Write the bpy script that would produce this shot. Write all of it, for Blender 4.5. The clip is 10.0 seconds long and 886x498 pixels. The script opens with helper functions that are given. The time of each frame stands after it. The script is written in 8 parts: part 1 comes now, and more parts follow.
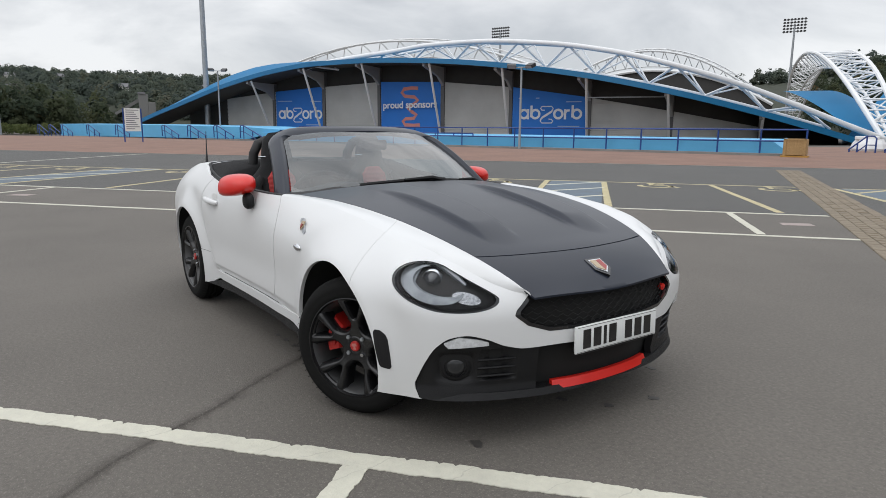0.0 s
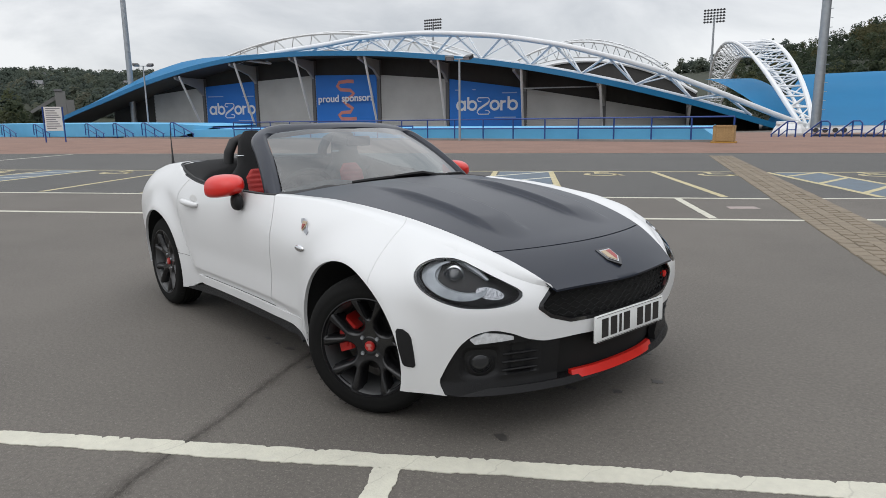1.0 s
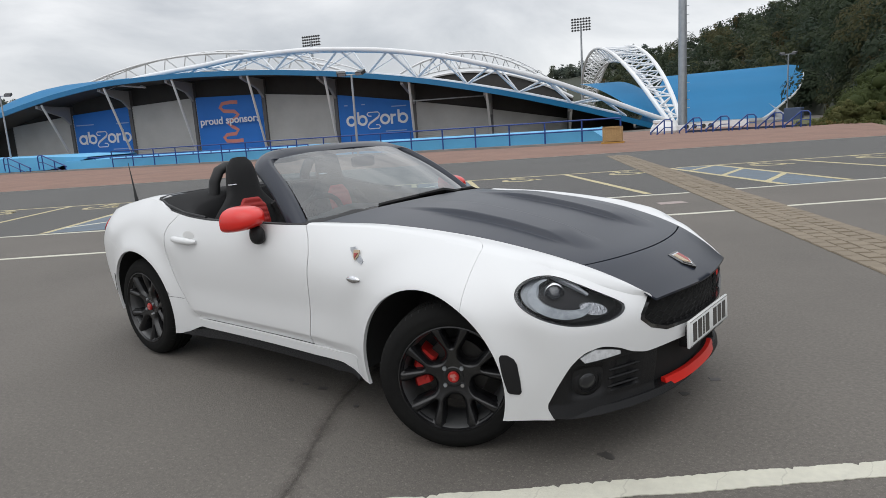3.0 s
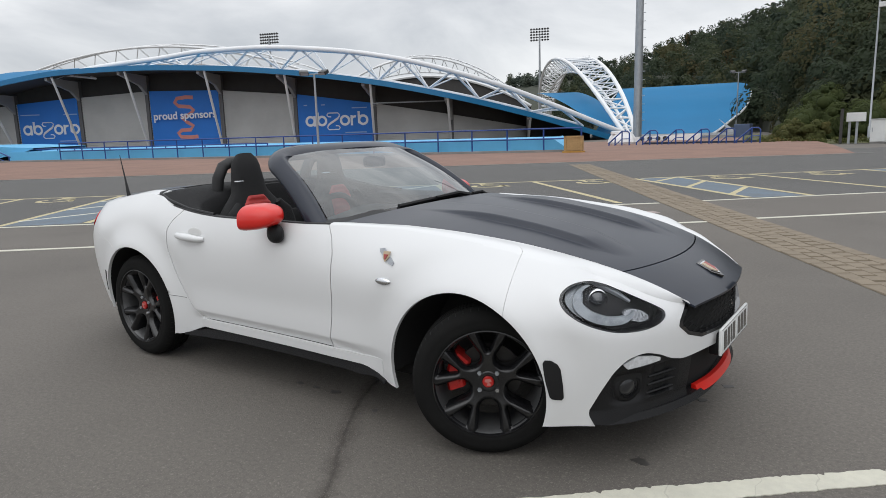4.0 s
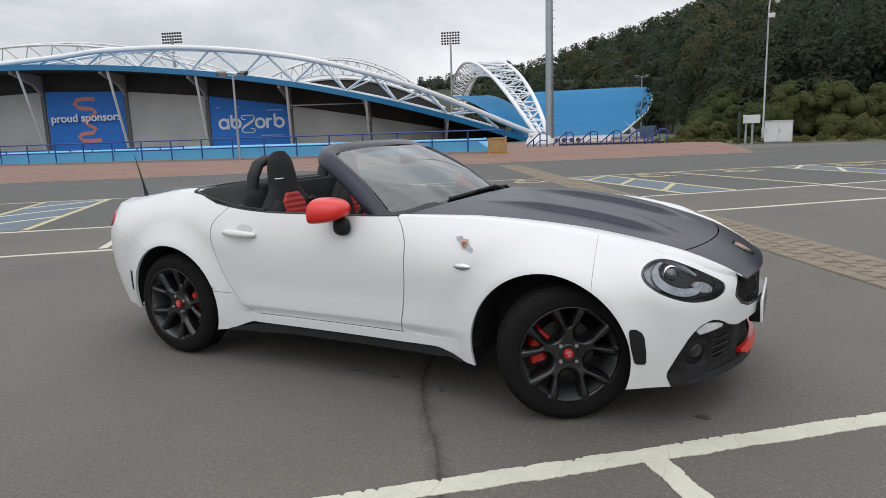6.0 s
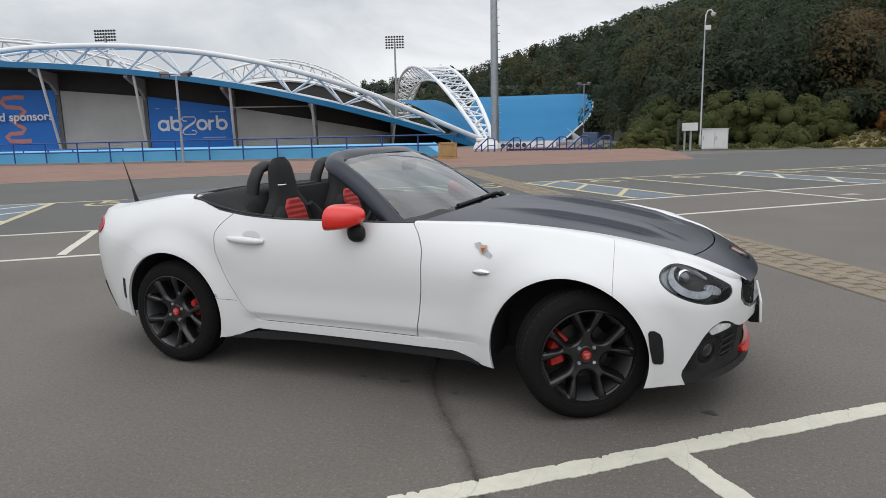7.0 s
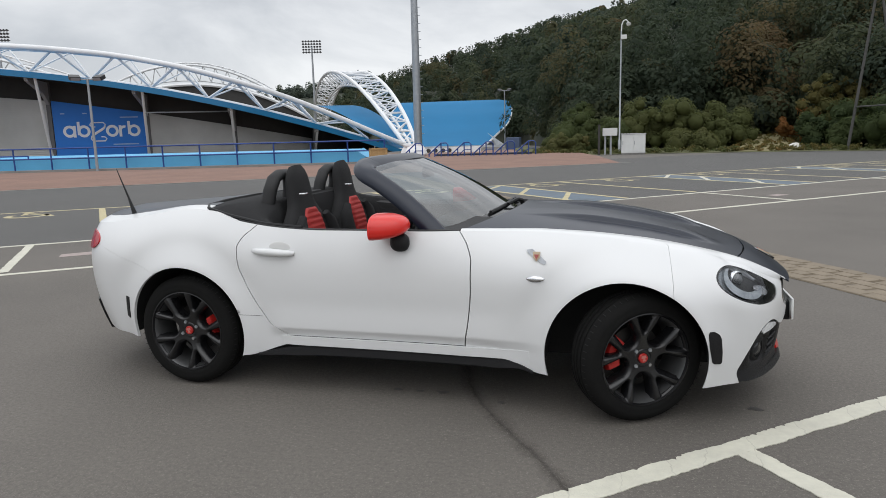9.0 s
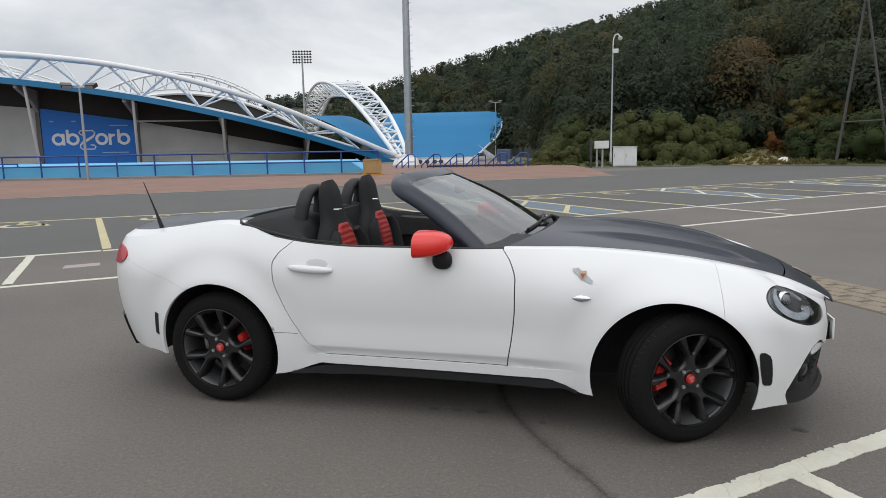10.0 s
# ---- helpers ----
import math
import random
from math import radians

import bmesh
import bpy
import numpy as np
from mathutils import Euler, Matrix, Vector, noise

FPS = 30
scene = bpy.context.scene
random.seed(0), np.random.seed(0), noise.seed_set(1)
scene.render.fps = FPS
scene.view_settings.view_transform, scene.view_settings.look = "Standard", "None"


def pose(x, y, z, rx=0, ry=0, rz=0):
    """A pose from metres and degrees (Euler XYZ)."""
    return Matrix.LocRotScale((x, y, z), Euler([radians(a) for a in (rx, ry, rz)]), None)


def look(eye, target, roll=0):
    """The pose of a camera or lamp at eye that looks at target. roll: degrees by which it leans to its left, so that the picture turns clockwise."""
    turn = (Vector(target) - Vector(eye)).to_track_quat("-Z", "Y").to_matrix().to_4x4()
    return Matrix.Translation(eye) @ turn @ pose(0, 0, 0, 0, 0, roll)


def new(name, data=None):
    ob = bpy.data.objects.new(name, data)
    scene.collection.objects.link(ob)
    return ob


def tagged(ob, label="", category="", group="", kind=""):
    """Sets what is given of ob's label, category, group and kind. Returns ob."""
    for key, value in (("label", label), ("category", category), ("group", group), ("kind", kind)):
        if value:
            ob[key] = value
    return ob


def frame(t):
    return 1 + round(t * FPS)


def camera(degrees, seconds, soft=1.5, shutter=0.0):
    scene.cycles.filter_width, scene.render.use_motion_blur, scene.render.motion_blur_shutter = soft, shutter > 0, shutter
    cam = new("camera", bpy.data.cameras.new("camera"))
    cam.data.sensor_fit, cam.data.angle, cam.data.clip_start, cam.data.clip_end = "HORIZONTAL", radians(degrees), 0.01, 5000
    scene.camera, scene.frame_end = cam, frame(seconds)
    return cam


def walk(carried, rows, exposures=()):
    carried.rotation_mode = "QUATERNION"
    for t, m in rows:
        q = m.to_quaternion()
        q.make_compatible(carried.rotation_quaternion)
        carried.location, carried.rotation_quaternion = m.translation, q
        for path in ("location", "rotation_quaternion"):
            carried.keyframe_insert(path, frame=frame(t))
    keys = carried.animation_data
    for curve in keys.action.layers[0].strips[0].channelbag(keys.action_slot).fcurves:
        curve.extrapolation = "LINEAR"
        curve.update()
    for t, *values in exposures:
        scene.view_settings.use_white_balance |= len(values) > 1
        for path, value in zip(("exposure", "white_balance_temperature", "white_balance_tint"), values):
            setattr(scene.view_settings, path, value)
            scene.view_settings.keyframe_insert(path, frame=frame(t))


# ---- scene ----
cam = camera(67.9, 10.0, soft=0.7)
PATH = [
    (0, (2.382, -2.019, 1.189), (0.78, -0.877, 0.831), 0.5),
    (0.5, (2.324, -2.07, 1.199), (0.777, -0.867, 0.799), -0.5),
    (1, (2.187, -2.25, 1.201), (0.702, -0.965, 0.821), -0.6),
    (1.5, (2.019, -2.357, 1.2), (0.562, -1.041, 0.817), -1.0),
    (2, (1.793, -2.417, 1.214), (0.418, -1.018, 0.825), -0.3),
    (2.5, (1.684, -2.536, 1.226), (0.367, -1.078, 0.853), -2.9),
    (4, (1.3, -2.822, 1.238), (0.151, -1.223, 0.891), -1.7),
    (4.5, (1.188, -2.939, 1.226), (0.101, -1.304, 0.848), -1.0),
    (5, (1.079, -3.173, 1.219), (0.061, -1.491, 0.854), -0.6),
    (5.5, (0.958, -3.263, 1.22), (-0.034, -1.563, 0.867), -1.5),
    (7, (0.554, -3.574, 1.261), (-0.222, -1.763, 0.921), -1.3),
    (7.5, (0.394, -3.54, 1.24), (-0.358, -1.718, 0.9), -1.6),
    (8, (0.261, -3.507, 1.252), (-0.396, -1.655, 0.879), -2.1),
    (8.5, (0.114, -3.607, 1.254), (-0.489, -1.734, 0.896), -1.7),
    (9, (-0.024, -3.722, 1.28), (-0.575, -1.828, 0.95), -1.5),
    (9.5, (-0.139, -3.747, 1.275), (-0.66, -1.843, 0.952), -0.7),
    (10, (-0.281, -3.749, 1.313), (-0.798, -1.84, 1.014), -1.0),
]
walk(cam, [(t, look(eye, target, roll)) for t, eye, target, roll in PATH])

# ---- world, sun ----
SUN_ELEV, SUN_AZ = 52.0, -75.0
world = bpy.data.worlds.new("overcast_sky")
scene.world = world
world.use_nodes = True
wt = world.node_tree
wt.nodes.clear()


def wnode(kind, **vals):
    n = wt.nodes.new(kind)
    for k, v in vals.items():
        n.inputs[k].default_value = v
    return n


w_out = wnode("ShaderNodeOutputWorld")
w_sky = wt.nodes.new("ShaderNodeTexSky")
w_sky.sky_type = "NISHITA"
w_sky.sun_disc = False
w_sky.sun_elevation = radians(SUN_ELEV)
w_sky.sun_rotation = radians(90.0 - SUN_AZ)
w_skybg = wnode("ShaderNodeBackground", Strength=0.10)
wt.links.new(w_sky.outputs[0], w_skybg.inputs[0])
w_co = wt.nodes.new("ShaderNodeTexCoord")
w_map = wt.nodes.new("ShaderNodeMapping")
w_map.inputs["Scale"].default_value = (1.0, 1.0, 2.4)
wt.links.new(w_co.outputs["Generated"], w_map.inputs[0])
w_n = wnode("ShaderNodeTexNoise", Scale=2.6, Detail=7.0, Roughness=0.55, Distortion=0.5)
wt.links.new(w_map.outputs[0], w_n.inputs["Vector"])
w_ramp = wt.nodes.new("ShaderNodeValToRGB")
w_ramp.color_ramp.elements[0].position = 0.36
w_ramp.color_ramp.elements[0].color = (0.46, 0.48, 0.51, 1)
w_ramp.color_ramp.elements[1].position = 0.62
w_ramp.color_ramp.elements[1].color = (0.75, 0.76, 0.775, 1)
wt.links.new(w_n.outputs["Fac"], w_ramp.inputs[0])
w_cloud = wnode("ShaderNodeBackground", Strength=1.0)
wt.links.new(w_ramp.outputs[0], w_cloud.inputs[0])
w_sep = wt.nodes.new("ShaderNodeSeparateXYZ")
wt.links.new(w_co.outputs["Generated"], w_sep.inputs[0])
w_rise = wt.nodes.new("ShaderNodeMapRange")          # an overcast sky grows brighter towards the zenith
w_rise.inputs[1].default_value, w_rise.inputs[2].default_value = 0.22, 1.0
w_rise.inputs[3].default_value, w_rise.inputs[4].default_value = 1.0, 2.2
wt.links.new(w_sep.outputs[2], w_rise.inputs[0])
wt.links.new(w_rise.outputs[0], w_cloud.inputs["Strength"])
w_mix = wnode("ShaderNodeMixShader", Fac=0.92)
wt.links.new(w_skybg.outputs[0], w_mix.inputs[1])
wt.links.new(w_cloud.outputs[0], w_mix.inputs[2])
wt.links.new(w_mix.outputs[0], w_out.inputs[0])

sun_data = bpy.data.lights.new("sun", "SUN")
sun_data.energy, sun_data.angle, sun_data.color = 0.5, radians(70), (1.0, 0.98, 0.95)
sun = new("sun", sun_data)
_a, _e = radians(SUN_AZ), radians(SUN_ELEV)
sun.matrix_world = look((60 * math.cos(_a) * math.cos(_e), 60 * math.sin(_a) * math.cos(_e), 60 * math.sin(_e)), (0, 0, 0))
scene.view_settings.exposure = 0.3


# ---- materials ----
def mat(name, color, rough=0.6, metal=0.0, grain=0.0, gscale=40.0, stain=0.0, sscale=1.5, bump=0.0, bscale=60.0,
        coat=0.0, per_object=0.0, per_island=0.0, dark=None, spec=None, fleck=None, fscale=150.0, coat_rough=0.04):
    """A surface with grain at one scale, stains at another, and fine relief, all in object-space metres."""
    m = bpy.data.materials.new(name)
    m.use_nodes = True
    t = m.node_tree
    b = t.nodes["Principled BSDF"]
    b.inputs["Base Color"].default_value = (*color, 1)
    b.inputs["Roughness"].default_value = rough
    b.inputs["Metallic"].default_value = metal
    b.inputs["Coat Weight"].default_value = coat
    b.inputs["Coat Roughness"].default_value = coat_rough
    if spec is not None:
        b.inputs["Specular IOR Level"].default_value = spec
    co = t.nodes.new("ShaderNodeTexCoord")
    out = None

    def mixed(prev, fac, value):
        mx = t.nodes.new("ShaderNodeMix")
        mx.data_type, mx.blend_type = "RGBA", "MIX"
        if prev is None:
            mx.inputs[6].default_value = (*color, 1)
        else:
            t.links.new(prev, mx.inputs[6])
        mx.inputs[7].default_value = (*value, 1)
        t.links.new(fac, mx.inputs[0])
        return mx.outputs[2]

    def scaled(sock, lo, hi, to):
        r = t.nodes.new("ShaderNodeMapRange")
        r.inputs[1].default_value, r.inputs[2].default_value = lo, hi
        r.inputs[3].default_value, r.inputs[4].default_value = 0.0, to
        t.links.new(sock, r.inputs[0])
        return r.outputs[0]

    darker = dark or tuple(c * 0.45 for c in color)
    if stain:
        n = t.nodes.new("ShaderNodeTexNoise")
        n.inputs["Scale"].default_value, n.inputs["Detail"].default_value = sscale, 6.0
        n.inputs["Roughness"].default_value = 0.6
        t.links.new(co.outputs["Object"], n.inputs["Vector"])
        out = mixed(out, scaled(n.outputs["Fac"], 0.38, 0.72, stain), darker)
    if grain:
        n = t.nodes.new("ShaderNodeTexNoise")
        n.inputs["Scale"].default_value, n.inputs["Detail"].default_value = gscale, 4.0
        t.links.new(co.outputs["Object"], n.inputs["Vector"])
        out = mixed(out, scaled(n.outputs["Fac"], 0.35, 0.68, grain), darker)
    if fleck:
        for sc, lo, hi in ((fscale, 0.60, 0.70), (fscale * 0.45, 0.64, 0.72)):
            n = t.nodes.new("ShaderNodeTexNoise")
            n.inputs["Scale"].default_value, n.inputs["Detail"].default_value = sc, 1.0
            t.links.new(co.outputs["Object"], n.inputs["Vector"])
            out = mixed(out, scaled(n.outputs["Fac"], lo, hi, 0.75), fleck)
    if per_object or per_island:
        src = t.nodes.new("ShaderNodeObjectInfo" if per_object else "ShaderNodeNewGeometry")
        val = src.outputs["Random"] if per_object else src.outputs["Random Per Island"]
        out = mixed(out, scaled(val, 0, 1, per_object or per_island), darker)
    if out is not None:
        t.links.new(out, b.inputs["Base Color"])
    if bump:
        n = t.nodes.new("ShaderNodeTexNoise")
        n.inputs["Scale"].default_value, n.inputs["Detail"].default_value = bscale, 3.0
        t.links.new(co.outputs["Object"], n.inputs["Vector"])
        bp = t.nodes.new("ShaderNodeBump")
        bp.inputs["Strength"].default_value, bp.inputs["Distance"].default_value = bump, 0.01
        t.links.new(n.outputs["Fac"], bp.inputs["Height"])
        t.links.new(bp.outputs[0], b.inputs["Normal"])
    return m


def glass(name, color=(1, 1, 1), rough=0.0, ior=1.5, dust=0.0):
    m = bpy.data.materials.new(name)
    m.use_nodes = True
    t = m.node_tree
    t.nodes.clear()
    o = t.nodes.new("ShaderNodeOutputMaterial")
    tr = t.nodes.new("ShaderNodeBsdfTransparent")
    tr.inputs[0].default_value = (*color, 1)
    gl = t.nodes.new("ShaderNodeBsdfGlossy")
    gl.inputs["Roughness"].default_value = rough
    fr = t.nodes.new("ShaderNodeFresnel")
    fr.inputs[0].default_value = ior
    twice = t.nodes.new("ShaderNodeMath")                # both faces of the pane mirror: 2F / (1 + F)
    twice.operation = "MULTIPLY"
    twice.inputs[1].default_value = 2.0
    more = t.nodes.new("ShaderNodeMath")
    more.operation = "ADD"
    more.inputs[1].default_value = 1.0
    pane = t.nodes.new("ShaderNodeMath")
    pane.operation = "DIVIDE"
    t.links.new(fr.outputs[0], twice.inputs[0])
    t.links.new(fr.outputs[0], more.inputs[0])
    t.links.new(twice.outputs[0], pane.inputs[0])
    t.links.new(more.outputs[0], pane.inputs[1])
    mx = t.nodes.new("ShaderNodeMixShader")
    t.links.new(pane.outputs[0], mx.inputs[0])
    t.links.new(tr.outputs[0], mx.inputs[1])
    t.links.new(gl.outputs[0], mx.inputs[2])
    if dust:
        df = t.nodes.new("ShaderNodeBsdfDiffuse")
        df.inputs[0].default_value = (0.75, 0.76, 0.74, 1)
        ns = t.nodes.new("ShaderNodeTexNoise")
        ns.inputs["Scale"].default_value = 3.0
        rg = t.nodes.new("ShaderNodeMapRange")
        rg.inputs[3].default_value, rg.inputs[4].default_value = dust * 0.5, dust * 1.5
        t.links.new(ns.outputs["Fac"], rg.inputs[0])
        m2 = t.nodes.new("ShaderNodeMixShader")
        t.links.new(rg.outputs[0], m2.inputs[0])
        t.links.new(mx.outputs[0], m2.inputs[1])
        t.links.new(df.outputs[0], m2.inputs[2])
        mx = m2
    t.links.new(mx.outputs[0], o.inputs[0])
    return m


M_ASPHALT = mat("worn_asphalt", (0.145, 0.131, 0.115), 0.85, grain=0.5, gscale=55, stain=0.52, sscale=0.42, bump=0.35, bscale=140, fleck=(0.182, 0.168, 0.148))
M_ASPHALT_NEW = mat("darker_asphalt", (0.092, 0.090, 0.086), 0.85, grain=0.5, gscale=50, stain=0.35, sscale=0.5, bump=0.5, bscale=140, fleck=(0.20, 0.19, 0.18))
M_WHITE_LINE = mat("worn_white_paint", (0.57, 0.555, 0.465), 0.7, grain=0.14, gscale=30, stain=0.2, sscale=5, dark=(0.25, 0.24, 0.22), bump=0.3, bscale=120)


def crazed(m, turn, scale, color):
    """Adds fine cracks across a painted line: the edges of long cells laid across its run."""
    t = m.node_tree
    b = t.nodes["Principled BSDF"]
    prev = b.inputs["Base Color"].links[0].from_socket
    co = t.nodes.new("ShaderNodeTexCoord")
    mp = t.nodes.new("ShaderNodeMapping")
    mp.vector_type = "POINT"
    mp.inputs["Rotation"].default_value = (0, 0, radians(-turn))
    mp.inputs["Scale"].default_value = scale
    nz = t.nodes.new("ShaderNodeTexNoise")
    nz.inputs["Scale"].default_value, nz.inputs["Detail"].default_value = 14.0, 3.0
    mv = t.nodes.new("ShaderNodeMix")
    mv.data_type = "VECTOR"
    mv.inputs[0].default_value = 0.06
    vo = t.nodes.new("ShaderNodeTexVoronoi")
    vo.feature = "DISTANCE_TO_EDGE"
    vo.inputs["Scale"].default_value = 1.0
    t.links.new(co.outputs["Object"], nz.inputs["Vector"])
    t.links.new(co.outputs["Object"], mv.inputs[4])
    t.links.new(nz.outputs["Color"], mv.inputs[5])
    t.links.new(mv.outputs[1], mp.inputs[0])
    t.links.new(mp.outputs[0], vo.inputs["Vector"])
    r = t.nodes.new("ShaderNodeMapRange")
    r.inputs[1].default_value, r.inputs[2].default_value, r.inputs[3].default_value, r.inputs[4].default_value = 0.002, 0.009, 0.3, 0.0
    t.links.new(vo.outputs["Distance"], r.inputs[0])
    mx = t.nodes.new("ShaderNodeMix")
    mx.data_type = "RGBA"
    mx.inputs[7].default_value = (*color, 1)
    t.links.new(r.outputs[0], mx.inputs[0])
    t.links.new(prev, mx.inputs[6])
    t.links.new(mx.outputs[2], b.inputs["Base Color"])


crazed(M_WHITE_LINE, 41.0, (3.6, 0.8, 1.0), (0.22, 0.21, 0.18))
M_YELLOW_LINE = mat("worn_yellow_paint", (0.54, 0.47, 0.27), 0.7, grain=0.4, gscale=25, stain=0.35, sscale=4, dark=(0.2, 0.17, 0.1))
M_BLUE_LINE = mat("worn_blue_paint", (0.115, 0.165, 0.215), 0.8, grain=0.5, gscale=20, stain=0.6, sscale=2.5, dark=(0.10, 0.105, 0.11))
M_PAVERS = mat("red_brick_pavers", (0.25, 0.145, 0.108), 0.85, grain=0.4, gscale=12, stain=0.5, sscale=0.6)
M_CHANNEL = mat("brick_channel", (0.25, 0.205, 0.150), 0.9, grain=0.4, gscale=30, stain=0.5, sscale=1.6, per_object=0.22)
M_OIL = mat("oil_stain", (0.06, 0.056, 0.052), 0.55, grain=0.4)
M_STEEL_BLUE = mat("blue_painted_steel", (0.012, 0.05, 0.23), 0.35, stain=0.3, sscale=3)
M_WALL_BLUE = mat("light_blue_painted_wall", (0.11, 0.42, 0.70), 0.6, stain=0.25, sscale=0.4, grain=0.1)
M_ROOF_BLUE = mat("blue_metal_roof", (0.011, 0.160, 0.345), 0.5, spec=0.06, stain=0.2, sscale=0.15)
M_TRUSS = mat("white_painted_steel", (0.78, 0.79, 0.80), 0.4, stain=0.15, sscale=0.5, grain=0.1)
M_SHUTTER = mat("grey_shutter", (0.54, 0.54, 0.53), 0.5, stain=0.3, sscale=0.4)
M_CONC = mat("concrete", (0.25, 0.245, 0.235), 0.85, stain=0.5, sscale=1.0, grain=0.2, gscale=20)
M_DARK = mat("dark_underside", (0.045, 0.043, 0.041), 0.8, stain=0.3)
M_BANNER = mat("blue_banner", (0.010, 0.17, 0.62), 0.55, stain=0.2, sscale=0.3)
M_BANNER_WHITE = mat("banner_white", (0.75, 0.78, 0.82), 0.6)
M_BANNER_RED = mat("banner_red", (0.62, 0.24, 0.20), 0.6, stain=0.3, sscale=1.0)
M_GALV = mat("galvanised_steel", (0.36, 0.38, 0.40), 0.45, metal=0.6, stain=0.3, sscale=2)
M_CABINET = mat("pale_grey_cabinet", (0.62, 0.63, 0.62), 0.5, stain=0.2, sscale=1.5)
M_CRATE = mat("plywood_crate", (0.42, 0.27, 0.12), 0.8, grain=0.4, gscale=15, stain=0.3)
M_GRASS = mat("rough_grass", (0.10, 0.105, 0.04), 0.95, grain=0.5, gscale=8, stain=0.6, sscale=0.2)
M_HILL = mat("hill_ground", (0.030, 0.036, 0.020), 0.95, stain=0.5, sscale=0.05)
M_SIGN = mat("sign_white", (0.7, 0.7, 0.68), 0.5)
M_SIGN_BAR = mat("sign_grey_print", (0.2, 0.2, 0.22), 0.6)
M_LAMPGLASS = mat("flood_lamp_glass", (0.22, 0.23, 0.25), 0.15)
M_BLACKSTEEL = mat("black_steel", (0.03, 0.03, 0.032), 0.4)

M_DRYGRASS = mat("dry_grass", (0.24, 0.20, 0.10), 0.95, grain=0.5, gscale=5, stain=0.5, sscale=0.5, dark=(0.10, 0.10, 0.04))
M_STONE = mat("white_stone", (0.62, 0.60, 0.56), 0.8, stain=0.3, sscale=2)


def smear_mat(name, color, rough, scale, reach):
    """A mark that thins out towards its edges (the mesh's "edge" value) in an uneven, broken way."""
    m = bpy.data.materials.new(name)
    m.use_nodes = True
    t = m.node_tree
    b = t.nodes["Principled BSDF"]
    b.inputs["Base Color"].default_value = (*color, 1)
    b.inputs["Roughness"].default_value = rough
    co = t.nodes.new("ShaderNodeTexCoord")
    at = t.nodes.new("ShaderNodeAttribute")
    at.attribute_name = "edge"
    total = at.outputs["Fac"]
    for sc, amt in ((scale, 0.9), (scale * 6, 0.7)):
        n = t.nodes.new("ShaderNodeTexNoise")
        n.inputs["Scale"].default_value, n.inputs["Detail"].default_value = sc, 4.0
        t.links.new(co.outputs["Object"], n.inputs["Vector"])
        ma = t.nodes.new("ShaderNodeMath")
        ma.operation = "MULTIPLY_ADD"
        ma.inputs[1].default_value = amt
        t.links.new(n.outputs["Fac"], ma.inputs[0])
        t.links.new(total, ma.inputs[2])
        total = ma.outputs[0]
    r = t.nodes.new("ShaderNodeMapRange")
    r.inputs[1].default_value, r.inputs[2].default_value = 1.25, 2.05
    r.inputs[3].default_value, r.inputs[4].default_value = 0.0, reach
    t.links.new(total, r.inputs[0])
    t.links.new(r.outputs[0], b.inputs["Alpha"])
    return m


M_SMEAR = smear_mat("crumbling_crack", (0.070, 0.062, 0.055), 0.9, 14.0, 0.55)
M_CRACK_STAIN = smear_mat("crack_stain", (0.085, 0.075, 0.065), 0.9, 6.0, 0.42)
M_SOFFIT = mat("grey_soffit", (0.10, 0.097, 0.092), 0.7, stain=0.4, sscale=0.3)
M_DAMP = smear_mat("dark_worn_patch", (0.095, 0.09, 0.082), 0.8, 2.0, 0.35)


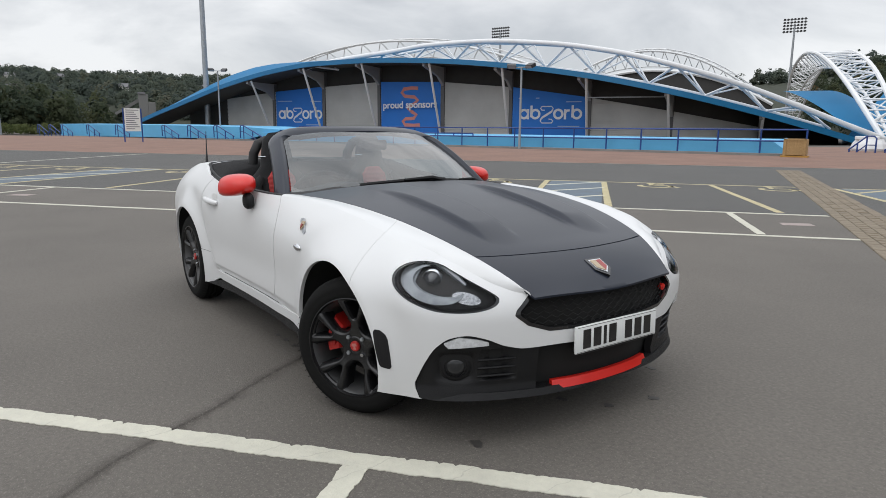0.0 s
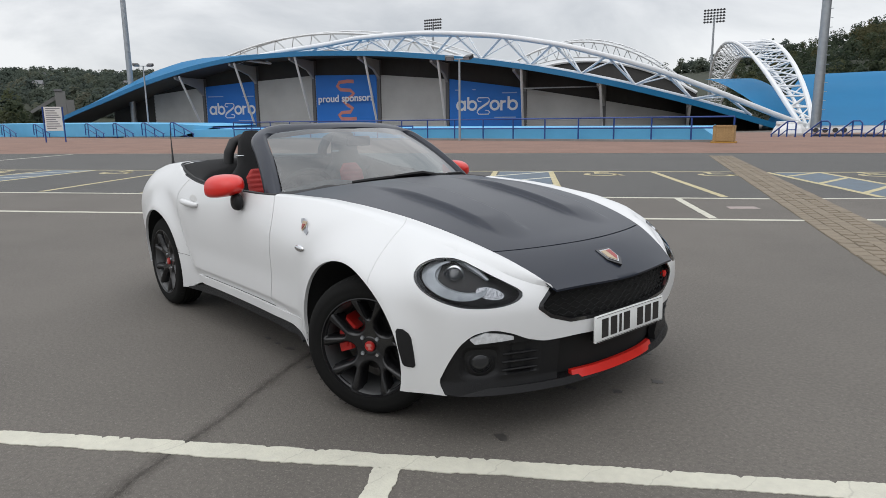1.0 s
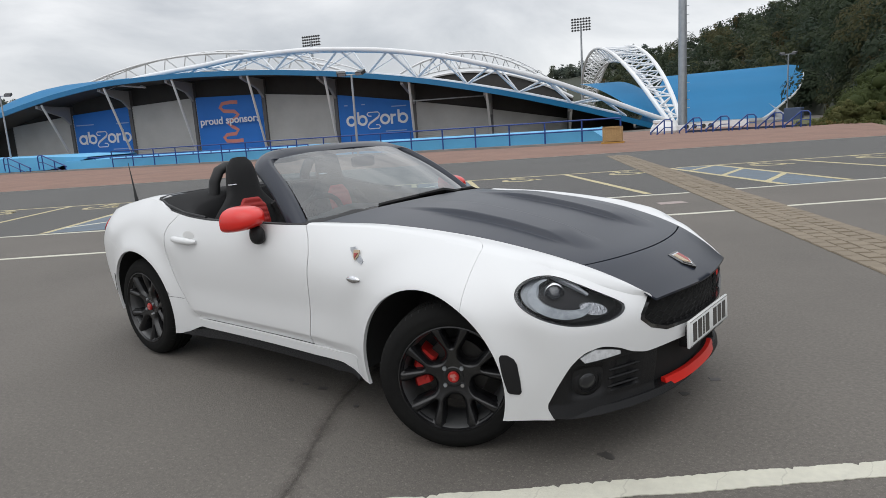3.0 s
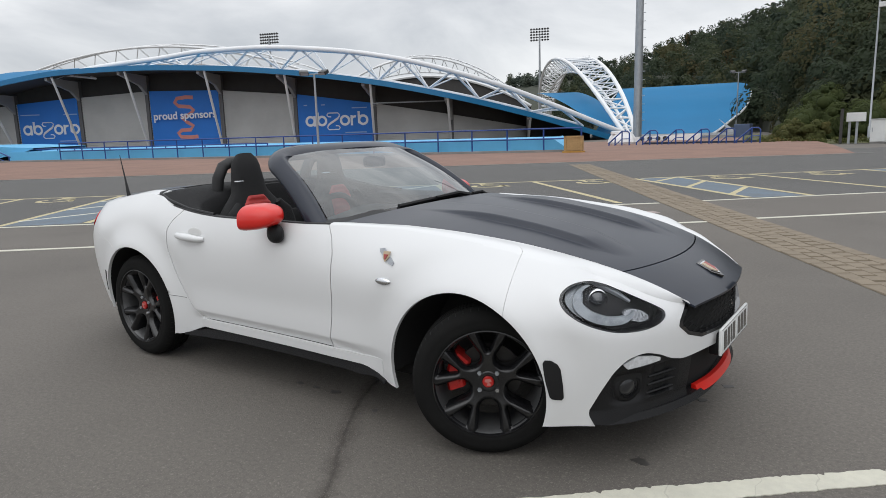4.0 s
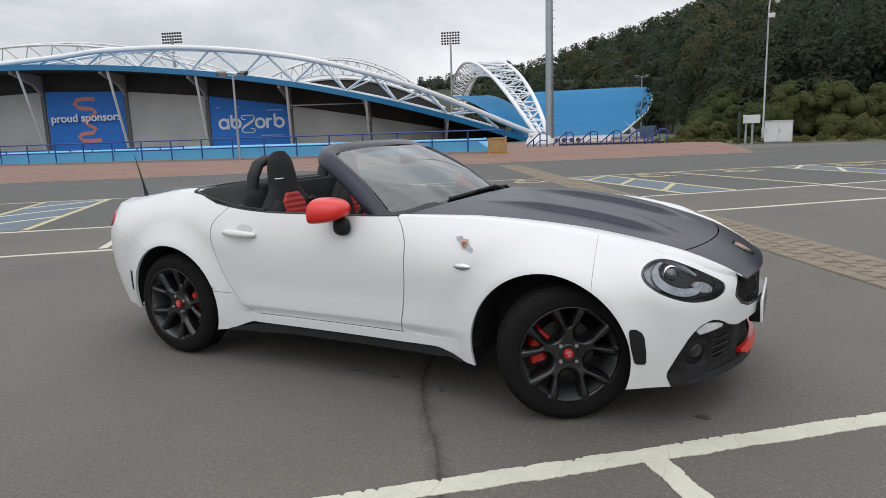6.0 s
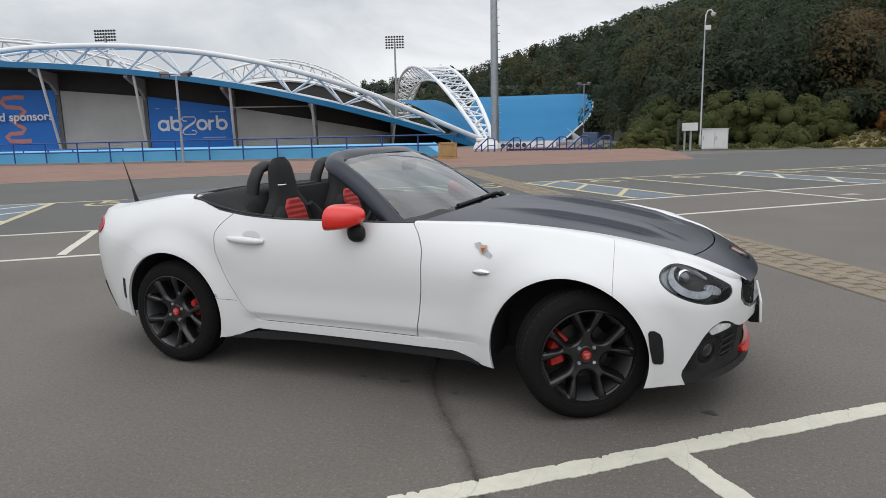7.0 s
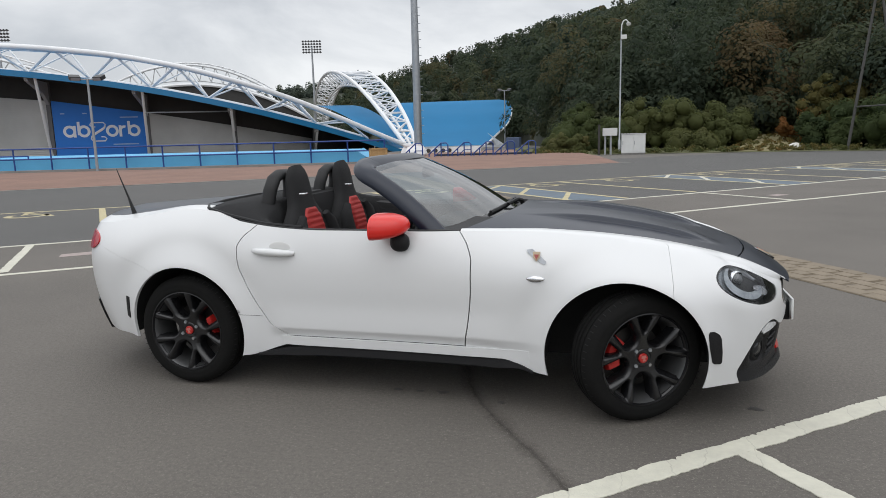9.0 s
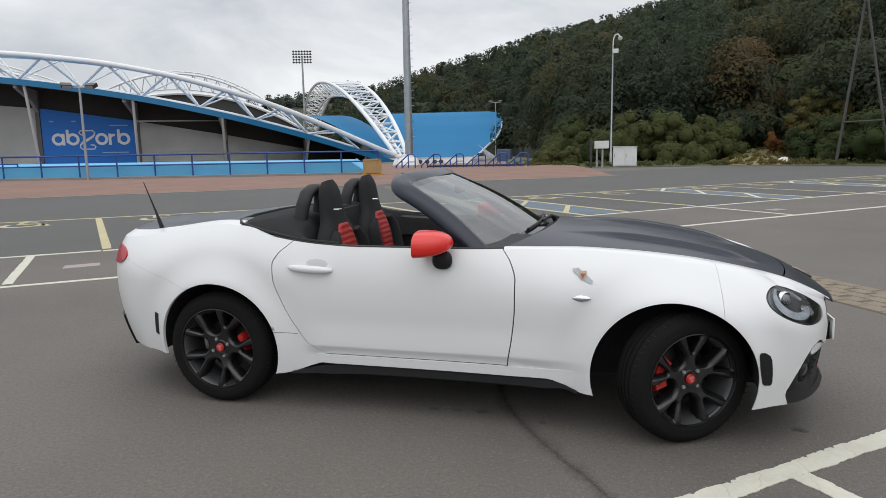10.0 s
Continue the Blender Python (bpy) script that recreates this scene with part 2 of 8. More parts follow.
# ---- mesh tools ----
class Geo:
    """Collects vertices and faces of one mesh."""

    def __init__(self):
        self.v, self.f = [], []

    def add(self, verts, faces):
        o = len(self.v)
        self.v += [tuple(p) for p in verts]
        self.f += [tuple(i + o for i in fc) for fc in faces]
        return self

    def box(self, a, b, chamfer=0.0):
        (x0, y0, z0), (x1, y1, z1) = a, b
        if chamfer <= 0:
            vs = [(x0, y0, z0), (x1, y0, z0), (x1, y1, z0), (x0, y1, z0), (x0, y0, z1), (x1, y0, z1), (x1, y1, z1), (x0, y1, z1)]
            return self.add(vs, [(3, 2, 1, 0), (4, 5, 6, 7), (0, 1, 5, 4), (1, 2, 6, 5), (2, 3, 7, 6), (3, 0, 4, 7)])
        bm = bmesh.new()
        bmesh.ops.create_cube(bm, size=1)
        for v in bm.verts:
            v.co = Vector(((x0 + x1) / 2 + v.co.x * (x1 - x0), (y0 + y1) / 2 + v.co.y * (y1 - y0), (z0 + z1) / 2 + v.co.z * (z1 - z0)))
        bmesh.ops.bevel(bm, geom=bm.edges[:], offset=chamfer, segments=2, affect="EDGES", profile=0.5)
        bm.verts.index_update()
        self.add([v.co for v in bm.verts], [[v.index for v in fc.verts] for fc in bm.faces])
        bm.free()
        return self

    def tube(self, path, r, n=8, caps=True, flat=None):
        """A round bar along path; r is one radius or one for each point."""
        path = [Vector(p) for p in path]
        rs = r if isinstance(r, (list, tuple)) else [r] * len(path)
        rings = []
        up = None
        for i, p in enumerate(path):
            d = (path[min(i + 1, len(path) - 1)] - path[max(i - 1, 0)]).normalized()
            if up is None:
                up = Vector((0, 0, 1)) if abs(d.z) < 0.9 else Vector((1, 0, 0))
            side = d.cross(up).normalized()
            up = side.cross(d).normalized()
            rings.append([p + (side * math.cos(a) + up * math.sin(a) * (flat or 1.0)) * rs[i] for a in [2 * math.pi * k / n for k in range(n)]])
        vs = [q for ring in rings for q in ring]
        fs = [(i * n + k, i * n + (k + 1) % n, (i + 1) * n + (k + 1) % n, (i + 1) * n + k) for i in range(len(path) - 1) for k in range(n)]
        if caps:
            fs += [tuple(reversed(range(n))), tuple(range((len(path) - 1) * n, len(path) * n))]
        return self.add(vs, fs)

    def lathe(self, profile, n=48, axis="y", at=(0, 0, 0), closed=False):
        """Turns (radius, along) pairs round an axis."""
        vs = []
        for k in range(n):
            a = 2 * math.pi * k / n
            for r, l in profile:
                c, s = r * math.cos(a), r * math.sin(a)
                p = {"y": (c, l, s), "z": (c, s, l), "x": (l, c, s)}[axis]
                vs.append((p[0] + at[0], p[1] + at[1], p[2] + at[2]))
        m = len(profile)
        last = m if closed else m - 1
        fs = [(k * m + i, ((k + 1) % n) * m + i, ((k + 1) % n) * m + (i + 1) % m, k * m + (i + 1) % m) for k in range(n) for i in range(last)]
        return self.add(vs, fs)

    def grid(self, rows):
        m = len(rows[0])
        vs = [p for row in rows for p in row]
        return self.add(vs, [(i * m + j, i * m + j + 1, (i + 1) * m + j + 1, (i + 1) * m + j) for i in range(len(rows) - 1) for j in range(m - 1)])

    def prism(self, outline, lift):
        """A flat outline of 3D points thickened by the vector lift."""
        n = len(outline)
        lift = Vector(lift)
        vs = [Vector(p) for p in outline] + [Vector(p) + lift for p in outline]
        fs = [tuple(reversed(range(n))), tuple(range(n, 2 * n))] + [(i, (i + 1) % n, n + (i + 1) % n, n + i) for i in range(n)]
        return self.add(vs, fs)

    def moved(self, m):
        self.v = [tuple(m @ Vector(p)) for p in self.v]
        return self

    def mesh(self, name, material, smooth=False, weld=0.0):
        me = bpy.data.meshes.new(name)
        me.from_pydata(self.v, [], self.f)
        me.materials.append(material)
        bm = bmesh.new()
        bm.from_mesh(me)
        if weld:
            bmesh.ops.remove_doubles(bm, verts=bm.verts, dist=weld)
        if len(bm.faces) < 60000:
            bmesh.ops.recalc_face_normals(bm, faces=bm.faces)
        bm.to_mesh(me)
        bm.free()
        if smooth:
            me.shade_smooth()
            me.set_sharp_from_angle(angle=radians(smooth if smooth > 1 else 40))
        return me


def part(name, geo, material, parent=None, label="", smooth=False, weld=0.0, m=None):
    ob = new(name, geo.mesh(name, material, smooth, weld))
    if parent is not None:
        ob.parent = parent
    if m is not None:
        ob.matrix_basis = m
    return tagged(ob, label)


def thing(name, label, category, m=None, group="", kind=""):
    ob = new(name)
    ob.empty_display_size = 0.2
    if m is not None:
        ob.matrix_basis = m
    return tagged(ob, label, category, group, kind)


def solid(name, geo, material, label, category, group="", kind="", smooth=False, m=None):
    ob = part(name, geo, material, None, label, smooth, m=m)
    return tagged(ob, label, category, group, kind)


def keyed(pairs):
    """A smooth curve through (x, value) pairs."""
    xs = np.array([p[0] for p in pairs], float)
    ys = np.array([p[1] for p in pairs], float)
    h = np.diff(xs)
    d = np.diff(ys) / h
    m = np.zeros(len(xs))
    m[0], m[-1] = d[0], d[-1]
    for i in range(1, len(xs) - 1):
        if d[i - 1] * d[i] > 0:
            w1, w2 = 2 * h[i] + h[i - 1], h[i] + 2 * h[i - 1]
            m[i] = (w1 + w2) / (w1 / d[i - 1] + w2 / d[i])

    def at(x):
        x = np.clip(np.asarray(x, float), xs[0], xs[-1])
        i = np.clip(np.searchsorted(xs, x) - 1, 0, len(xs) - 2)
        s = (x - xs[i]) / h[i]
        return ((2 * s**3 - 3 * s**2 + 1) * ys[i] + (s**3 - 2 * s**2 + s) * h[i] * m[i]
                + (3 * s**2 - 2 * s**3) * ys[i + 1] + (s**3 - s**2) * h[i] * m[i + 1])
    return at


def polar0(bearing, r, z=0.0):
    return Vector((2.4 + r * math.cos(radians(bearing)), -2.03 + r * math.sin(radians(bearing)), z))


def polar(bearing, r, z=0.0):
    return Vector((1.1 + r * math.cos(radians(bearing)), -3.2 + r * math.sin(radians(bearing)), z))


# ---- car park ----
GRID = 41.0
GM = pose(0, 0, 0, 0, 0, GRID)          # bay grid: x along the rows, y towards the stadium


ground = Geo()
_r = [0, 3, 6, 12, 20, 40, 80, 160, 400, 900, 2200]
_rows = []
for rr in _r:
    _rows.append([(rr * math.cos(2 * math.pi * k / 72), rr * math.sin(2 * math.pi * k / 72), 0.0) for k in range(73)])
ground.grid(_rows[1:])
ground.add([(0, 0, 0)] + _rows[1][:-1], [(0, i + 1, (i + 1) % 72 + 1) for i in range(72)])
solid("ground", ground, M_ASPHALT, "worn grey asphalt car park with stains and cracks", "ground", kind="structure")


def stripe(name, a, b, w, material, z, label, wob=0.006):
    """A painted line with ragged edges."""
    a, b = Vector((*a, 0)), Vector((*b, 0))
    L = (b - a).length
    d = (b - a) / L
    n = Vector((-d.y, d.x, 0))
    near_line = L < 17 and a.y < 0
    k = max(2, int(L / (0.012 if near_line else 0.05))) if L < 17 else max(2, int(L / 0.25))
    rows = [[], []]
    drift = {-1: 0.0, 1: 0.0}
    rnd = random.Random(int(L * 1000) + int(w * 777))
    for i in range(k + 1):
        p = a + d * (L * i / k)
        for s, row in ((-1, rows[0]), (1, rows[1])):
            off = rnd.uniform(-wob, wob)
            if near_line:                # the edge wanders, with chips and short cracks bitten into it
                drift[s] = max(-0.009, min(0.006, drift[s] * 0.93 + rnd.uniform(-0.0028, 0.0028)))
                off = drift[s] + rnd.uniform(-0.0015, 0.0015)
                if rnd.random() < (0.08 if s > 0 and L > 6 else 0.03):
                    off -= rnd.uniform(0.003, 0.018) if s > 0 and L > 6 else rnd.uniform(0.002, 0.006)
            row.append(GM @ (p + n * s * (w / 2 + off) + Vector((0, 0, z))))
    g = Geo()
    foot = [[Vector((p.x, p.y, 0.0005)) for p in row] for row in rows]
    g.grid([foot[0], rows[0], rows[1], foot[1]])
    return solid(name, g, material, label, "line marking", group="bay markings", kind="structure")


PITCH = 6.16
stripe("bay_line", (-9, -1.0), (7, -1.0), 0.10, M_WHITE_LINE, 0.004, "worn white painted bay line on asphalt", 0.007)
for u in (-5.13, -2.73, -0.33, 2.07, 4.47):
    stripe("bay_line", (u, -1.05), (u, -5.8), 0.10, M_WHITE_LINE, 0.004, "worn white painted bay divider on asphalt")
for p0, p1 in (((-30, 5.60), (3.35, 5.14)), ((4.05, 5.24), (30, 6.2)), ((-30, 8.25), (-3, 7.58)), ((-2.98, 7.58), (3.68, 7.40)), ((4.42, 7.47), (30, 8.75))):
    stripe("bay_line", p0, p1, 0.10, M_WHITE_LINE, 0.004, "long white painted bay line on asphalt", 0.01)
stripe("bay_line", (-18.4, 14.2), (-19.4, 23.2), 0.12, M_WHITE_LINE, 0.0045, "white painted line across the asphalt lane", 0.01)


def head_v(u):
    """The line that heads the bays bends a little at the drain."""
    return 12.95 - 0.035 * u if u < 4.6 else 12.62 + 0.03 * (u - 4.6)


def foot_v(u):
    return 7.40 - 0.025 * (u - 3.68) if u < 4.0 else 7.47 + 0.05 * (u - 4.42)


stripe("bay_line", (-30, head_v(-30)), (4.6, head_v(4.5)), 0.11, M_YELLOW_LINE, 0.004, "worn yellow painted line heading the bays", 0.01)
stripe("bay_line", (5.5, head_v(5.5)), (30, head_v(30)), 0.11, M_YELLOW_LINE, 0.004, "worn yellow painted line heading the bays", 0.01)
M_PINK = mat("faded_pink_paint", (0.36, 0.29, 0.27), 0.8, grain=0.6, gscale=18, dark=(0.2, 0.19, 0.18))
for k in range(-4, 5):
    past = k >= 1                        # beyond the drain the bays start anew
    u = 2.33 + PITCH * k
    stripe("bay_line", (u, foot_v(u) - 2.2), (u, foot_v(u)), 0.10, M_WHITE_LINE, 0.0045, "short white painted divider on asphalt")
    yu = 8.43 + 6.1 * (k - 1) if past else 2.97 + 6.02 * k
    stripe("bay_line", (yu + 0.12, foot_v(yu) + 0.2), (yu - 0.12, head_v(yu)), 0.12, M_YELLOW_LINE, 0.0045, "worn yellow painted bay divider")
    h0, h1 = (5.36 + 6.1 * (k - 1), 6.47 + 6.1 * (k - 1)) if past else (-0.77 + 6.1 * k, 0.55 + 6.1 * k)
    lo, hi = foot_v(h0) + 0.15, head_v(h0)
    for u in (h0, h1):
        stripe("bay_line", (u + 0.04, lo), (u - 0.04, hi), 0.12, M_YELLOW_LINE, 0.0045, "worn yellow painted bay divider")
    g = Geo()
    g.prism([GM @ Vector((x, y, 0.0005)) for x, y in ((h0 + .07, lo), (h1 - .07, lo), (h1 - .07, hi - 0.05), (h0 + .07, hi - 0.05))], (0, 0, 0.0025))
    solid("blue_hatch_panel", g, M_BLUE_LINE, "faded blue painted access strip between bays", "line marking", "bay markings", "structure")
    for y in (lo + 0.6, lo + 2.3, lo + 3.9):
        stripe("bay_line", (h0 + 0.04, y), (h1 - 0.04, min(y + 1.3, hi)), 0.11, M_YELLOW_LINE if k == 1 else M_WHITE_LINE, 0.005, "pale diagonal hatch line on faded blue paint")
    # wheelchair symbols near the head of each bay
    before = 2.97 + 6.02 * (k - 1) if k < 2 else 8.43 + 6.1 * (k - 2)
    for u in ((h0 + before) / 2 - 0.1, (h1 + yu) / 2 - 0.15):
        g = Geo()
        v0 = head_v(u) - 0.85
        ring = [(0.34 * math.cos(a), 0.34 * math.sin(a)) for a in np.linspace(2.4, 6.9, 15)]
        g.grid([[GM @ Vector((u + x * f, v0 + y * f, 0.0045)) for x, y in ring] for f in (0.78, 1.15)])
        for (ax, ay), (bx, by) in (((-0.08, 0.15), (-0.05, 0.75)), ((-0.08, 0.2), (0.3, 0.2)), ((0.3, 0.2), (0.45, -0.3)), ((-0.06, 0.5), (0.22, 0.5))):
            d = Vector((bx - ax, by - ay, 0)).normalized()
            n = Vector((-d.y, d.x, 0)) * 0.05
            c = [Vector((u + ax, v0 + ay, 0.0045)), Vector((u + bx, v0 + by, 0.0045))]
            g.add([GM @ (c[0] - n), GM @ (c[1] - n), GM @ (c[1] + n), GM @ (c[0] + n)], [(0, 1, 2, 3)])
        head = [GM @ Vector((u - 0.05 + 0.1 * math.cos(a), v0 + 0.67 + 0.1 * math.sin(a), 0.0047)) for a in np.linspace(0, 6.28, 9)[:-1]]
        g.add(head, [tuple(range(8))])
        solid("wheelchair_symbol", g, M_YELLOW_LINE, "worn yellow wheelchair symbol painted on asphalt", "line marking", "wheelchair symbols", "structure")
    pu = 2.98 + PITCH * k
    g = Geo()
    g.prism([GM @ Vector((x, y, 0.0005)) for x, y in ((pu - 0.20, 6.18), (pu + 0.20, 6.20), (pu + 0.19, 6.44), (pu - 0.19, 6.42))], (0, 0, 0.003))
    solid("paint_patch", g, M_PINK, "small faded pinkish paint patch", "line marking", "paint patches", "structure")

# darker resurfaced lane between bays and pavement
g = Geo()
g.prism([GM @ Vector((x, y, 0.0004)) for x, y in ((-60, 9.05), (-3, 7.64), (3.7, 7.46), (4.5, 7.53), (40, 9.3), (40, 26), (-60, 24))], (0, 0, 0.0016))
solid("road", g, M_ASPHALT_NEW, "darker grey asphalt lane along the pavement", "road", kind="structure")

# brick pavement, rising a little to the stadium
PV = Vector((-14.0, 16.6, 0))
pdir = Vector((math.cos(radians(38)), math.sin(radians(38)), 0))
pn = Vector((-pdir.y, pdir.x, 0))
g = Geo()
rows = []
for off, z in ((0.0, 0.003), (0.25, 0.03), (6.0, 0.15), (30, 0.15)):
    rows.append([PV + pdir * s + pn * off + Vector((0, 0, z)) for s in np.linspace(-75, 17 + off * 0.5, 50)])
g.grid(rows)
solid("pavement", g, M_PAVERS, "reddish brown brick pavement along the stadium", "pavement", kind="structure")
g = Geo()
for s in np.arange(-75, 17, 0.9):
    a = PV + pdir * s + pn * -0.14
    g.prism([a, a + pdir * 0.89, a + pdir * 0.89 + pn * 0.14, a + pn * 0.14], (0, 0, 0.022))
solid("kerb", g, M_CONC, "flush pale concrete kerb stones", "kerb", kind="stuff")

# brick drain channel across the bays
CD = Vector((0.522, -0.853, 0)).normalized()
CN = Vector((-CD.y, CD.x, 0))
CO = Vector((-0.466, 6.114, 0))
channel = Geo()
channel.prism([CO + CD * -15 - CN * 0.355, CO + CD * 9 - CN * 0.355, CO + CD * 9 + CN * 0.355, CO + CD * -15 + CN * 0.355], (0, 0, 0.003))
channel_ob = solid("drain_channel", channel, mat("channel_bed", (0.150, 0.123, 0.090), 0.9, grain=0.5, gscale=25, stain=0.5, sscale=2), "sandy brown brick drainage channel set in asphalt", "drain", kind="structure")
COLUMNS = ((-0.285, 0.141, 0.0, 0.006), (-0.142, 0.139, 0.11, 0.042), (0.0, 0.139, 0.0, 0.008), (0.142, 0.139, 0.12, 0.042), (0.285, 0.141, 0.06, 0.006))
STEP = 0.205


def channel_bricks(s0, s1):
    rnd = random.Random(11)
    for off, w, shift, gap in COLUMNS:
        s = s0 + shift
        while s < s1:
            yield s, off + rnd.uniform(-0.006, 0.006), w + rnd.uniform(-0.008, 0.004), STEP - gap + rnd.uniform(-0.012, 0.012), rnd.uniform(-2, 2), rnd.uniform(0.008, 0.013)
            s += STEP


def brick_geo(L=1.0, W=1.0, H=1.0):
    g = Geo()
    e, w, c = L / 2, W / 2, 0.05
    low = [(-e, -w, 0), (e, -w, 0), (e, w, 0), (-e, w, 0)]
    top = [(x * (1 - c), y * (1 - c * 1.6), H) for x, y, _ in low]
    return g.add(low + top, [(4, 5, 6, 7), (0, 1, 5, 4), (1, 2, 6, 5), (2, 3, 7, 6), (3, 0, 4, 7)])


brick_mesh = brick_geo().mesh("brick", M_CHANNEL)
CYAW = math.degrees(math.atan2(CD.y, CD.x))
for s_, off, w, L, turn_, h in channel_bricks(-3.0, 7.5):
    ob = new("brick", brick_mesh)
    ob.parent = channel_ob
    ob.matrix_basis = Matrix.Translation(CO + CD * s_ + CN * off + Vector((0, 0, 0.002))) @ pose(0, 0, 0, 0, 0, CYAW + turn_) @ Matrix.Diagonal((L, w, h, 1))
g = Geo()
for lo, hi in ((-15.0, -3.0), (7.5, 9.0)):
    for s_, off, w, L, turn_, h in channel_bricks(lo, hi):
        b = brick_geo(L, w, h).moved(Matrix.Translation(CO + CD * s_ + CN * off + Vector((0, 0, 0.002))) @ pose(0, 0, 0, 0, 0, CYAW + turn_))
        g.add(b.v, b.f)
tagged(part("far_bricks", g, M_CHANNEL, channel_ob), kind="stuff")

# tar cracks and oil marks
def smear(name, points, w, material, label, z, wander=0.03, step=0.05):
    """A strip that follows points, solid along its middle and fading towards both edges and ends."""
    rnd = random.Random(int(w * 1000) + len(points))
    pts = []
    for (a, b) in zip(points[:-1], points[1:]):
        k = max(2, int((Vector(b) - Vector(a)).length / step))
        pts += [Vector((*a, 0)).lerp(Vector((*b, 0)), i / k) for i in range(k)]
    cols = (-1.0, -0.6, -0.25, 0.0, 0.25, 0.6, 1.0)
    rows, edge = [], []
    for i, p in enumerate(pts):
        d = (pts[min(i + 1, len(pts) - 1)] - pts[max(i - 1, 0)]).normalized()
        n = Vector((-d.y, d.x, 0))
        c = p + n * (rnd.uniform(-0.004, 0.004) + wander * math.sin(i * 0.21) * math.sin(i * 0.083))
        fade = min(1.0, i / 6, (len(pts) - 1 - i) / 6)
        rows.append([c + n * w * q + Vector((0, 0, z)) for q in cols])
        edge += [(1 - abs(q)) * fade for q in cols]
    me = Geo().grid(rows).mesh(name, material)
    me.attributes.new("edge", "FLOAT", "POINT").data.foreach_set("value", edge)
    return tagged(new(name, me), label, "crack", kind="structure")


CRACK = [(-1.25, 0.3), (-0.95, -0.2), (-0.82, -0.5), (-0.68, -0.74), (-0.50, -1.06), (-0.21, -1.50), (-0.08, -1.71), (0.07, -1.89), (0.32, -2.25)]
smear("asphalt_crack", CRACK, 0.026, M_SMEAR, "dark crumbling crack running through the asphalt", 0.0016)
smear("paint_chip", [(-0.245, -1.435), (-0.222, -1.475), (-0.205, -1.515), (-0.19, -1.53)], 0.022, M_SMEAR, "dark chip where the crack breaks the white line", 0.0056, 0.005, 0.012)
smear("crack_stain", CRACK, 0.11, M_CRACK_STAIN, "faint dark stain along the asphalt crack", 0.0012)
smear("asphalt_patch", [(2.9, 1.2), (3.8, 2.2), (4.6, 3.9), (6.5, 5.6), (9.0, 7.2)], 0.28, M_DAMP, "faint dark seam worn into the asphalt", 0.0012, 0.12, 0.2)
smear("asphalt_patch", [(1.6, 1.0), (2.4, 0.4), (3.3, 0.1), (4.4, 0.3)], 0.55, M_DAMP, "faint dark patch worn into the asphalt", 0.0012, 0.1, 0.2)


def spot(x, y, r, seed):
    rnd = random.Random(seed)
    g = Geo()
    pts = [(x + r * rnd.uniform(0.75, 1.0) * math.cos(a) * (1 + 0.25 * math.sin(3 * a + seed)), y + r * rnd.uniform(0.55, 0.75) * math.sin(a) * (1 + 0.3 * math.sin(2 * a + seed)), 0.0005) for a in np.linspace(0, 6.28, 26)[:-1]]
    g.prism(pts, (0, 0, 0.002))
    solid("oil_spot", g, M_OIL, "small dark oil spot on asphalt", "oil spot", "oil spots", "structure")


for i, (x, y, r) in enumerate(((-0.935, -0.655, 0.03), (-1.06, -0.66, 0.022), (-1.18, -0.66, 0.024), (0.545, -0.54, 0.035), (-0.62, -0.72, 0.018), (0.59, 0.16, 0.025), (0.65, 0.39, 0.03), (0.42, 0.04, 0.03), (0.40, 0.70, 0.03))):
    spot(x, y, r, i)

# ---- stadium ----
SM = pose(-39.9, 43.2, 0, 0, 0, 29.0)     # x along the front, y away from the car park
EDGES = [-42.0, -34.9, -28.1, -21.2, -13.9, -6.8, 0.6, 7.6, 14.4]
fascia = keyed([(-56, 0.0), (-48, 2.6), (-44.4, 3.6), (-37.6, 5.5), (-31, 6.8), (-26, 7.35), (-20, 7.47), (-13, 7.23), (-6, 6.62), (1.3, 5.58), (8.2, 4.14), (14.4, 2.5), (20, 0.75), (24, -0.6)])
wall_top = keyed([(-50, 2.6), (-42, 4.4), (-34.8, 5.1), (-28, 5.55), (-21.2, 5.9), (-13.9, 5.75), (-6.8, 5.15), (0.6, 4.1), (7.6, 2.9), (14.4, 1.6), (20, 0.3)])
roof_back = keyed([(-58, 0.5), (-52, 5.6), (-46, 8.2), (-40, 9.4), (-34, 9.5), (-28, 9.0), (-20, 8.5), (-6, 7.6), (8, 4.6), (20, 1.0), (24, -0.5)])
REACH = keyed([(-60, 1.0), (-8, 1.008), (1, 1.045), (7.6, 1.075), (14.5, 1.19), (20, 1.32), (25, 1.45)])


def farther(k):
    """Moves a thing k times as far from the middle of the car park, and sizes it to match."""
    return Matrix.Translation((1.1, -3.2, 1.22)) @ Matrix.Scale(k, 4) @ Matrix.Translation((-1.1, 3.2, -1.22))


def curve_plan(top):
    """The front of the stand is straight along most of its length and swings away towards its low end."""
    for ob in [top] + list(top.children):
        if ob.type != "MESH":
            continue
        m = SM.inverted() @ top.matrix_basis
        inv = m.inverted()
        away = SM.inverted()
        for v in ob.data.vertices:
            w = m @ v.co if ob is not top else v.co
            v.co = inv @ (away @ (farther(float(REACH(w.x))) @ (SM @ w)))


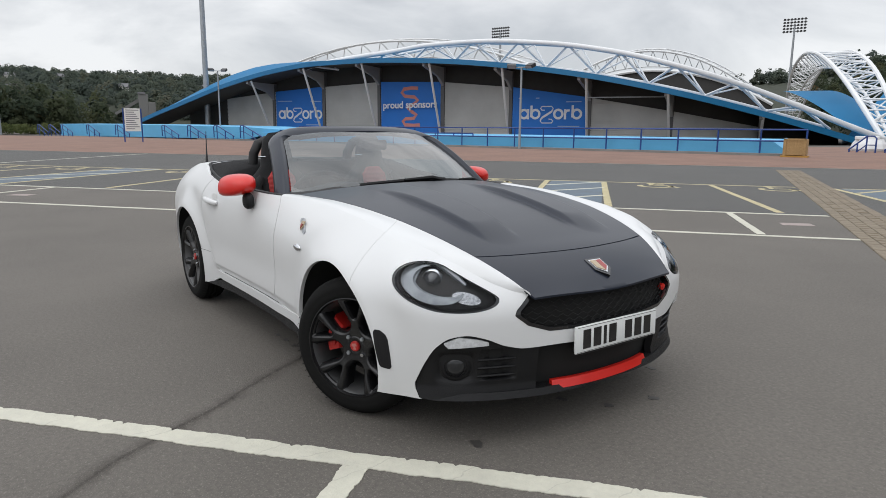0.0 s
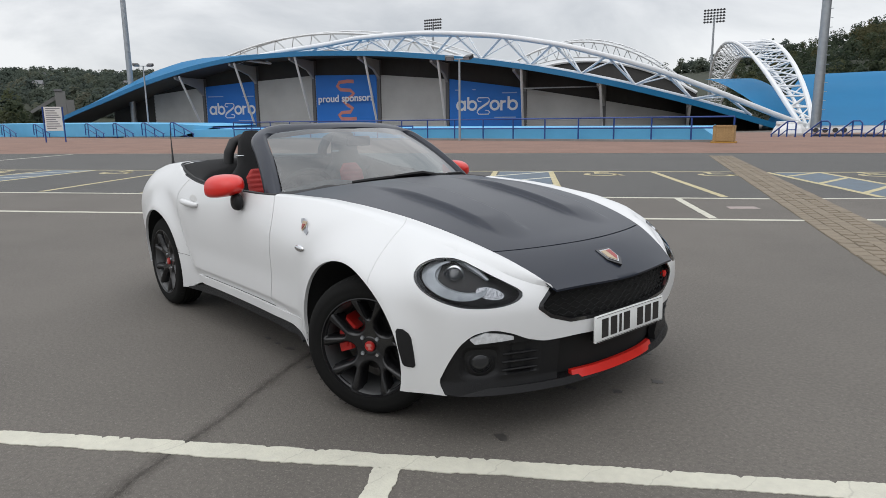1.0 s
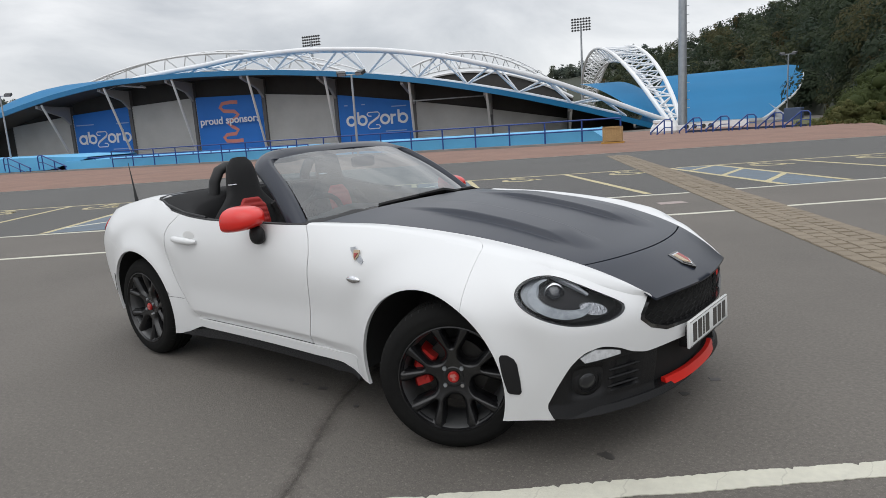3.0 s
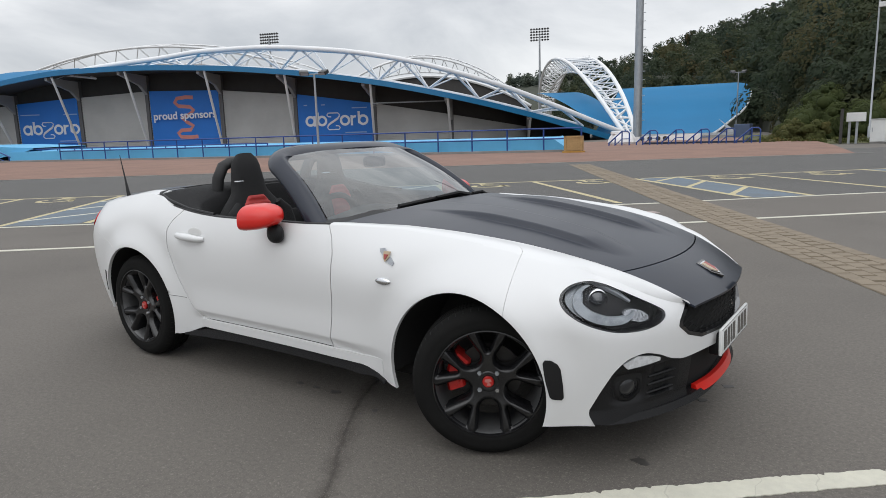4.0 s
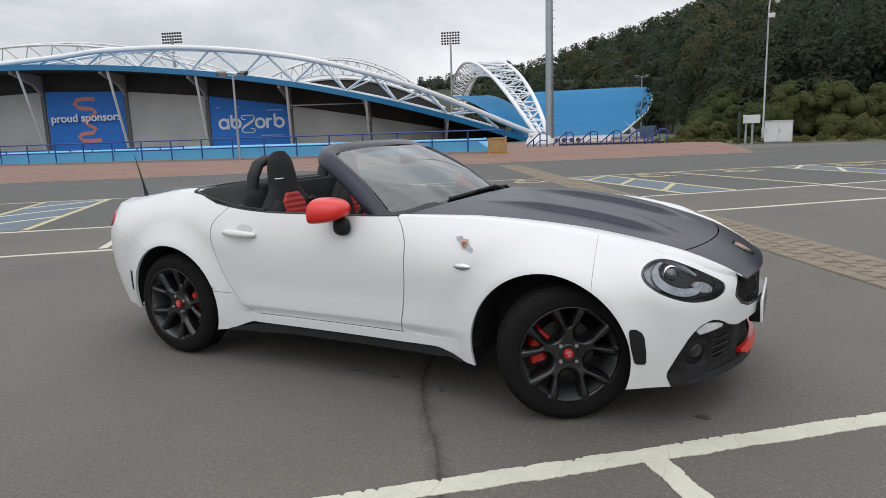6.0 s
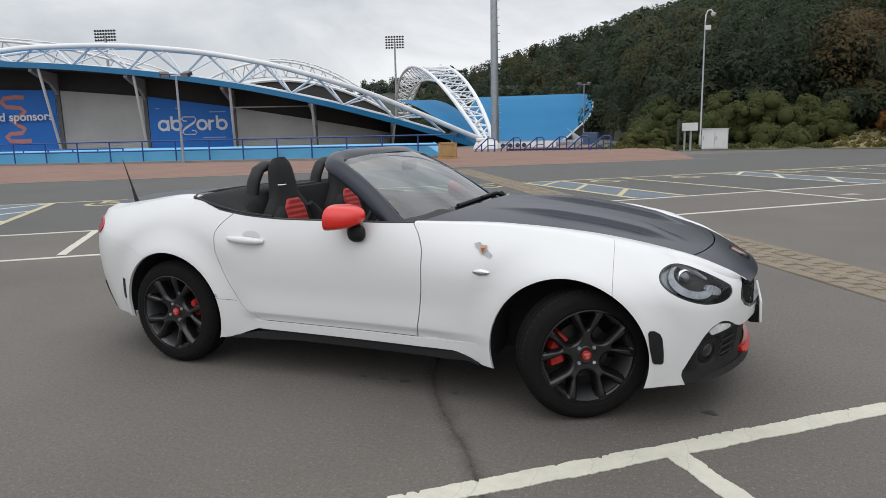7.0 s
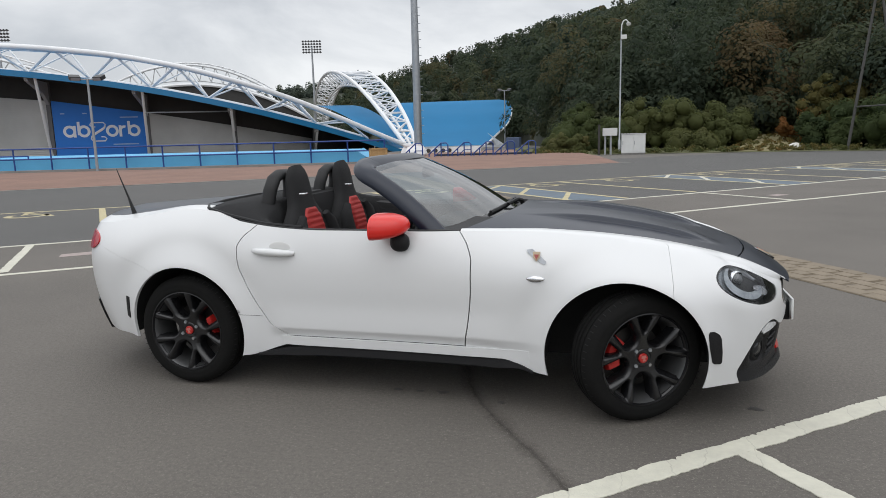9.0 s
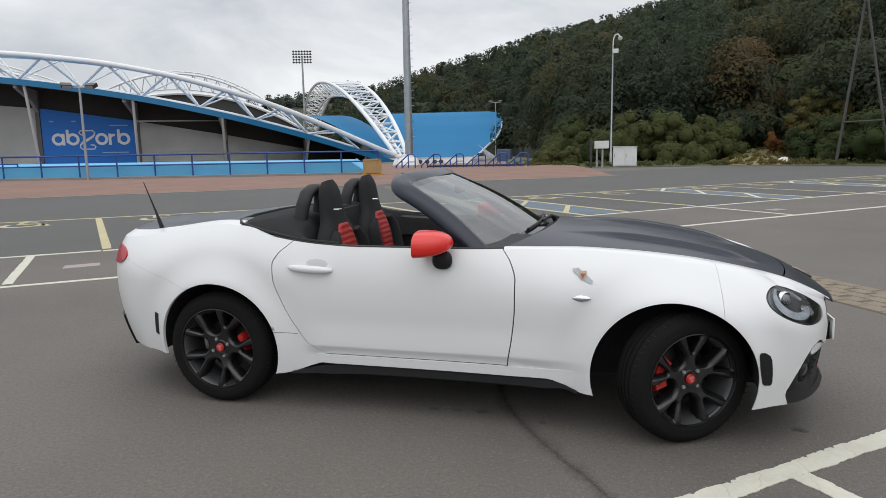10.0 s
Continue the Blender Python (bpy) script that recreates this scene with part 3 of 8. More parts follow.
stand = thing("stadium_stand", "grey and blue football stadium stand with arched roof and white truss", "stadium", SM)
for i in range(len(EDGES) - 1):
    a, b = EDGES[i] + 0.32, EDGES[i + 1] - 0.02
    ta, tb = float(wall_top(a)), float(wall_top(b))
    rows, n = [], 40
    for k in range(n):
        za, zb, zc = -0.2 + 6.3 * k / n, -0.2 + 6.3 * (k + 0.72) / n, -0.2 + 6.3 * (k + 1) / n
        if za > max(ta, tb):
            break
        for z, y in ((za, 0.0), (zb, 0.0), (zb, 0.09), (zc, 0.09)):
            rows.append([(u, y, min(z, ta + (tb - ta) * (u - a) / (b - a))) for u in np.linspace(a, b, 9)])
    g = Geo().grid(rows)
    part("shutter", g, M_SHUTTER, stand)
g = Geo()
us = np.linspace(-48, 20, 60)
g.grid([[(u, 0.3, -0.3) for u in us], [(u, 0.3, float(fascia(u)) + 0.4) for u in us]])
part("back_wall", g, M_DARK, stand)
for e in EDGES[1:]:
    g = Geo()
    top = float(fascia(e))
    g.box((e - 0.02, -0.12, -0.3), (e + 0.3, 0.3, top - 0.1))
    part("column", g, mat("dark_grey_column", (0.11, 0.11, 0.115), 0.6), stand)
    g = Geo()
    # tapering bracket under the canopy
    g.prism([(e + 0.02, -0.1, top - 1.9), (e + 0.02, -0.1, top - 0.15), (e + 0.02, -4.3, top - 0.1), (e + 0.02, -4.3, top - 0.35), (e + 0.02, -1.2, top - 1.1)], (0.25, 0, 0))
    part("bracket", g, mat("grey_bracket", (0.34, 0.345, 0.35), 0.5), stand)
    g = Geo()
    g.tube([(e + (0.8 if e < 7 else 0.3), -4.4, top - 0.1), (e + 0.1, -0.35, 0.4 if e < 8 else -0.2)], 0.11, 8)
    part("leaning_post", g, M_TRUSS, stand)
for e, f in ((EDGES[6], EDGES[7]),):
    lo = float(fascia(f)) - 0.30
    part("tie_beam", Geo().box((e + 0.3, -1.25, lo), (f - 0.05, -1.15, lo + 0.10)), M_GALV, stand)
# roof slab: curved in length, rising to the back
us = np.linspace(-54, 23, 70)
g = Geo()
top = [[(u, -4.6 + 16.6 * v, float(fascia(u)) * (1 - v) + float(roof_back(u)) * v + 0.22 + math.sin(math.pi * v) * (0.1 + 1.0 * math.exp(-((u + 43) / 6.5) ** 2))) for u in us] for v in np.linspace(0, 1, 8)]
g.grid(top)
part("roof", g, M_ROOF_BLUE, stand, smooth=True)
g = Geo()
g.grid([[(u, -4.5 + 4.8 * v, float(fascia(u)) - 0.02 + 0.1 * v) for u in us] for v in (0, 1)])
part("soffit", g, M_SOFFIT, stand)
g = Geo()
g.grid([[(u, y, float(fascia(u)) + dz) for u in us] for y, dz in ((-4.66, -0.12), (-4.66, 0.32), (-4.45, 0.32), (-4.45, -0.12), (-4.66, -0.12))])
part("fascia", g, mat("blue_fascia", (0.012, 0.155, 0.33), 0.4, stain=0.2), stand, smooth=30, weld=0.001)

chord = keyed([(-36, 5.6), (-28, 7.2), (-24.5, 7.85), (-17.5, 8.5), (-13.8, 8.9), (-9, 9.0), (-2.8, 8.6), (3.5, 7.6), (8.4, 6.3), (12.5, 4.95), (16.8, 3.2), (20.8, 1.45), (24, 0.15)])
truss = thing("roof_truss", "white tubular steel arch truss over the stand roof", "truss", SM)
us = np.linspace(-26.5, 24, 60)
part("top_chord", Geo().tube([(u, -3.0, float(chord(u))) for u in us], 0.225, 10), M_TRUSS, truss, smooth=True)
part("back_chord", Geo().tube([(u, -0.6, float(chord(u)) + 0.12) for u in us[:-3]], 0.15, 8), M_TRUSS, truss, smooth=True)
part("low_chord", Geo().tube([(u, -1.8, min(float(fascia(u)) + 0.45, float(chord(u)) - 0.3)) for u in us[4:-6]], 0.15, 8), M_TRUSS, truss, smooth=True)
for u in np.arange(-27, 20, 4.4):
    for du in (-1.5, 1.5):
        lo = (u + 2.2 * (1 if du > 0 else -1) , -1.8, min(float(fascia(u + 2.2 * (1 if du > 0 else -1))) + 0.45, float(chord(u)) - 0.3))
        part("web_bar", Geo().tube([(u, -3.0, float(chord(u))), lo], 0.10, 6), M_TRUSS, truss)
        part("web_bar", Geo().tube([(u + 0.6, -0.6, float(chord(u + 0.6)) + 0.1), lo], 0.07, 6), M_TRUSS, truss)
    part("cross_bar", Geo().tube([(u, -3.0, float(chord(u))), (u, -0.6, float(chord(u)) + 0.12)], 0.07, 6), M_TRUSS, truss)


def far_arch(mid, half, peak, base, y, label, m=SM, k_r=1.0):
    t = thing("roof_truss", label, "truss", m)
    us = np.linspace(-1, 1, 41)
    def z(s, k=0.0):
        return base + (peak - base) * (1 - s * s) + k
    part("top_chord", Geo().tube([(mid + half * s, y, z(s)) for s in us], 0.3 * k_r, 7), M_TRUSS, t, smooth=True)
    part("back_chord", Geo().tube([(mid + half * s, y + 4, z(s, 0.8)) for s in us], 0.22 * k_r, 6), M_TRUSS, t, smooth=True)
    part("low_chord", Geo().tube([(mid + half * s, y + 2, z(s, -2.4 * (1 - s * s))) for s in us], 0.2 * k_r, 6), M_TRUSS, t, smooth=True)
    for i in range(2, 39, 2):
        a, b, c = us[i - 1], us[i], us[i + 1]
        for e in (a, c):
            part("web_bar", Geo().tube([(mid + half * b, y + 2, z(b, -2.4 * (1 - b * b))), (mid + half * e, y, z(e))], 0.11 * k_r, 5), M_TRUSS, t)
        part("web_bar", Geo().tube([(mid + half * a, y, z(a)), (mid + half * c, y + 4, z(c, 0.8))], 0.1 * k_r, 5), M_TRUSS, t)


far_arch(-43.0, 36.0, 15.7, 6.0, 40.0, "white steel arch truss of the far stand", k_r=0.62)
far_arch(-4.0, 19.0, 14.6, 6.0, 60.0, "white steel arch truss of the opposite stand", k_r=0.6)
# dark roof edge of the opposite stand
us = np.linspace(-22, 16, 30)
opp = thing("far_stand", "dark roof edge of the opposite stand", "stadium", SM)
arc = lambda u, k: 12.2 * (1 - ((u + 3) / 27.0) ** 2) * 0.95 + k
g = Geo()
g.grid([[(u, 58 + 0.0 * v, arc(u, -3.5 + 3.0 * v)) for u in us] for v in (0, 1)])
g.grid([[(u, 58 + 8 * v, arc(u, -0.5 + 0.4 * v)) for u in us] for v in (0, 1)])
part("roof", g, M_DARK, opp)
part("roof_edge", Geo().tube([(u, 57.8, arc(u, -0.4)) for u in us], 0.28, 6), M_TRUSS, opp)

# banners with lettering
def lettering(text, size, m, parent, material, name="lettering", bold=0.012):
    cu = bpy.data.curves.new(name, "FONT")
    cu.body, cu.size, cu.align_x, cu.align_y = text, size, "CENTER", "CENTER"
    cu.extrude, cu.offset = 0.01, bold
    tmp = bpy.data.objects.new(name, cu)
    me = bpy.data.meshes.new_from_object(tmp)
    bpy.data.objects.remove(tmp)
    me.materials.clear()
    me.materials.append(material)
    ob = new(name, me)
    ob.parent, ob.matrix_basis = parent, m
    return ob




def banner(a, b, kind):
    ta, tb = float(wall_top(a)) + 0.02, float(wall_top(b)) + 0.02
    w = b - a
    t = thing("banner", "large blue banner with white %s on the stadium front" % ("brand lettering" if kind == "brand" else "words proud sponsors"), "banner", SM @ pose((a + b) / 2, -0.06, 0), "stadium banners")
    g = Geo()
    xs = np.linspace(-w / 2, w / 2, 13)
    tops = [ta + (tb - ta) * (x + w / 2) / w for x in xs]
    for y_ in (0.0, 0.03):
        g.grid([[(x, y_, 0.55) for x in xs], [(x, y_, z_) for x, z_ in zip(xs, tops)]])
    g.grid([[(x, 0.0, z_) for x, z_ in zip(xs, tops)], [(x, 0.03, z_) for x, z_ in zip(xs, tops)]])
    for i in (0, -1):
        g.add([(xs[i], 0, 0.55), (xs[i], 0.03, 0.55), (xs[i], 0.03, tops[i]), (xs[i], 0, tops[i])], [(0, 1, 2, 3)])
    part("sheet", g, M_BANNER, t, weld=0.001)
    zc = 2.65
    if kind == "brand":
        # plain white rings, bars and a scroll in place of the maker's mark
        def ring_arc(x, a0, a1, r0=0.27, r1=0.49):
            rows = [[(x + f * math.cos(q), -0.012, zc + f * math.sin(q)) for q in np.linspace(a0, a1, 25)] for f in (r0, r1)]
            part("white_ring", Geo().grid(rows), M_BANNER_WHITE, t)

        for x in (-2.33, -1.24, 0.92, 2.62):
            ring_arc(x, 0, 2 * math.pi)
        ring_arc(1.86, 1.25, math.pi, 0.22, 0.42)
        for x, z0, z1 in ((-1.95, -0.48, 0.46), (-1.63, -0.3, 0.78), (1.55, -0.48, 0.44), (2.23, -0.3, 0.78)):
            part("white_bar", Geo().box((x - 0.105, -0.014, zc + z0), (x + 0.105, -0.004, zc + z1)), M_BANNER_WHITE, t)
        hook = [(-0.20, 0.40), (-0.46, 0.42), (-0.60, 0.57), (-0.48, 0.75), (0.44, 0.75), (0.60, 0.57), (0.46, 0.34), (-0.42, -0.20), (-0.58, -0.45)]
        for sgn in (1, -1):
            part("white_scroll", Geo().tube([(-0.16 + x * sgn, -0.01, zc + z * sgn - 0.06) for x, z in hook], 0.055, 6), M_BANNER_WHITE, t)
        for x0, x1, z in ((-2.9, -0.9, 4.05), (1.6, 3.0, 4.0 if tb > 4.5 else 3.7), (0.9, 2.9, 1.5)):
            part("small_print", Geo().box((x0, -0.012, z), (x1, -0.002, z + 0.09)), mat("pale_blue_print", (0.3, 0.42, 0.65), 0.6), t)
    else:
        snake = [(0.9, 2.0), (0.2, 2.05), (-0.7, 1.95), (-0.95, 1.6), (-0.6, 1.25), (0.5, 1.15), (0.85, 0.85), (0.5, 0.5), (-0.4, 0.1), (0.2, -0.3), (0.7, -0.6), (0.4, -0.95), (-0.5, -1.0), (-0.85, -1.25), (-0.6, -1.6), (0.4, -1.65), (1.1, -1.6)]
        g = Geo().tube([(x, 0.0, z) for x, z in snake], 0.17, 8).moved(Matrix.Translation((0, -0.012, zc + 0.55)) @ Matrix.Diagonal((1, 0.06, 1, 1)))
        part("red_scroll", g, M_BANNER_RED, t)
        lettering("proud sponsors", 0.98, pose(0.1, -0.03, zc + 0.62, 90, 0, 0), t, M_BANNER_WHITE, "lettering", 0.02)
    curve_plan(t)
    return t


curve_plan(stand)
curve_plan(truss)
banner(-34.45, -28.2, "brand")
banner(-20.8, -14.0, "words")
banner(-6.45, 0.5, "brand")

# ---- low blue wall and railings along the pavement edge ----
RA = Vector((-12.2, 27.4, 0.15))
rd = Vector((-math.cos(radians(17)), -math.sin(radians(17)), 0))
rn = Vector((-rd.y, rd.x, 0)) * -1.0          # away from the car park
if rn.y < 0:
    rn = -rn


def rp(s, off=0.0, z=0.0):
    return RA + rd * s + rn * off + Vector((0, 0, z))


g = Geo()
for s0, s1, h0, h1 in ((1.2, 38.0, 0.62, 0.66), (0.3, 1.2, 0.0, 0.62)):
    g.add([rp(s0, 0.5, -0.15), rp(s1, 0.5, -0.15), rp(s1, 0.5, h1), rp(s0, 0.5, h0), rp(s0, 3.5, -0.15), rp(s1, 3.5, -0.15), rp(s1, 3.5, h1 + 0.15), rp(s0, 3.5, h0 + 0.1)],
          [(0, 1, 2, 3), (3, 2, 6, 7), (4, 7, 6, 5), (0, 3, 7, 4), (1, 5, 6, 2)])
solid("low_wall", g, M_WALL_BLUE, "light blue painted low wall behind the railing", "wall", kind="structure")
g = Geo()
g.add([rp(-0.3, -0.15, -0.1), rp(46, -0.15, -0.1), rp(46, -0.15, 0.1), rp(-0.3, -0.15, 0.1), rp(-0.3, 0.5, 0.1), rp(46, 0.5, 0.1)], [(0, 1, 2, 3), (3, 2, 5, 4)])
solid("kerb_plinth", g, M_CONC, "grey concrete plinth under the blue railing", "kerb", kind="structure")


g = Geo()
rows = [[rp(s_, 0.7, z - 0.15) for s_, z in ((36.0, 0.95), (40, 0.28), (54, 0.22), (74, 0.15))], [rp(s_, 0.7, z - 0.15) for s_, z in ((36.0, 1.05), (40, 1.22), (54, 1.36), (74, 1.42))],
        [rp(s_, 5.0, z - 0.15) for s_, z in ((36.0, 1.1), (40, 1.30), (54, 1.45), (74, 1.5))], [rp(s_, 5.0, -0.2) for s_ in (36, 40, 54, 74)]]
g.grid(rows)
solid("ramp_wall", g, M_WALL_BLUE, "light blue painted ramp wall with a tapering end", "wall", kind="structure")


def railing(s0, s1, step, label, off=0.1, z0=0.1, drop=0.0, rails=(0.55, 1.05)):
    t = thing("railing", label, "railing", None, "blue railings")
    n = max(1, int(abs(s1 - s0) / step))
    for i in range(n + 1):
        f = i / n
        s = s0 + (s1 - s0) * f
        part("post", Geo().tube([rp(s, off, z0 - drop * f - 0.25), rp(s, off, z0 + rails[-1] - drop * f)], 0.040, 6), M_STEEL_BLUE, t)
    for h in rails:
        part("rail", Geo().tube([rp(s0, off, z0 + h), rp(s1, off, z0 + h - drop)], 0.042, 6), M_STEEL_BLUE, t)
    return t


railing(-0.2, 33.0, 1.75, "blue tubular steel railing on a concrete plinth")
railing(18, 37.0, 1.4, "blue tubular steel ramp railing with two lower rails", off=0.9, z0=-0.05, drop=0.0, rails=(0.28, 0.55, 0.85))


def stair_rail(base, d, label, L=1.9, drop=0.9):
    """A bent tube handrail at the head of a stair."""
    t = thing("stair_rail", label, "handrail", None, "stair handrails")
    base = Vector(base)
    d = Vector(d).normalized()
    p0 = base
    loop = [p0 + Vector((0, 0, 0.0)), p0 + Vector((0, 0, 0.85)), p0 + d * 0.12 + Vector((0, 0, 0.97)), p0 + d * 0.45 + Vector((0, 0, 0.97)), p0 + d * (0.45 + L) + Vector((0, 0, 0.97 - drop))]
    part("rail", Geo().tube(loop, 0.042, 6), M_STEEL_BLUE, t)
    part("rail", Geo().tube([p0 + Vector((0, 0, 0.5)), p0 + d * 0.45 + Vector((0, 0, 0.5)), p0 + d * (0.45 + L * 0.8) + Vector((0, 0, 0.5 - drop * 0.8))], 0.03, 6), M_STEEL_BLUE, t)
    for f in (0.45, 0.45 + L * 0.5, 0.45 + L * 0.95):
        part("post", Geo().tube([p0 + d * f + Vector((0, 0, -0.3)), p0 + d * f + Vector((0, 0, 0.97 - drop * max(0, (f - 0.45) / L)))], 0.040, 6), M_STEEL_BLUE, t)
    return t


for s in (39.9, 43.5, 47.4, 51.5, 60.0, 66.0, 72.0, 75.0, 78.0):
    stair_rail(rp(s, -0.1, 0.22), -rd, "blue tubular handrail at the head of a stair", 2.3, 0.85)
for b in (109.4, 107.2, 105.2, 103.3, 101.45, 99.65):
    stair_rail(polar(b, 43, 0.05), (-1, -0.1, 0), "blue tubular handrail beside the stadium steps", 0.85, 0.75)
# added dark sheet; its colour holds the blue fence and the step well shade
g = Geo()
g.grid([[polar(b, r, z) for b in np.linspace(108.3, 99.9, 20)] for r, z in ((44.4, -0.2), (44.4, 0.27), (44.7, 0.27), (44.7, -0.2))])
solid("stair_parapet", g, mat("dark_blue_well_shade", (0.018, 0.028, 0.06), 0.6, stain=0.5, sscale=0.8, dark=(0.006, 0.008, 0.012)), "dark blue sheet standing for the blue fence and shaded well of the sunken steps", "wall", kind="structure")

# white base of the end stand, with round openings
g = Geo()
base_top = lambda b: 0.46 + 0.15 * (109.2 - b) / 5.2
g.grid([[polar(b, r, min(z, base_top(b))) for b in np.linspace(109.2, 104.0, 20)] for r, z in ((56.0, -0.2), (56.0, 9.0), (56.6, 9.0), (56.6, -0.2))])
t = solid("stand_base", g, M_TRUSS, "white painted base wall with round openings under the end stand", "wall", kind="structure")
for b in (108.5, 107.9, 107.25, 106.7):
    part("round_opening", Geo().prism([polar(b + 0.19 * math.cos(q), 55.97, 0.32 + 0.17 * math.sin(q)) for q in np.linspace(0, 2 * math.pi, 15)[:-1]], (0.01, -0.03, 0)), M_DARK, t)

# crate at the end of the railing
t = thing("crate", "plywood crate standing at the end of the railing", "crate", Matrix.Translation(Vector((-12.0, 26.6, 0.13))) @ pose(0, 0, 0, 0, 0, 20) @ Matrix.Scale(0.85, 4))
part("box", Geo().box((-0.52, -0.4, 0.12), (0.52, 0.4, 0.92), 0.02), M_CRATE, t)
for x in (-0.5, 0.38):
    part("batten", Geo().box((x, -0.44, 0.1), (x + 0.12, -0.4, 0.94), 0.008), M_CRATE, t)
part("pallet", Geo().box((-0.6, -0.45, 0.0), (0.6, 0.45, 0.1), 0.01), mat("pallet_wood", (0.45, 0.24, 0.05), 0.8, grain=0.4), t)
part("batten", Geo().box((-0.5, -0.44, 0.84), (0.5, -0.4, 0.94), 0.008), M_CRATE, t)

# white foot of the trusses
pl = polar(110.0, 47, 0.0)
t = thing("truss_plinth", "white painted block at the foot of the trusses", "plinth", Matrix.Translation(pl) @ pose(0, 0, 0, 0, 0, 25) @ Matrix.Diagonal((0.92, 0.92, 0.80, 1)))
g = Geo()
g.lathe([(0.0, -0.1), (0.85, -0.1), (1.05, 0.35), (0.95, 0.7), (0.75, 1.05), (0.0, 1.1)], 8, "z")
part("block", g, M_TRUSS, t)
part("collar", Geo().box((-0.8, -0.6, 1.0), (0.5, 0.6, 1.25), 0.05), M_TRUSS, t)

# ---- end stand: white lattice arch and blue shell roof ----
E1 = polar(110.6, 75, 0.3)
ed = Vector((math.cos(radians(119)), math.sin(radians(119)), 0))
en = Vector((math.cos(radians(29)), math.sin(radians(29)), 0))
LA = polar(109.21, 72.0, 0.03)
ld = Vector((math.cos(radians(120.96)), math.sin(radians(120.96)), 0))
ln = Vector((math.cos(radians(30.96)), math.sin(radians(30.96)), 0))


def lattice_point(s, side, dz=0.0):
    """A point of the lattice arch: s along its span, side 0 for one chord and 1 for the other."""
    k = max(0.0, 4 * s * (1 - s))
    return LA + ld * (118.9 * s) + ln * ((-4.15 + 4.83 * side) * min(1.0, (k + 0.02) ** 0.46)) + Vector((0, 0, 13.52 * k ** 0.79 + dz * k))


lat = thing("lattice_arch", "white lattice steel arch over the end stand roof", "truss", farther(1.12))
ss = np.linspace(0, 1, 61) ** 1.35        # bays grow longer away from the near foot
for side, dz, r in ((0, 0, 0.25), (1, 0, 0.25), (0.5, -2.4, 0.16)):
    part("chord", Geo().tube([lattice_point(s, side, dz) for s in np.linspace(0, 1, 91)], r, 8), M_TRUSS, lat, smooth=True)
for i in range(0, 60, 2):
    a, m_, b = ss[i], ss[i + 1], ss[i + 2]
    flip = (i // 2) % 2
    part("lattice_bar", Geo().tube([lattice_point(a, flip), lattice_point(b, 1 - flip)], 0.095, 5), M_TRUSS, lat)
    part("lattice_bar", Geo().tube([lattice_point(b, 0), lattice_point(b, 1)], 0.085, 5), M_TRUSS, lat)
    for side in (0, 1):
        part("lattice_bar", Geo().tube([lattice_point(a, side), lattice_point(m_, 0.5, -2.4)], 0.08, 5), M_TRUSS, lat)
        part("lattice_bar", Geo().tube([lattice_point(m_, 0.5, -2.4), lattice_point(b, side)], 0.08, 5), M_TRUSS, lat)

end = thing("end_stand", "blue curved shell roof of the end stand", "stadium", Matrix.Translation((0, 0, -0.36)) @ farther(1.18))
g = Geo()
rows = []
shell_right = keyed([(1.5, 10.3), (2.5, 11.0), (6.5, 13.6), (11, 16.6), (14.5, 18.3), (18, 19.5), (20.5, 20.0), (21.4, 19.7), (22, 18.9)])
shell_z = keyed([(1.5, 0.40), (2.5, 0.62), (6.5, 1.7), (11, 3.1), (14.5, 4.35), (18, 5.4), (20.5, 6.2), (22, 6.55)])
def shell_left(d):
    return -3.0 + 0.30 * d


for d in list(np.linspace(1.5, 20.5, 16)) + [21.0, 21.4, 21.7, 22.0]:
    rows.append([E1 + ed * d + en * (shell_left(d) + (float(shell_right(d)) - shell_left(d)) * q) + Vector((0, 0, float(shell_z(d)) + 0.30 * q * d / 22)) for q in np.linspace(0, 1, 24)])
g.grid(rows)
g.grid([[p + Vector((0, 0, -0.12)) for p in row] for row in rows])
part("roof", g, M_ROOF_BLUE, end, smooth=True)
edge = [row[-1] + Vector((0, 0, -0.15)) for row in rows]
part("roof_edge", Geo().tube(edge, 0.14, 6), M_TRUSS, end)
part("roof_edge", Geo().tube([p + Vector((0, 0, -0.15)) for p in rows[0]], 0.15, 6), M_TRUSS, end)
g = Geo()
rows = [[lattice_point(s, lt, -5.6) for s in np.linspace(0.03, 0.34, 24)] for lt in np.linspace(-0.75, 0.55, 9)]
g.grid(rows)
part("inner_roof", g, M_ROOF_BLUE, end, smooth=True)
g = Geo()
g.add([E1 + en * 2 + Vector((0, 0, -0.5)), E1 + en * 12.5 + Vector((0, 0, -0.5)), E1 + en * 12.5 + Vector((0, 0, 0.45)), E1 + en * 2 + Vector((0, 0, 0.45)), E1 + en * 12.5 + ed * 12 + Vector((0, 0, -0.5)), E1 + en * 12.5 + ed * 12 + Vector((0, 0, 3.0))], [(0, 1, 2, 3), (1, 4, 5, 2)])
part("end_wall", g, mat("pale_end_wall", (0.6, 0.62, 0.65), 0.6, stain=0.3), end)
t = solid("kiosk", Geo().box((-0.65, -0.6, 0), (0.65, 0.6, 1.25), 0.05), mat("blue_grey_kiosk", (0.06, 0.09, 0.16), 0.6, stain=0.3), "small dark blue kiosk below the end stand", "kiosk", m=Matrix.Translation(polar(101.0, 64, 0)))

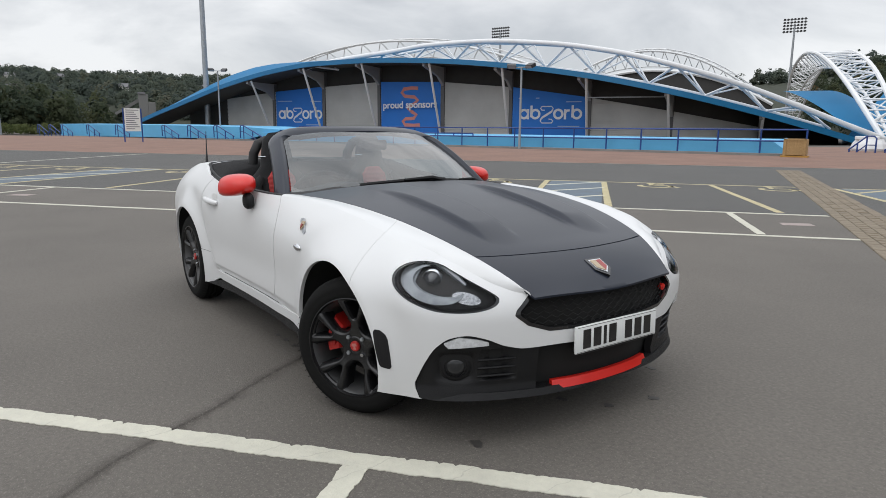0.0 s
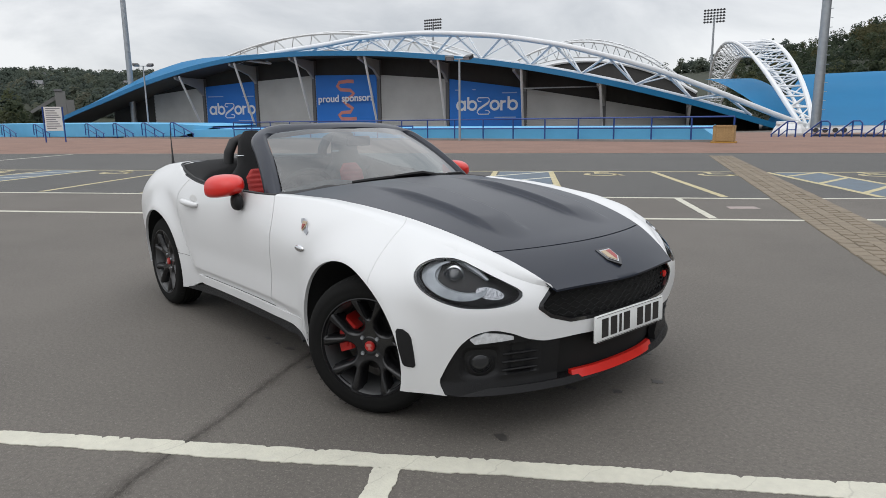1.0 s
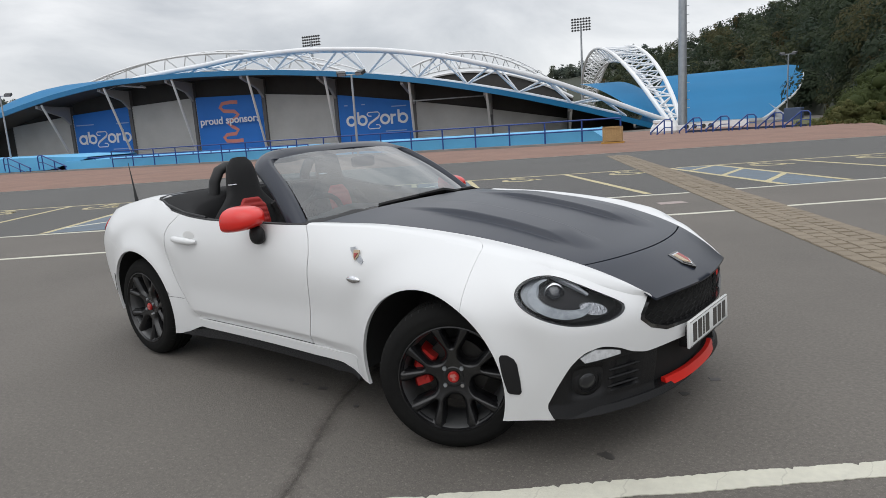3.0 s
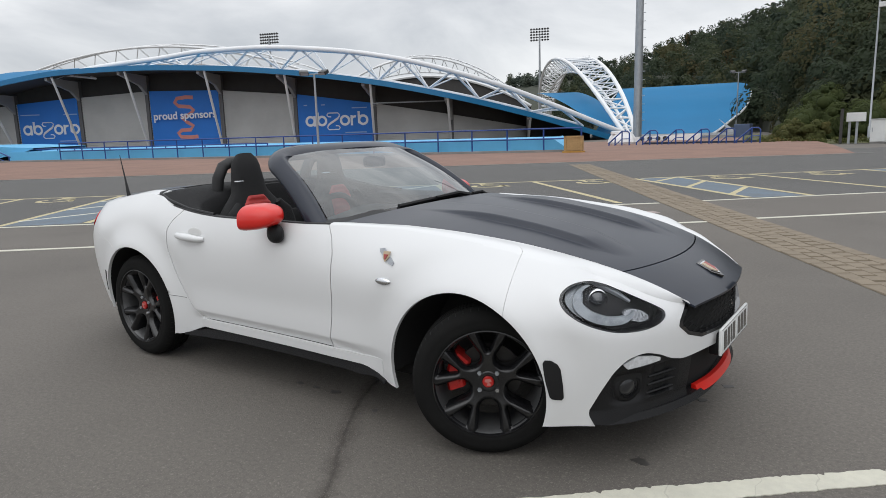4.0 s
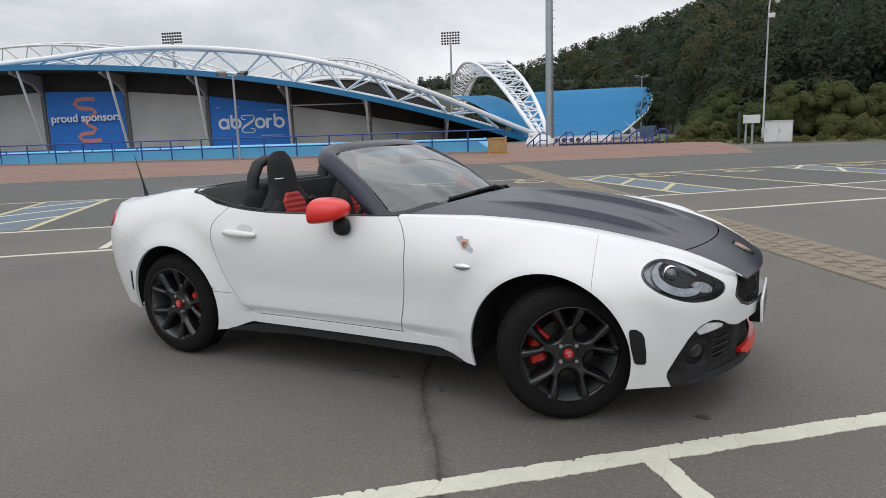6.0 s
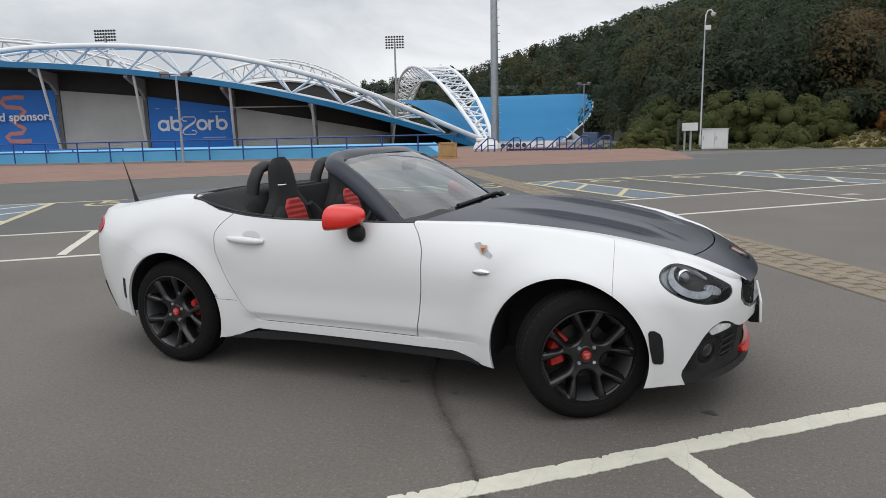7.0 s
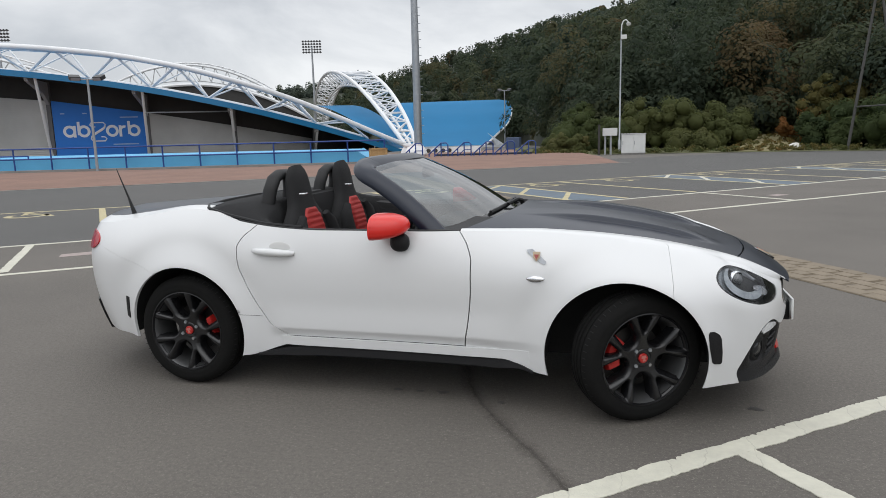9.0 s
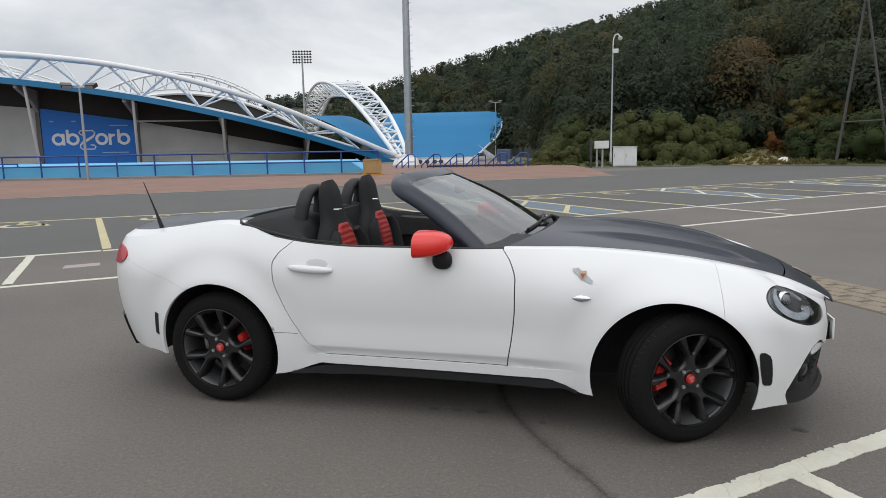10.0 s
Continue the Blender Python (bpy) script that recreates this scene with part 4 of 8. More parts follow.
# ---- masts, floodlights, lamps ----
def floodlight(base, height, w, h, rows, cols, r, yaw, label):
    t = thing("floodlight", label, "floodlight", Matrix.Translation(base) @ pose(0, 0, 0, 0, 0, yaw), "stadium floodlights")
    part("pole", Geo().tube([(0, 0, -1), (0, 0, height)], [r, r * 0.5], 8), M_GALV, t, smooth=True)
    g = Geo()
    for i in range(rows):
        z = height - h / 2 + h * (i + 0.5) / rows
        g.box((-w / 2, 0.05, z - 0.06), (w / 2, 0.2, z + 0.06))
    part("head_frame", g, M_BLACKSTEEL, t)
    for i in range(rows):
        for j in range(cols):
            x, z = -w / 2 + w * (j + 0.5) / cols, height - h / 2 + h * (i + 0.5) / rows
            rr = min(w / cols, h / rows) * 0.42
            g = Geo().lathe([(0, 0.0), (rr, -0.05), (rr * 0.8, 0.25), (0, 0.32)], 8, "y", (x, -0.1, z))
            part("lamp", g, M_BLACKSTEEL, t)
    return t


floodlight(SM @ Vector((-46.0, 100, 0)), 25.0, 5.0, 2.7, 4, 8, 0.5, 20, "dark floodlight head on a pole behind the stand")
floodlight(polar(117.05, 190, 0), 27.0, 5.3, 3.6, 5, 7, 0.42, 20, "dark floodlight head on a tall pole behind the end stand")
for base, rad, lbl in ((polar(108.98, 80, 0), 0.50, "tall galvanised floodlight pylon beside the stand"), (polar0(163.92, 84, 0), 0.34, "tall galvanised floodlight pylon beyond the railing")):
    t = thing("floodlight_pylon", lbl, "pylon", Matrix.Translation(base), "pylons")
    part("mast", Geo().tube([(0, 0, -1), (0, 0, 14), (0, 0, 40)], [rad, rad * 0.85, rad * 0.5], 12), M_GALV, t, smooth=True)
    for z in np.arange(2, 38, 0.9):
        part("rung", Geo().tube([(0.45 - z * 0.006, -0.1, z), (0.85 - z * 0.008, -0.1, z)], 0.035, 5), M_GALV, t)
    part("base_flange", Geo().lathe([(0, 0.0), (1.0, 0), (1.0, 0.1), (0.62, 0.14)], 12, "z"), M_GALV, t)


def twin_lamp(base, h, label, yaw=0.0, spread=0.55):
    t = thing("lamp_post", label, "lamp post", Matrix.Translation(base) @ pose(0, 0, 0, 0, 0, yaw), "twin flood lamp posts")
    part("pole", Geo().tube([(0, 0, -0.3), (0, 0, h)], [0.075, 0.055], 8), M_GALV, t, smooth=True)
    part("crossbar", Geo().tube([(-spread, 0, h), (spread, 0, h)], 0.035, 6), M_GALV, t)
    for s in (-1, 1):
        g = Geo().box((-0.24, -0.2, -0.1), (0.24, 0.16, 0.1), 0.03)
        ob = part("lamp_head", g, M_BLACKSTEEL, t, m=pose(s * spread, -0.08, h + 0.08, 25, 0, s * -25))
        part("lamp_glass", Geo().box((-0.2, -0.212, -0.08), (0.2, -0.202, 0.06)), M_LAMPGLASS, ob)
    return t


twin_lamp(Vector((-25.4, 22.95, 0.1)), 4.45, "grey post with two black flood lamps by the stand", 30)
twin_lamp(polar0(163.0, 62, 0), 6.0, "grey post with two black flood lamps by the ramp", 70)
twin_lamp(polar(101.55, 78, 0), 6.6, "grey post with two black flood lamps beside the end stand", 10)

# camera column with swan neck
t = thing("camera_column", "grey steel column with a swan neck and dome camera", "camera column", Matrix.Translation(Vector((-0.95, 40.3, 0))) @ pose(0, 1.5, 0))
part("pole", Geo().tube([(0, 0, -0.3), (0, 0, 0.9), (0.0, 0, 0.95), (0, 0, 7.8)], [0.09, 0.09, 0.055, 0.045], 8), M_GALV, t, smooth=True)
part("swan_neck", Geo().tube([(0, 0, 7.8), (0.02, 0, 8.2), (0.12, 0, 8.45), (0.28, 0, 8.5), (0.42, 0, 8.35)], 0.045, 6), M_CABINET, t, smooth=True)
part("dome", Geo().lathe([(0, -0.16), (0.11, -0.1), (0.14, 0.0), (0.16, 0.06), (0.0, 0.12)], 12, "z", (0.44, 0, 8.23)), M_CABINET, t, smooth=True)
part("camera_box", Geo().box((-0.02, -0.14, 7.3), (0.35, 0.12, 7.57), 0.02), M_CABINET, t)

# steel cabinets
t = thing("utility_cabinet", "pale grey double door utility cabinet on the kerb", "cabinet", Matrix.Translation(Vector((-0.08, 39.6, 0.0))) @ pose(0, 0, 0, 0, 0, -3) @ Matrix.Diagonal((0.95, 1, 0.90, 1)))
part("body", Geo().box((-0.72, -0.3, 0.1), (0.78, 0.35, 1.42), 0.015), M_CABINET, t)
for x0, x1 in ((-0.70, 0.02), (0.04, 0.76)):
    d = part("door", Geo().box((x0, -0.33, 0.14), (x1, -0.30, 1.38), 0.006), M_CABINET, t)
    part("handle", Geo().box((x0 + 0.06, -0.36, 0.7), (x0 + 0.1, -0.33, 0.95), 0.008), M_GALV, d)
part("plinth", Geo().box((-0.7, -0.28, -0.05), (0.76, 0.32, 0.1)), M_CONC, t)
part("top", Geo().box((-0.76, -0.36, 1.42), (0.82, 0.38, 1.46), 0.008), M_CABINET, t)
t = thing("meter_box", "pale box on two steel legs beside the cabinet", "meter box", Matrix.Translation(Vector((-1.45, 39.9, 0.0))))
part("box", Geo().box((-0.5, -0.15, 1.2), (0.4, 0.2, 1.68), 0.015), M_CABINET, t)
for x in (-0.4, -0.05):
    part("leg", Geo().box((x, 0.0, -0.1), (x + 0.12, 0.12, 1.2), 0.01), M_GALV, t)
solid("fence_post", Geo().box((-0.07, -0.07, -0.1), (0.07, 0.07, 1.9), 0.01), M_DARK, "dark wooden post beside the meter box", "post", m=Matrix.Translation(Vector((-2.15, 39.6, 0))))

# notice board by the ramp
t = thing("notice_board", "white notice board with grey unreadable text on posts", "sign", Matrix.Translation(polar0(169.45, 50, 0)) @ pose(0, 0, 0, 0, 0, 78) @ Matrix.Scale(0.92, 4))
part("board", Geo().box((-0.53, -0.03, 0.95), (0.53, 0.03, 2.60), 0.01), M_SIGN, t)
for x in (-0.6, 0.6):
    part("post", Geo().tube([(x, 0.02, -0.2), (x, 0.02, 2.6)], 0.05, 6), M_STEEL_BLUE, t)
for k in range(10):
    part("text_bar", Geo().box((-0.44, -0.04, 2.45 - k * 0.15), (0.44 - 0.10 * ((k * 7) % 4), -0.03, 2.51 - k * 0.15)), M_SIGN_BAR, t)

# ---- hills and woods ----
sky_deg = keyed([(20, 12.5), (60, 14.2), (71, 13.8), (80, 13.0), (88.1, 11.6), (94.4, 10.3), (96.6, 9.9), (101.5, 8.5), (105.8, 7.35), (108.5, 6.55), (111.2, 5.7), (120, 4.2), (130, 3.4), (150, 3.6), (160, 3.85), (170, 3.9), (178, 3.95), (200, 3.6)])
near_r = keyed([(20, 46), (70, 53), (76, 54), (79.5, 62), (83, 56), (95, 58), (98, 82), (99.5, 112), (101, 122), (110, 170), (120, 300), (200, 330)])
far_r = keyed([(20, 200), (95, 260), (110, 420), (125, 800), (200, 900)])


def hill_z(b, q):
    """Height of the hillside at bearing b, q from its foot (0) to its crest (1)."""
    r0, r1 = float(near_r(b)), float(far_r(b))
    r = r0 + (r1 - r0) * q
    crest = (r1 * math.tan(radians(float(sky_deg(b))))) - (7.0 if b >= 115 else 8.0)
    return r, crest * (q ** 0.85) + 1.2 * math.sin(b * 0.9 + q * 7) * q


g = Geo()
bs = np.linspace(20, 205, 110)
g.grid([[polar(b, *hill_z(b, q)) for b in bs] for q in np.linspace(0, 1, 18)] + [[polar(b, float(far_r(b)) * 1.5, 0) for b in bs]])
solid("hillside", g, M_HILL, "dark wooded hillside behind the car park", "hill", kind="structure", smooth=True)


def leaf_mat(name, cols, rough=0.7):
    m = bpy.data.materials.new(name)
    m.use_nodes = True
    t = m.node_tree
    b = t.nodes["Principled BSDF"]
    b.inputs["Roughness"].default_value = rough
    b.inputs["Specular IOR Level"].default_value = 0.2
    at = t.nodes.new("ShaderNodeAttribute")
    at.attribute_name = "tone"
    r = t.nodes.new("ShaderNodeValToRGB")
    r.color_ramp.interpolation = "LINEAR"
    while len(r.color_ramp.elements) < len(cols):
        r.color_ramp.elements.new(0.5)
    for i, c in enumerate(cols):
        r.color_ramp.elements[i].position = i / (len(cols) - 1)
        r.color_ramp.elements[i].color = (*c, 1)
    t.links.new(at.outputs["Fac"], r.inputs[0])
    t.links.new(r.outputs[0], b.inputs["Base Color"])
    tl = t.nodes.new("ShaderNodeBsdfTranslucent")
    t.links.new(r.outputs[0], tl.inputs[0])
    mx = t.nodes.new("ShaderNodeMixShader")
    mx.inputs[0].default_value = 0.55
    t.links.new(b.outputs[0], mx.inputs[1])
    t.links.new(tl.outputs[0], mx.inputs[2])
    t.links.new(mx.outputs[0], t.nodes["Material Output"].inputs[0])
    return m


M_WOOD_LEAF = leaf_mat("woodland_leaves", [(0.041, 0.059, 0.042), (0.057, 0.075, 0.044), (0.080, 0.091, 0.046), (0.110, 0.096, 0.048), (0.136, 0.092, 0.045), (0.22, 0.10, 0.040)])
# far leaf colours are paled and blued to carry the distance haze
M_HAZED_LEAF = leaf_mat("hazed_far_leaves", [(0.080, 0.100, 0.088), (0.088, 0.110, 0.090), (0.100, 0.120, 0.092), (0.116, 0.128, 0.094), (0.138, 0.136, 0.100)])
M_BUSH_LEAF = leaf_mat("bush_leaves", [(0.046, 0.070, 0.030), (0.074, 0.100, 0.037), (0.108, 0.126, 0.046), (0.128, 0.134, 0.050), (0.19, 0.145, 0.050), (0.30, 0.11, 0.035)])
rng = np.random.default_rng(7)


def core_quads():
    """A ball of 24 four-sided faces."""
    out = []
    for ax in range(3):
        for sg in (-1, 1):
            for i in (-1, 0):
                for j in (-1, 0):
                    f = np.zeros((4, 3))
                    f[:, ax] = sg
                    f[:, (ax + 1) % 3] = (i, i + 1, i + 1, i)
                    f[:, (ax + 2) % 3] = (j, j, j + 1, j + 1)
                    f = f if sg > 0 else f[::-1]
                    out.append(f / np.linalg.norm(f, axis=1)[:, None])
    return np.array(out)


CORE_V = core_quads()


def leaf_cloud(trees, material, name, label, category, quad, per, spread=0.14, ragged=0.22, core=False):
    """Crowns of many small leaf clumps: trees are rows of x, y, z, radius, height, tone, conifer or not."""
    V, T, N = [], [], []
    for x, y, z, r, h, tone, spire in trees:
        lobes = max(5, int(9 + r))
        if spire:
            hz = np.linspace(0.12, 0.92, lobes)
            lc = np.stack([rng.normal(0, 0.16, lobes) * r, rng.normal(0, 0.16, lobes) * r, h * hz], 1)
            lr = r * 0.62 * (1.24 - hz)
        else:
            lc = np.stack([rng.normal(0, 0.42, lobes) * r, rng.normal(0, 0.42, lobes) * r, h * (0.22 + 0.66 * rng.random(lobes))], 1)
            taper = np.clip(1.25 - lc[:, 2] / h, 0.25, 1.0)
            lc[:, :2] *= taper[:, None]
            lr = r * (0.30 + 0.28 * rng.random(lobes)) * (0.5 + 0.5 * taper)
        n = int(per * max(0.4, r / 3))
        k = rng.choice(lobes, n, p=lr**2 / np.sum(lr**2))
        d = rng.normal(size=(n, 3))
        d /= np.linalg.norm(d, axis=1)[:, None]
        d[:, 2] = np.where(d[:, 2] < -0.3, -d[:, 2], d[:, 2])
        c = lc[k] + d * (lr[k] * (1.04 - ragged * rng.random(n)))[:, None] + np.array([x, y, z])
        nrm = d + np.array([0, 0, 0.15]) + rng.normal(0, spread, (n, 3))
        nrm /= np.linalg.norm(nrm, axis=1)[:, None]
        a = np.cross(nrm, rng.normal(size=(n, 3)))
        a /= np.linalg.norm(a, axis=1)[:, None]
        b = np.cross(nrm, a)
        s = (quad * (0.6 + 0.9 * rng.random(n)))[:, None]
        V.append(np.stack([c - a * s, c - b * s * 0.7, c + a * s, c + b * s * 0.7], 1).reshape(-1, 3))
        soft_n = nrm * 0.12 + d + (lc[k] - np.array([0, 0, h * 0.4])) / max(r, 1.0) * 0.5
        N.append(np.repeat(soft_n / np.linalg.norm(soft_n, axis=1)[:, None], 4, axis=0))
        # leaves that face up take a lighter tone: top light put into the colour
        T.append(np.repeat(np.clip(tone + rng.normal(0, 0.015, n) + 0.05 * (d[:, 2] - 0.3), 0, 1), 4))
        if core:                         # the dense inside of each lobe, seen through the gaps between the leaves
            for l in range(lobes):
                V.append((CORE_V * lr[l] * 0.68 + lc[l] + np.array([x, y, z])).reshape(-1, 3))
                N.append(CORE_V.reshape(-1, 3))
                T.append(np.full(CORE_V.shape[0] * 4, tone))
    V = np.concatenate(V)
    T = np.concatenate(T)
    nq = len(V) // 4
    me = bpy.data.meshes.new(name)
    me.vertices.add(len(V))
    me.vertices.foreach_set("co", V.ravel())
    me.loops.add(len(V))
    me.loops.foreach_set("vertex_index", np.arange(len(V)))
    me.polygons.add(nq)
    me.polygons.foreach_set("loop_start", np.arange(nq) * 4)
    at = me.attributes.new("tone", "FLOAT", "POINT")
    at.data.foreach_set("value", T)
    me.materials.append(material)
    me.update()
    me.validate()
    me.polygons.foreach_set("use_smooth", np.ones(nq, bool))
    me.normals_split_custom_set_from_vertices(np.concatenate(N))
    return tagged(new(name, me), label, category, kind="stuff")


def wood_tree(b, q):
    r, z = hill_z(b, q)
    p = polar(b, r, z)
    grow = rng.uniform(0.55, 0.95) if b > 84 and q > 0.5 else rng.uniform(0.7, 1.5)
    # stands of one kind grow together
    region = 0.5 + 0.28 * math.sin(b * 0.55 + 1.3) + 0.22 * math.sin(q * 9 + b * 0.21)
    spire = rng.random() < (0.75 if 84 < b < 91 or q > 0.8 else 0.15)
    tone = 0.06 + 0.12 * rng.random() if spire else 0.07 + (0.26 if b > 88 else 0.36) * region + rng.normal(0, 0.13)
    if b < 83 and not spire:
        tone += 0.13
    if not spire and rng.random() < 0.15:
        tone += 0.25
    room = r * math.tan(radians(float(sky_deg(b)))) - z + 0.5
    if q > 0.9:                          # the ridge is closed by an even row of crowns
        grow = 9.0
    if spire:
        grow = min(grow, room / 9.8 * rng.uniform(0.93, 1.07))
        return r, (p.x, p.y, z - 0.5, 2.3 * grow, 9.8 * grow, float(np.clip(tone, 0, 0.9)), True)
    grow = min(grow, room / 8.2 * rng.uniform(0.93, 1.05))
    return r, (p.x, p.y, z - 0.5, 3.0 * grow, 8.2 * grow * (0.7 if q < 0.06 else 1.0), float(np.clip(tone, 0, 0.9)), False)


near_wood, mid_wood = [], []
for i in range(1500):
    b = rng.uniform(62, 116)
    r, tree = wood_tree(b, rng.random() ** 1.2 if i > 380 else rng.uniform(0.93, 1.0))
    (near_wood if r < 95 else mid_wood).append(tree)
for i in range(210):                      # scrub that closes the foot of the wood
    b = rng.uniform(62, 101)
    r, z = hill_z(b, rng.uniform(0.0, 0.05))
    p = polar(b, r + rng.uniform(-1.5, 4), z)
    near_wood.append((p.x, p.y, z - 0.6, rng.uniform(1.3, 2.2), rng.uniform(2.6, 4.6), float(np.clip(rng.normal(0.32, 0.12), 0.05, 0.8)), False))
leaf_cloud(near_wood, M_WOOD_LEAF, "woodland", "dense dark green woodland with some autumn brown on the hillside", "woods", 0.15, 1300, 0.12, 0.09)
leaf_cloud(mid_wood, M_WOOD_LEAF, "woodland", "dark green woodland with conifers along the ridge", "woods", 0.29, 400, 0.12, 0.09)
far = []
for i in range(2000):
    b = rng.uniform(157, 186) if i > 350 else rng.uniform(112, 157)
    r, z = hill_z(b, rng.random() ** 0.7 if i > 650 else rng.uniform(0.92, 1.0))
    p = polar(b, r, z)
    grow = rng.uniform(0.5, 1.4)
    far.append((p.x, p.y, z - 1.5, 6.0 * grow, 10.5 * grow, float(np.clip(rng.normal(0.35, 0.25), 0, 1)), rng.random() < 0.12))
leaf_cloud(far, M_HAZED_LEAF, "far_woodland", "green woods on the distant hillside, haze put into the leaf colour", "woods", 0.95, 62, 0.12, 0.10)
belt = []
for i in range(34):
    p = polar(rng.uniform(170.5, 181.5), rng.uniform(105, 150), 0)
    grow = rng.uniform(0.6, 1.15)
    belt.append((p.x, p.y, -0.5, 3.2 * grow, 7.2 * grow, float(np.clip(rng.normal(0.26, 0.08), 0, 0.5)), rng.random() < 0.3))
leaf_cloud(belt, M_WOOD_LEAF, "tree_belt", "dark green belt of trees beyond the hedge", "trees", 0.28, 420, 0.14, 0.14)


# bushes and rough grass at the foot of the hill
def bush(b, r, rad, h, tone, label, quad=0.065):
    p = polar(b, r, 0)
    lobes = []
    for i in range(6):
        lobes.append((p.x + rng.normal(0, rad * 0.42), p.y + rng.normal(0, rad * 0.3), -0.15, rad * rng.uniform(0.5, 0.8), h * rng.uniform(0.65, 1.05), tone + rng.normal(0, 0.04), False))
    ob = leaf_cloud(lobes, M_BUSH_LEAF, "bush", label, "bush", quad, 2600, 0.3, 0.22, True)
    del ob["kind"]
    return tagged(ob, group="bushes at the foot of the hill")


bush(96.6, 47, 1.3, 1.6, 0.62, "pale green flowering bush on the verge")
bush(98.0, 52, 1.2, 1.6, 0.42, "green bush on the verge")
bush(94.2, 50, 2.0, 2.6, 0.30, "olive green bush beside the meter box")
bush(92.4, 53, 2.3, 3.6, 0.32, "tall olive green bush behind the meter box")
bush(96.0, 57, 2.8, 4.4, 0.24, "tall green bush on the bank")
bush(89.3, 52, 2.2, 4.0, 0.45, "rounded olive green bush behind the cabinet")
bush(86.6, 53, 2.6, 4.4, 0.42, "large rounded olive green bush behind the cabinet")
bush(84.2, 52, 2.2, 3.2, 0.46, "olive green bush on the bank")
bush(86.2, 47.5, 1.7, 1.9, 0.55, "low yellow green bush beside the cabinet")
bush(83.2, 54, 1.1, 1.6, 0.35, "small pale green shrub by the dry grass")
bush(78.6, 53, 1.2, 3.9, 0.93, "orange autumn shrub under the trees")
bush(76.9, 53, 2.2, 6.0, 0.70, "yellow brown autumn tree at the wood's edge")
bush(75.8, 48, 1.5, 2.4, 0.22, "green bush on the bank")
bush(77.3, 49, 1.6, 3.0, 0.10, "dark green bush on the bank")
bush(74.0, 49, 2.4, 3.8, 0.08, "dark green bush on the bank")
bush(70.8, 48, 3.0, 4.6, 0.15, "dark green bush on the bank")
bush(65.5, 47, 3.0, 4.0, 0.2, "dark green bush on the bank")
g = Geo()
rows = []
for q in np.linspace(0, 1, 6):
    rows.append([polar(b, (43.5 if b < 100 else 46) + 14 * q, 0.02 + 0.35 * q + 0.1 * math.sin(b * 3 + q * 9) * q) for b in np.linspace(40, 101, 60)])
g.grid(rows)
solid("verge", g, M_GRASS, "rough dry grass verge under the woods", "grass", kind="structure")
def patch_z(q, f):
    """The dry bank swells in its middle and runs out flat at its edges."""
    return 0.05 + 0.30 * q + 1.1 * q ** 0.9 * min(1.0, 5.5 * f * (1 - f))


g = Geo()
g.grid([[polar(78.6 + 0.3 * q + (5.2 - 1.0 * q) * f + 0.3 * math.sin(q * 11 + f * 15), 44.6 + 22 * q + 0.5 * math.sin(f * 21), patch_z(q, f)) for f in np.linspace(0, 1, 24)] for q in np.linspace(0, 1, 14)])
solid("dry_grass_patch", g, M_DRYGRASS, "straw coloured dry grass between the bushes", "grass", kind="structure")
tufts = []
for _ in range(110):
    f, r = rng.random(), 44.6 + 18 * rng.random() ** 1.6
    p = polar(78.6 + 5.2 * f, r, patch_z((r - 44.6) / 22, f))
    tufts.append((p.x, p.y, p.z - 0.1, rng.uniform(0.2, 0.4), rng.uniform(0.15, 0.4), rng.uniform(0.62, 0.82), False))
for _ in range(260):
    b, r = rng.uniform(62, 101), rng.uniform(44.2, 47)
    if 79 < b < 83.4:
        continue
    p = polar(b, r, 0.03)
    tufts.append((p.x, p.y, p.z - 0.1, rng.uniform(0.25, 0.5), rng.uniform(0.2, 0.5), rng.uniform(0.35, 0.72), False))
leaf_cloud(tufts, M_BUSH_LEAF, "grass_tufts", "straw and olive grass tufts along the verge", "grass", 0.05, 160, 0.6)
g = Geo()
rr_ = random.Random(3)
g.lathe([(0.0, 0.42), (0.3, 0.38), (0.62, 0.22), (0.72, 0.05), (0.6, -0.1)], 9, "z")
g.v = [(x * rr_.uniform(0.5, 0.75), y * rr_.uniform(0.4, 0.6), z * rr_.uniform(0.6, 0.9)) for x, y, z in g.v]
solid("stone", g, M_STONE, "white stone lying at the edge of the dry grass", "stone", m=Matrix.Translation(polar(79.3, 46.6, 0.14)))

# clipped hedge and a lamp pole at the far end of the ramp
hedge = [(*(rp(s_, 1.5 + rng.uniform(-0.6, 0.6), -0.2)), rng.uniform(0.8, 1.2), rng.uniform(1.2, 1.7), rng.uniform(0.25, 0.45), False) for s_ in np.arange(77, 100, 0.8)]
tagged(leaf_cloud(hedge, M_BUSH_LEAF, "hedge", "long olive green hedge beyond the ramp", "hedge", 0.09, 500, 0.4), group="")
t = thing("lamp_post", "slim grey lamp post beyond the hedge", "lamp post", Matrix.Translation(polar0(178.1, 88, 0)))
part("pole", Geo().tube([(0, 0, -0.3), (0.1, 0, 4), (0.1, -0.2, 7.3)], [0.13, 0.10, 0.07], 8), M_GALV, t, smooth=True)
part("lamp_head", Geo().box((-0.1, -0.7, 7.25), (0.25, 0.1, 7.4), 0.04), M_CABINET, t)

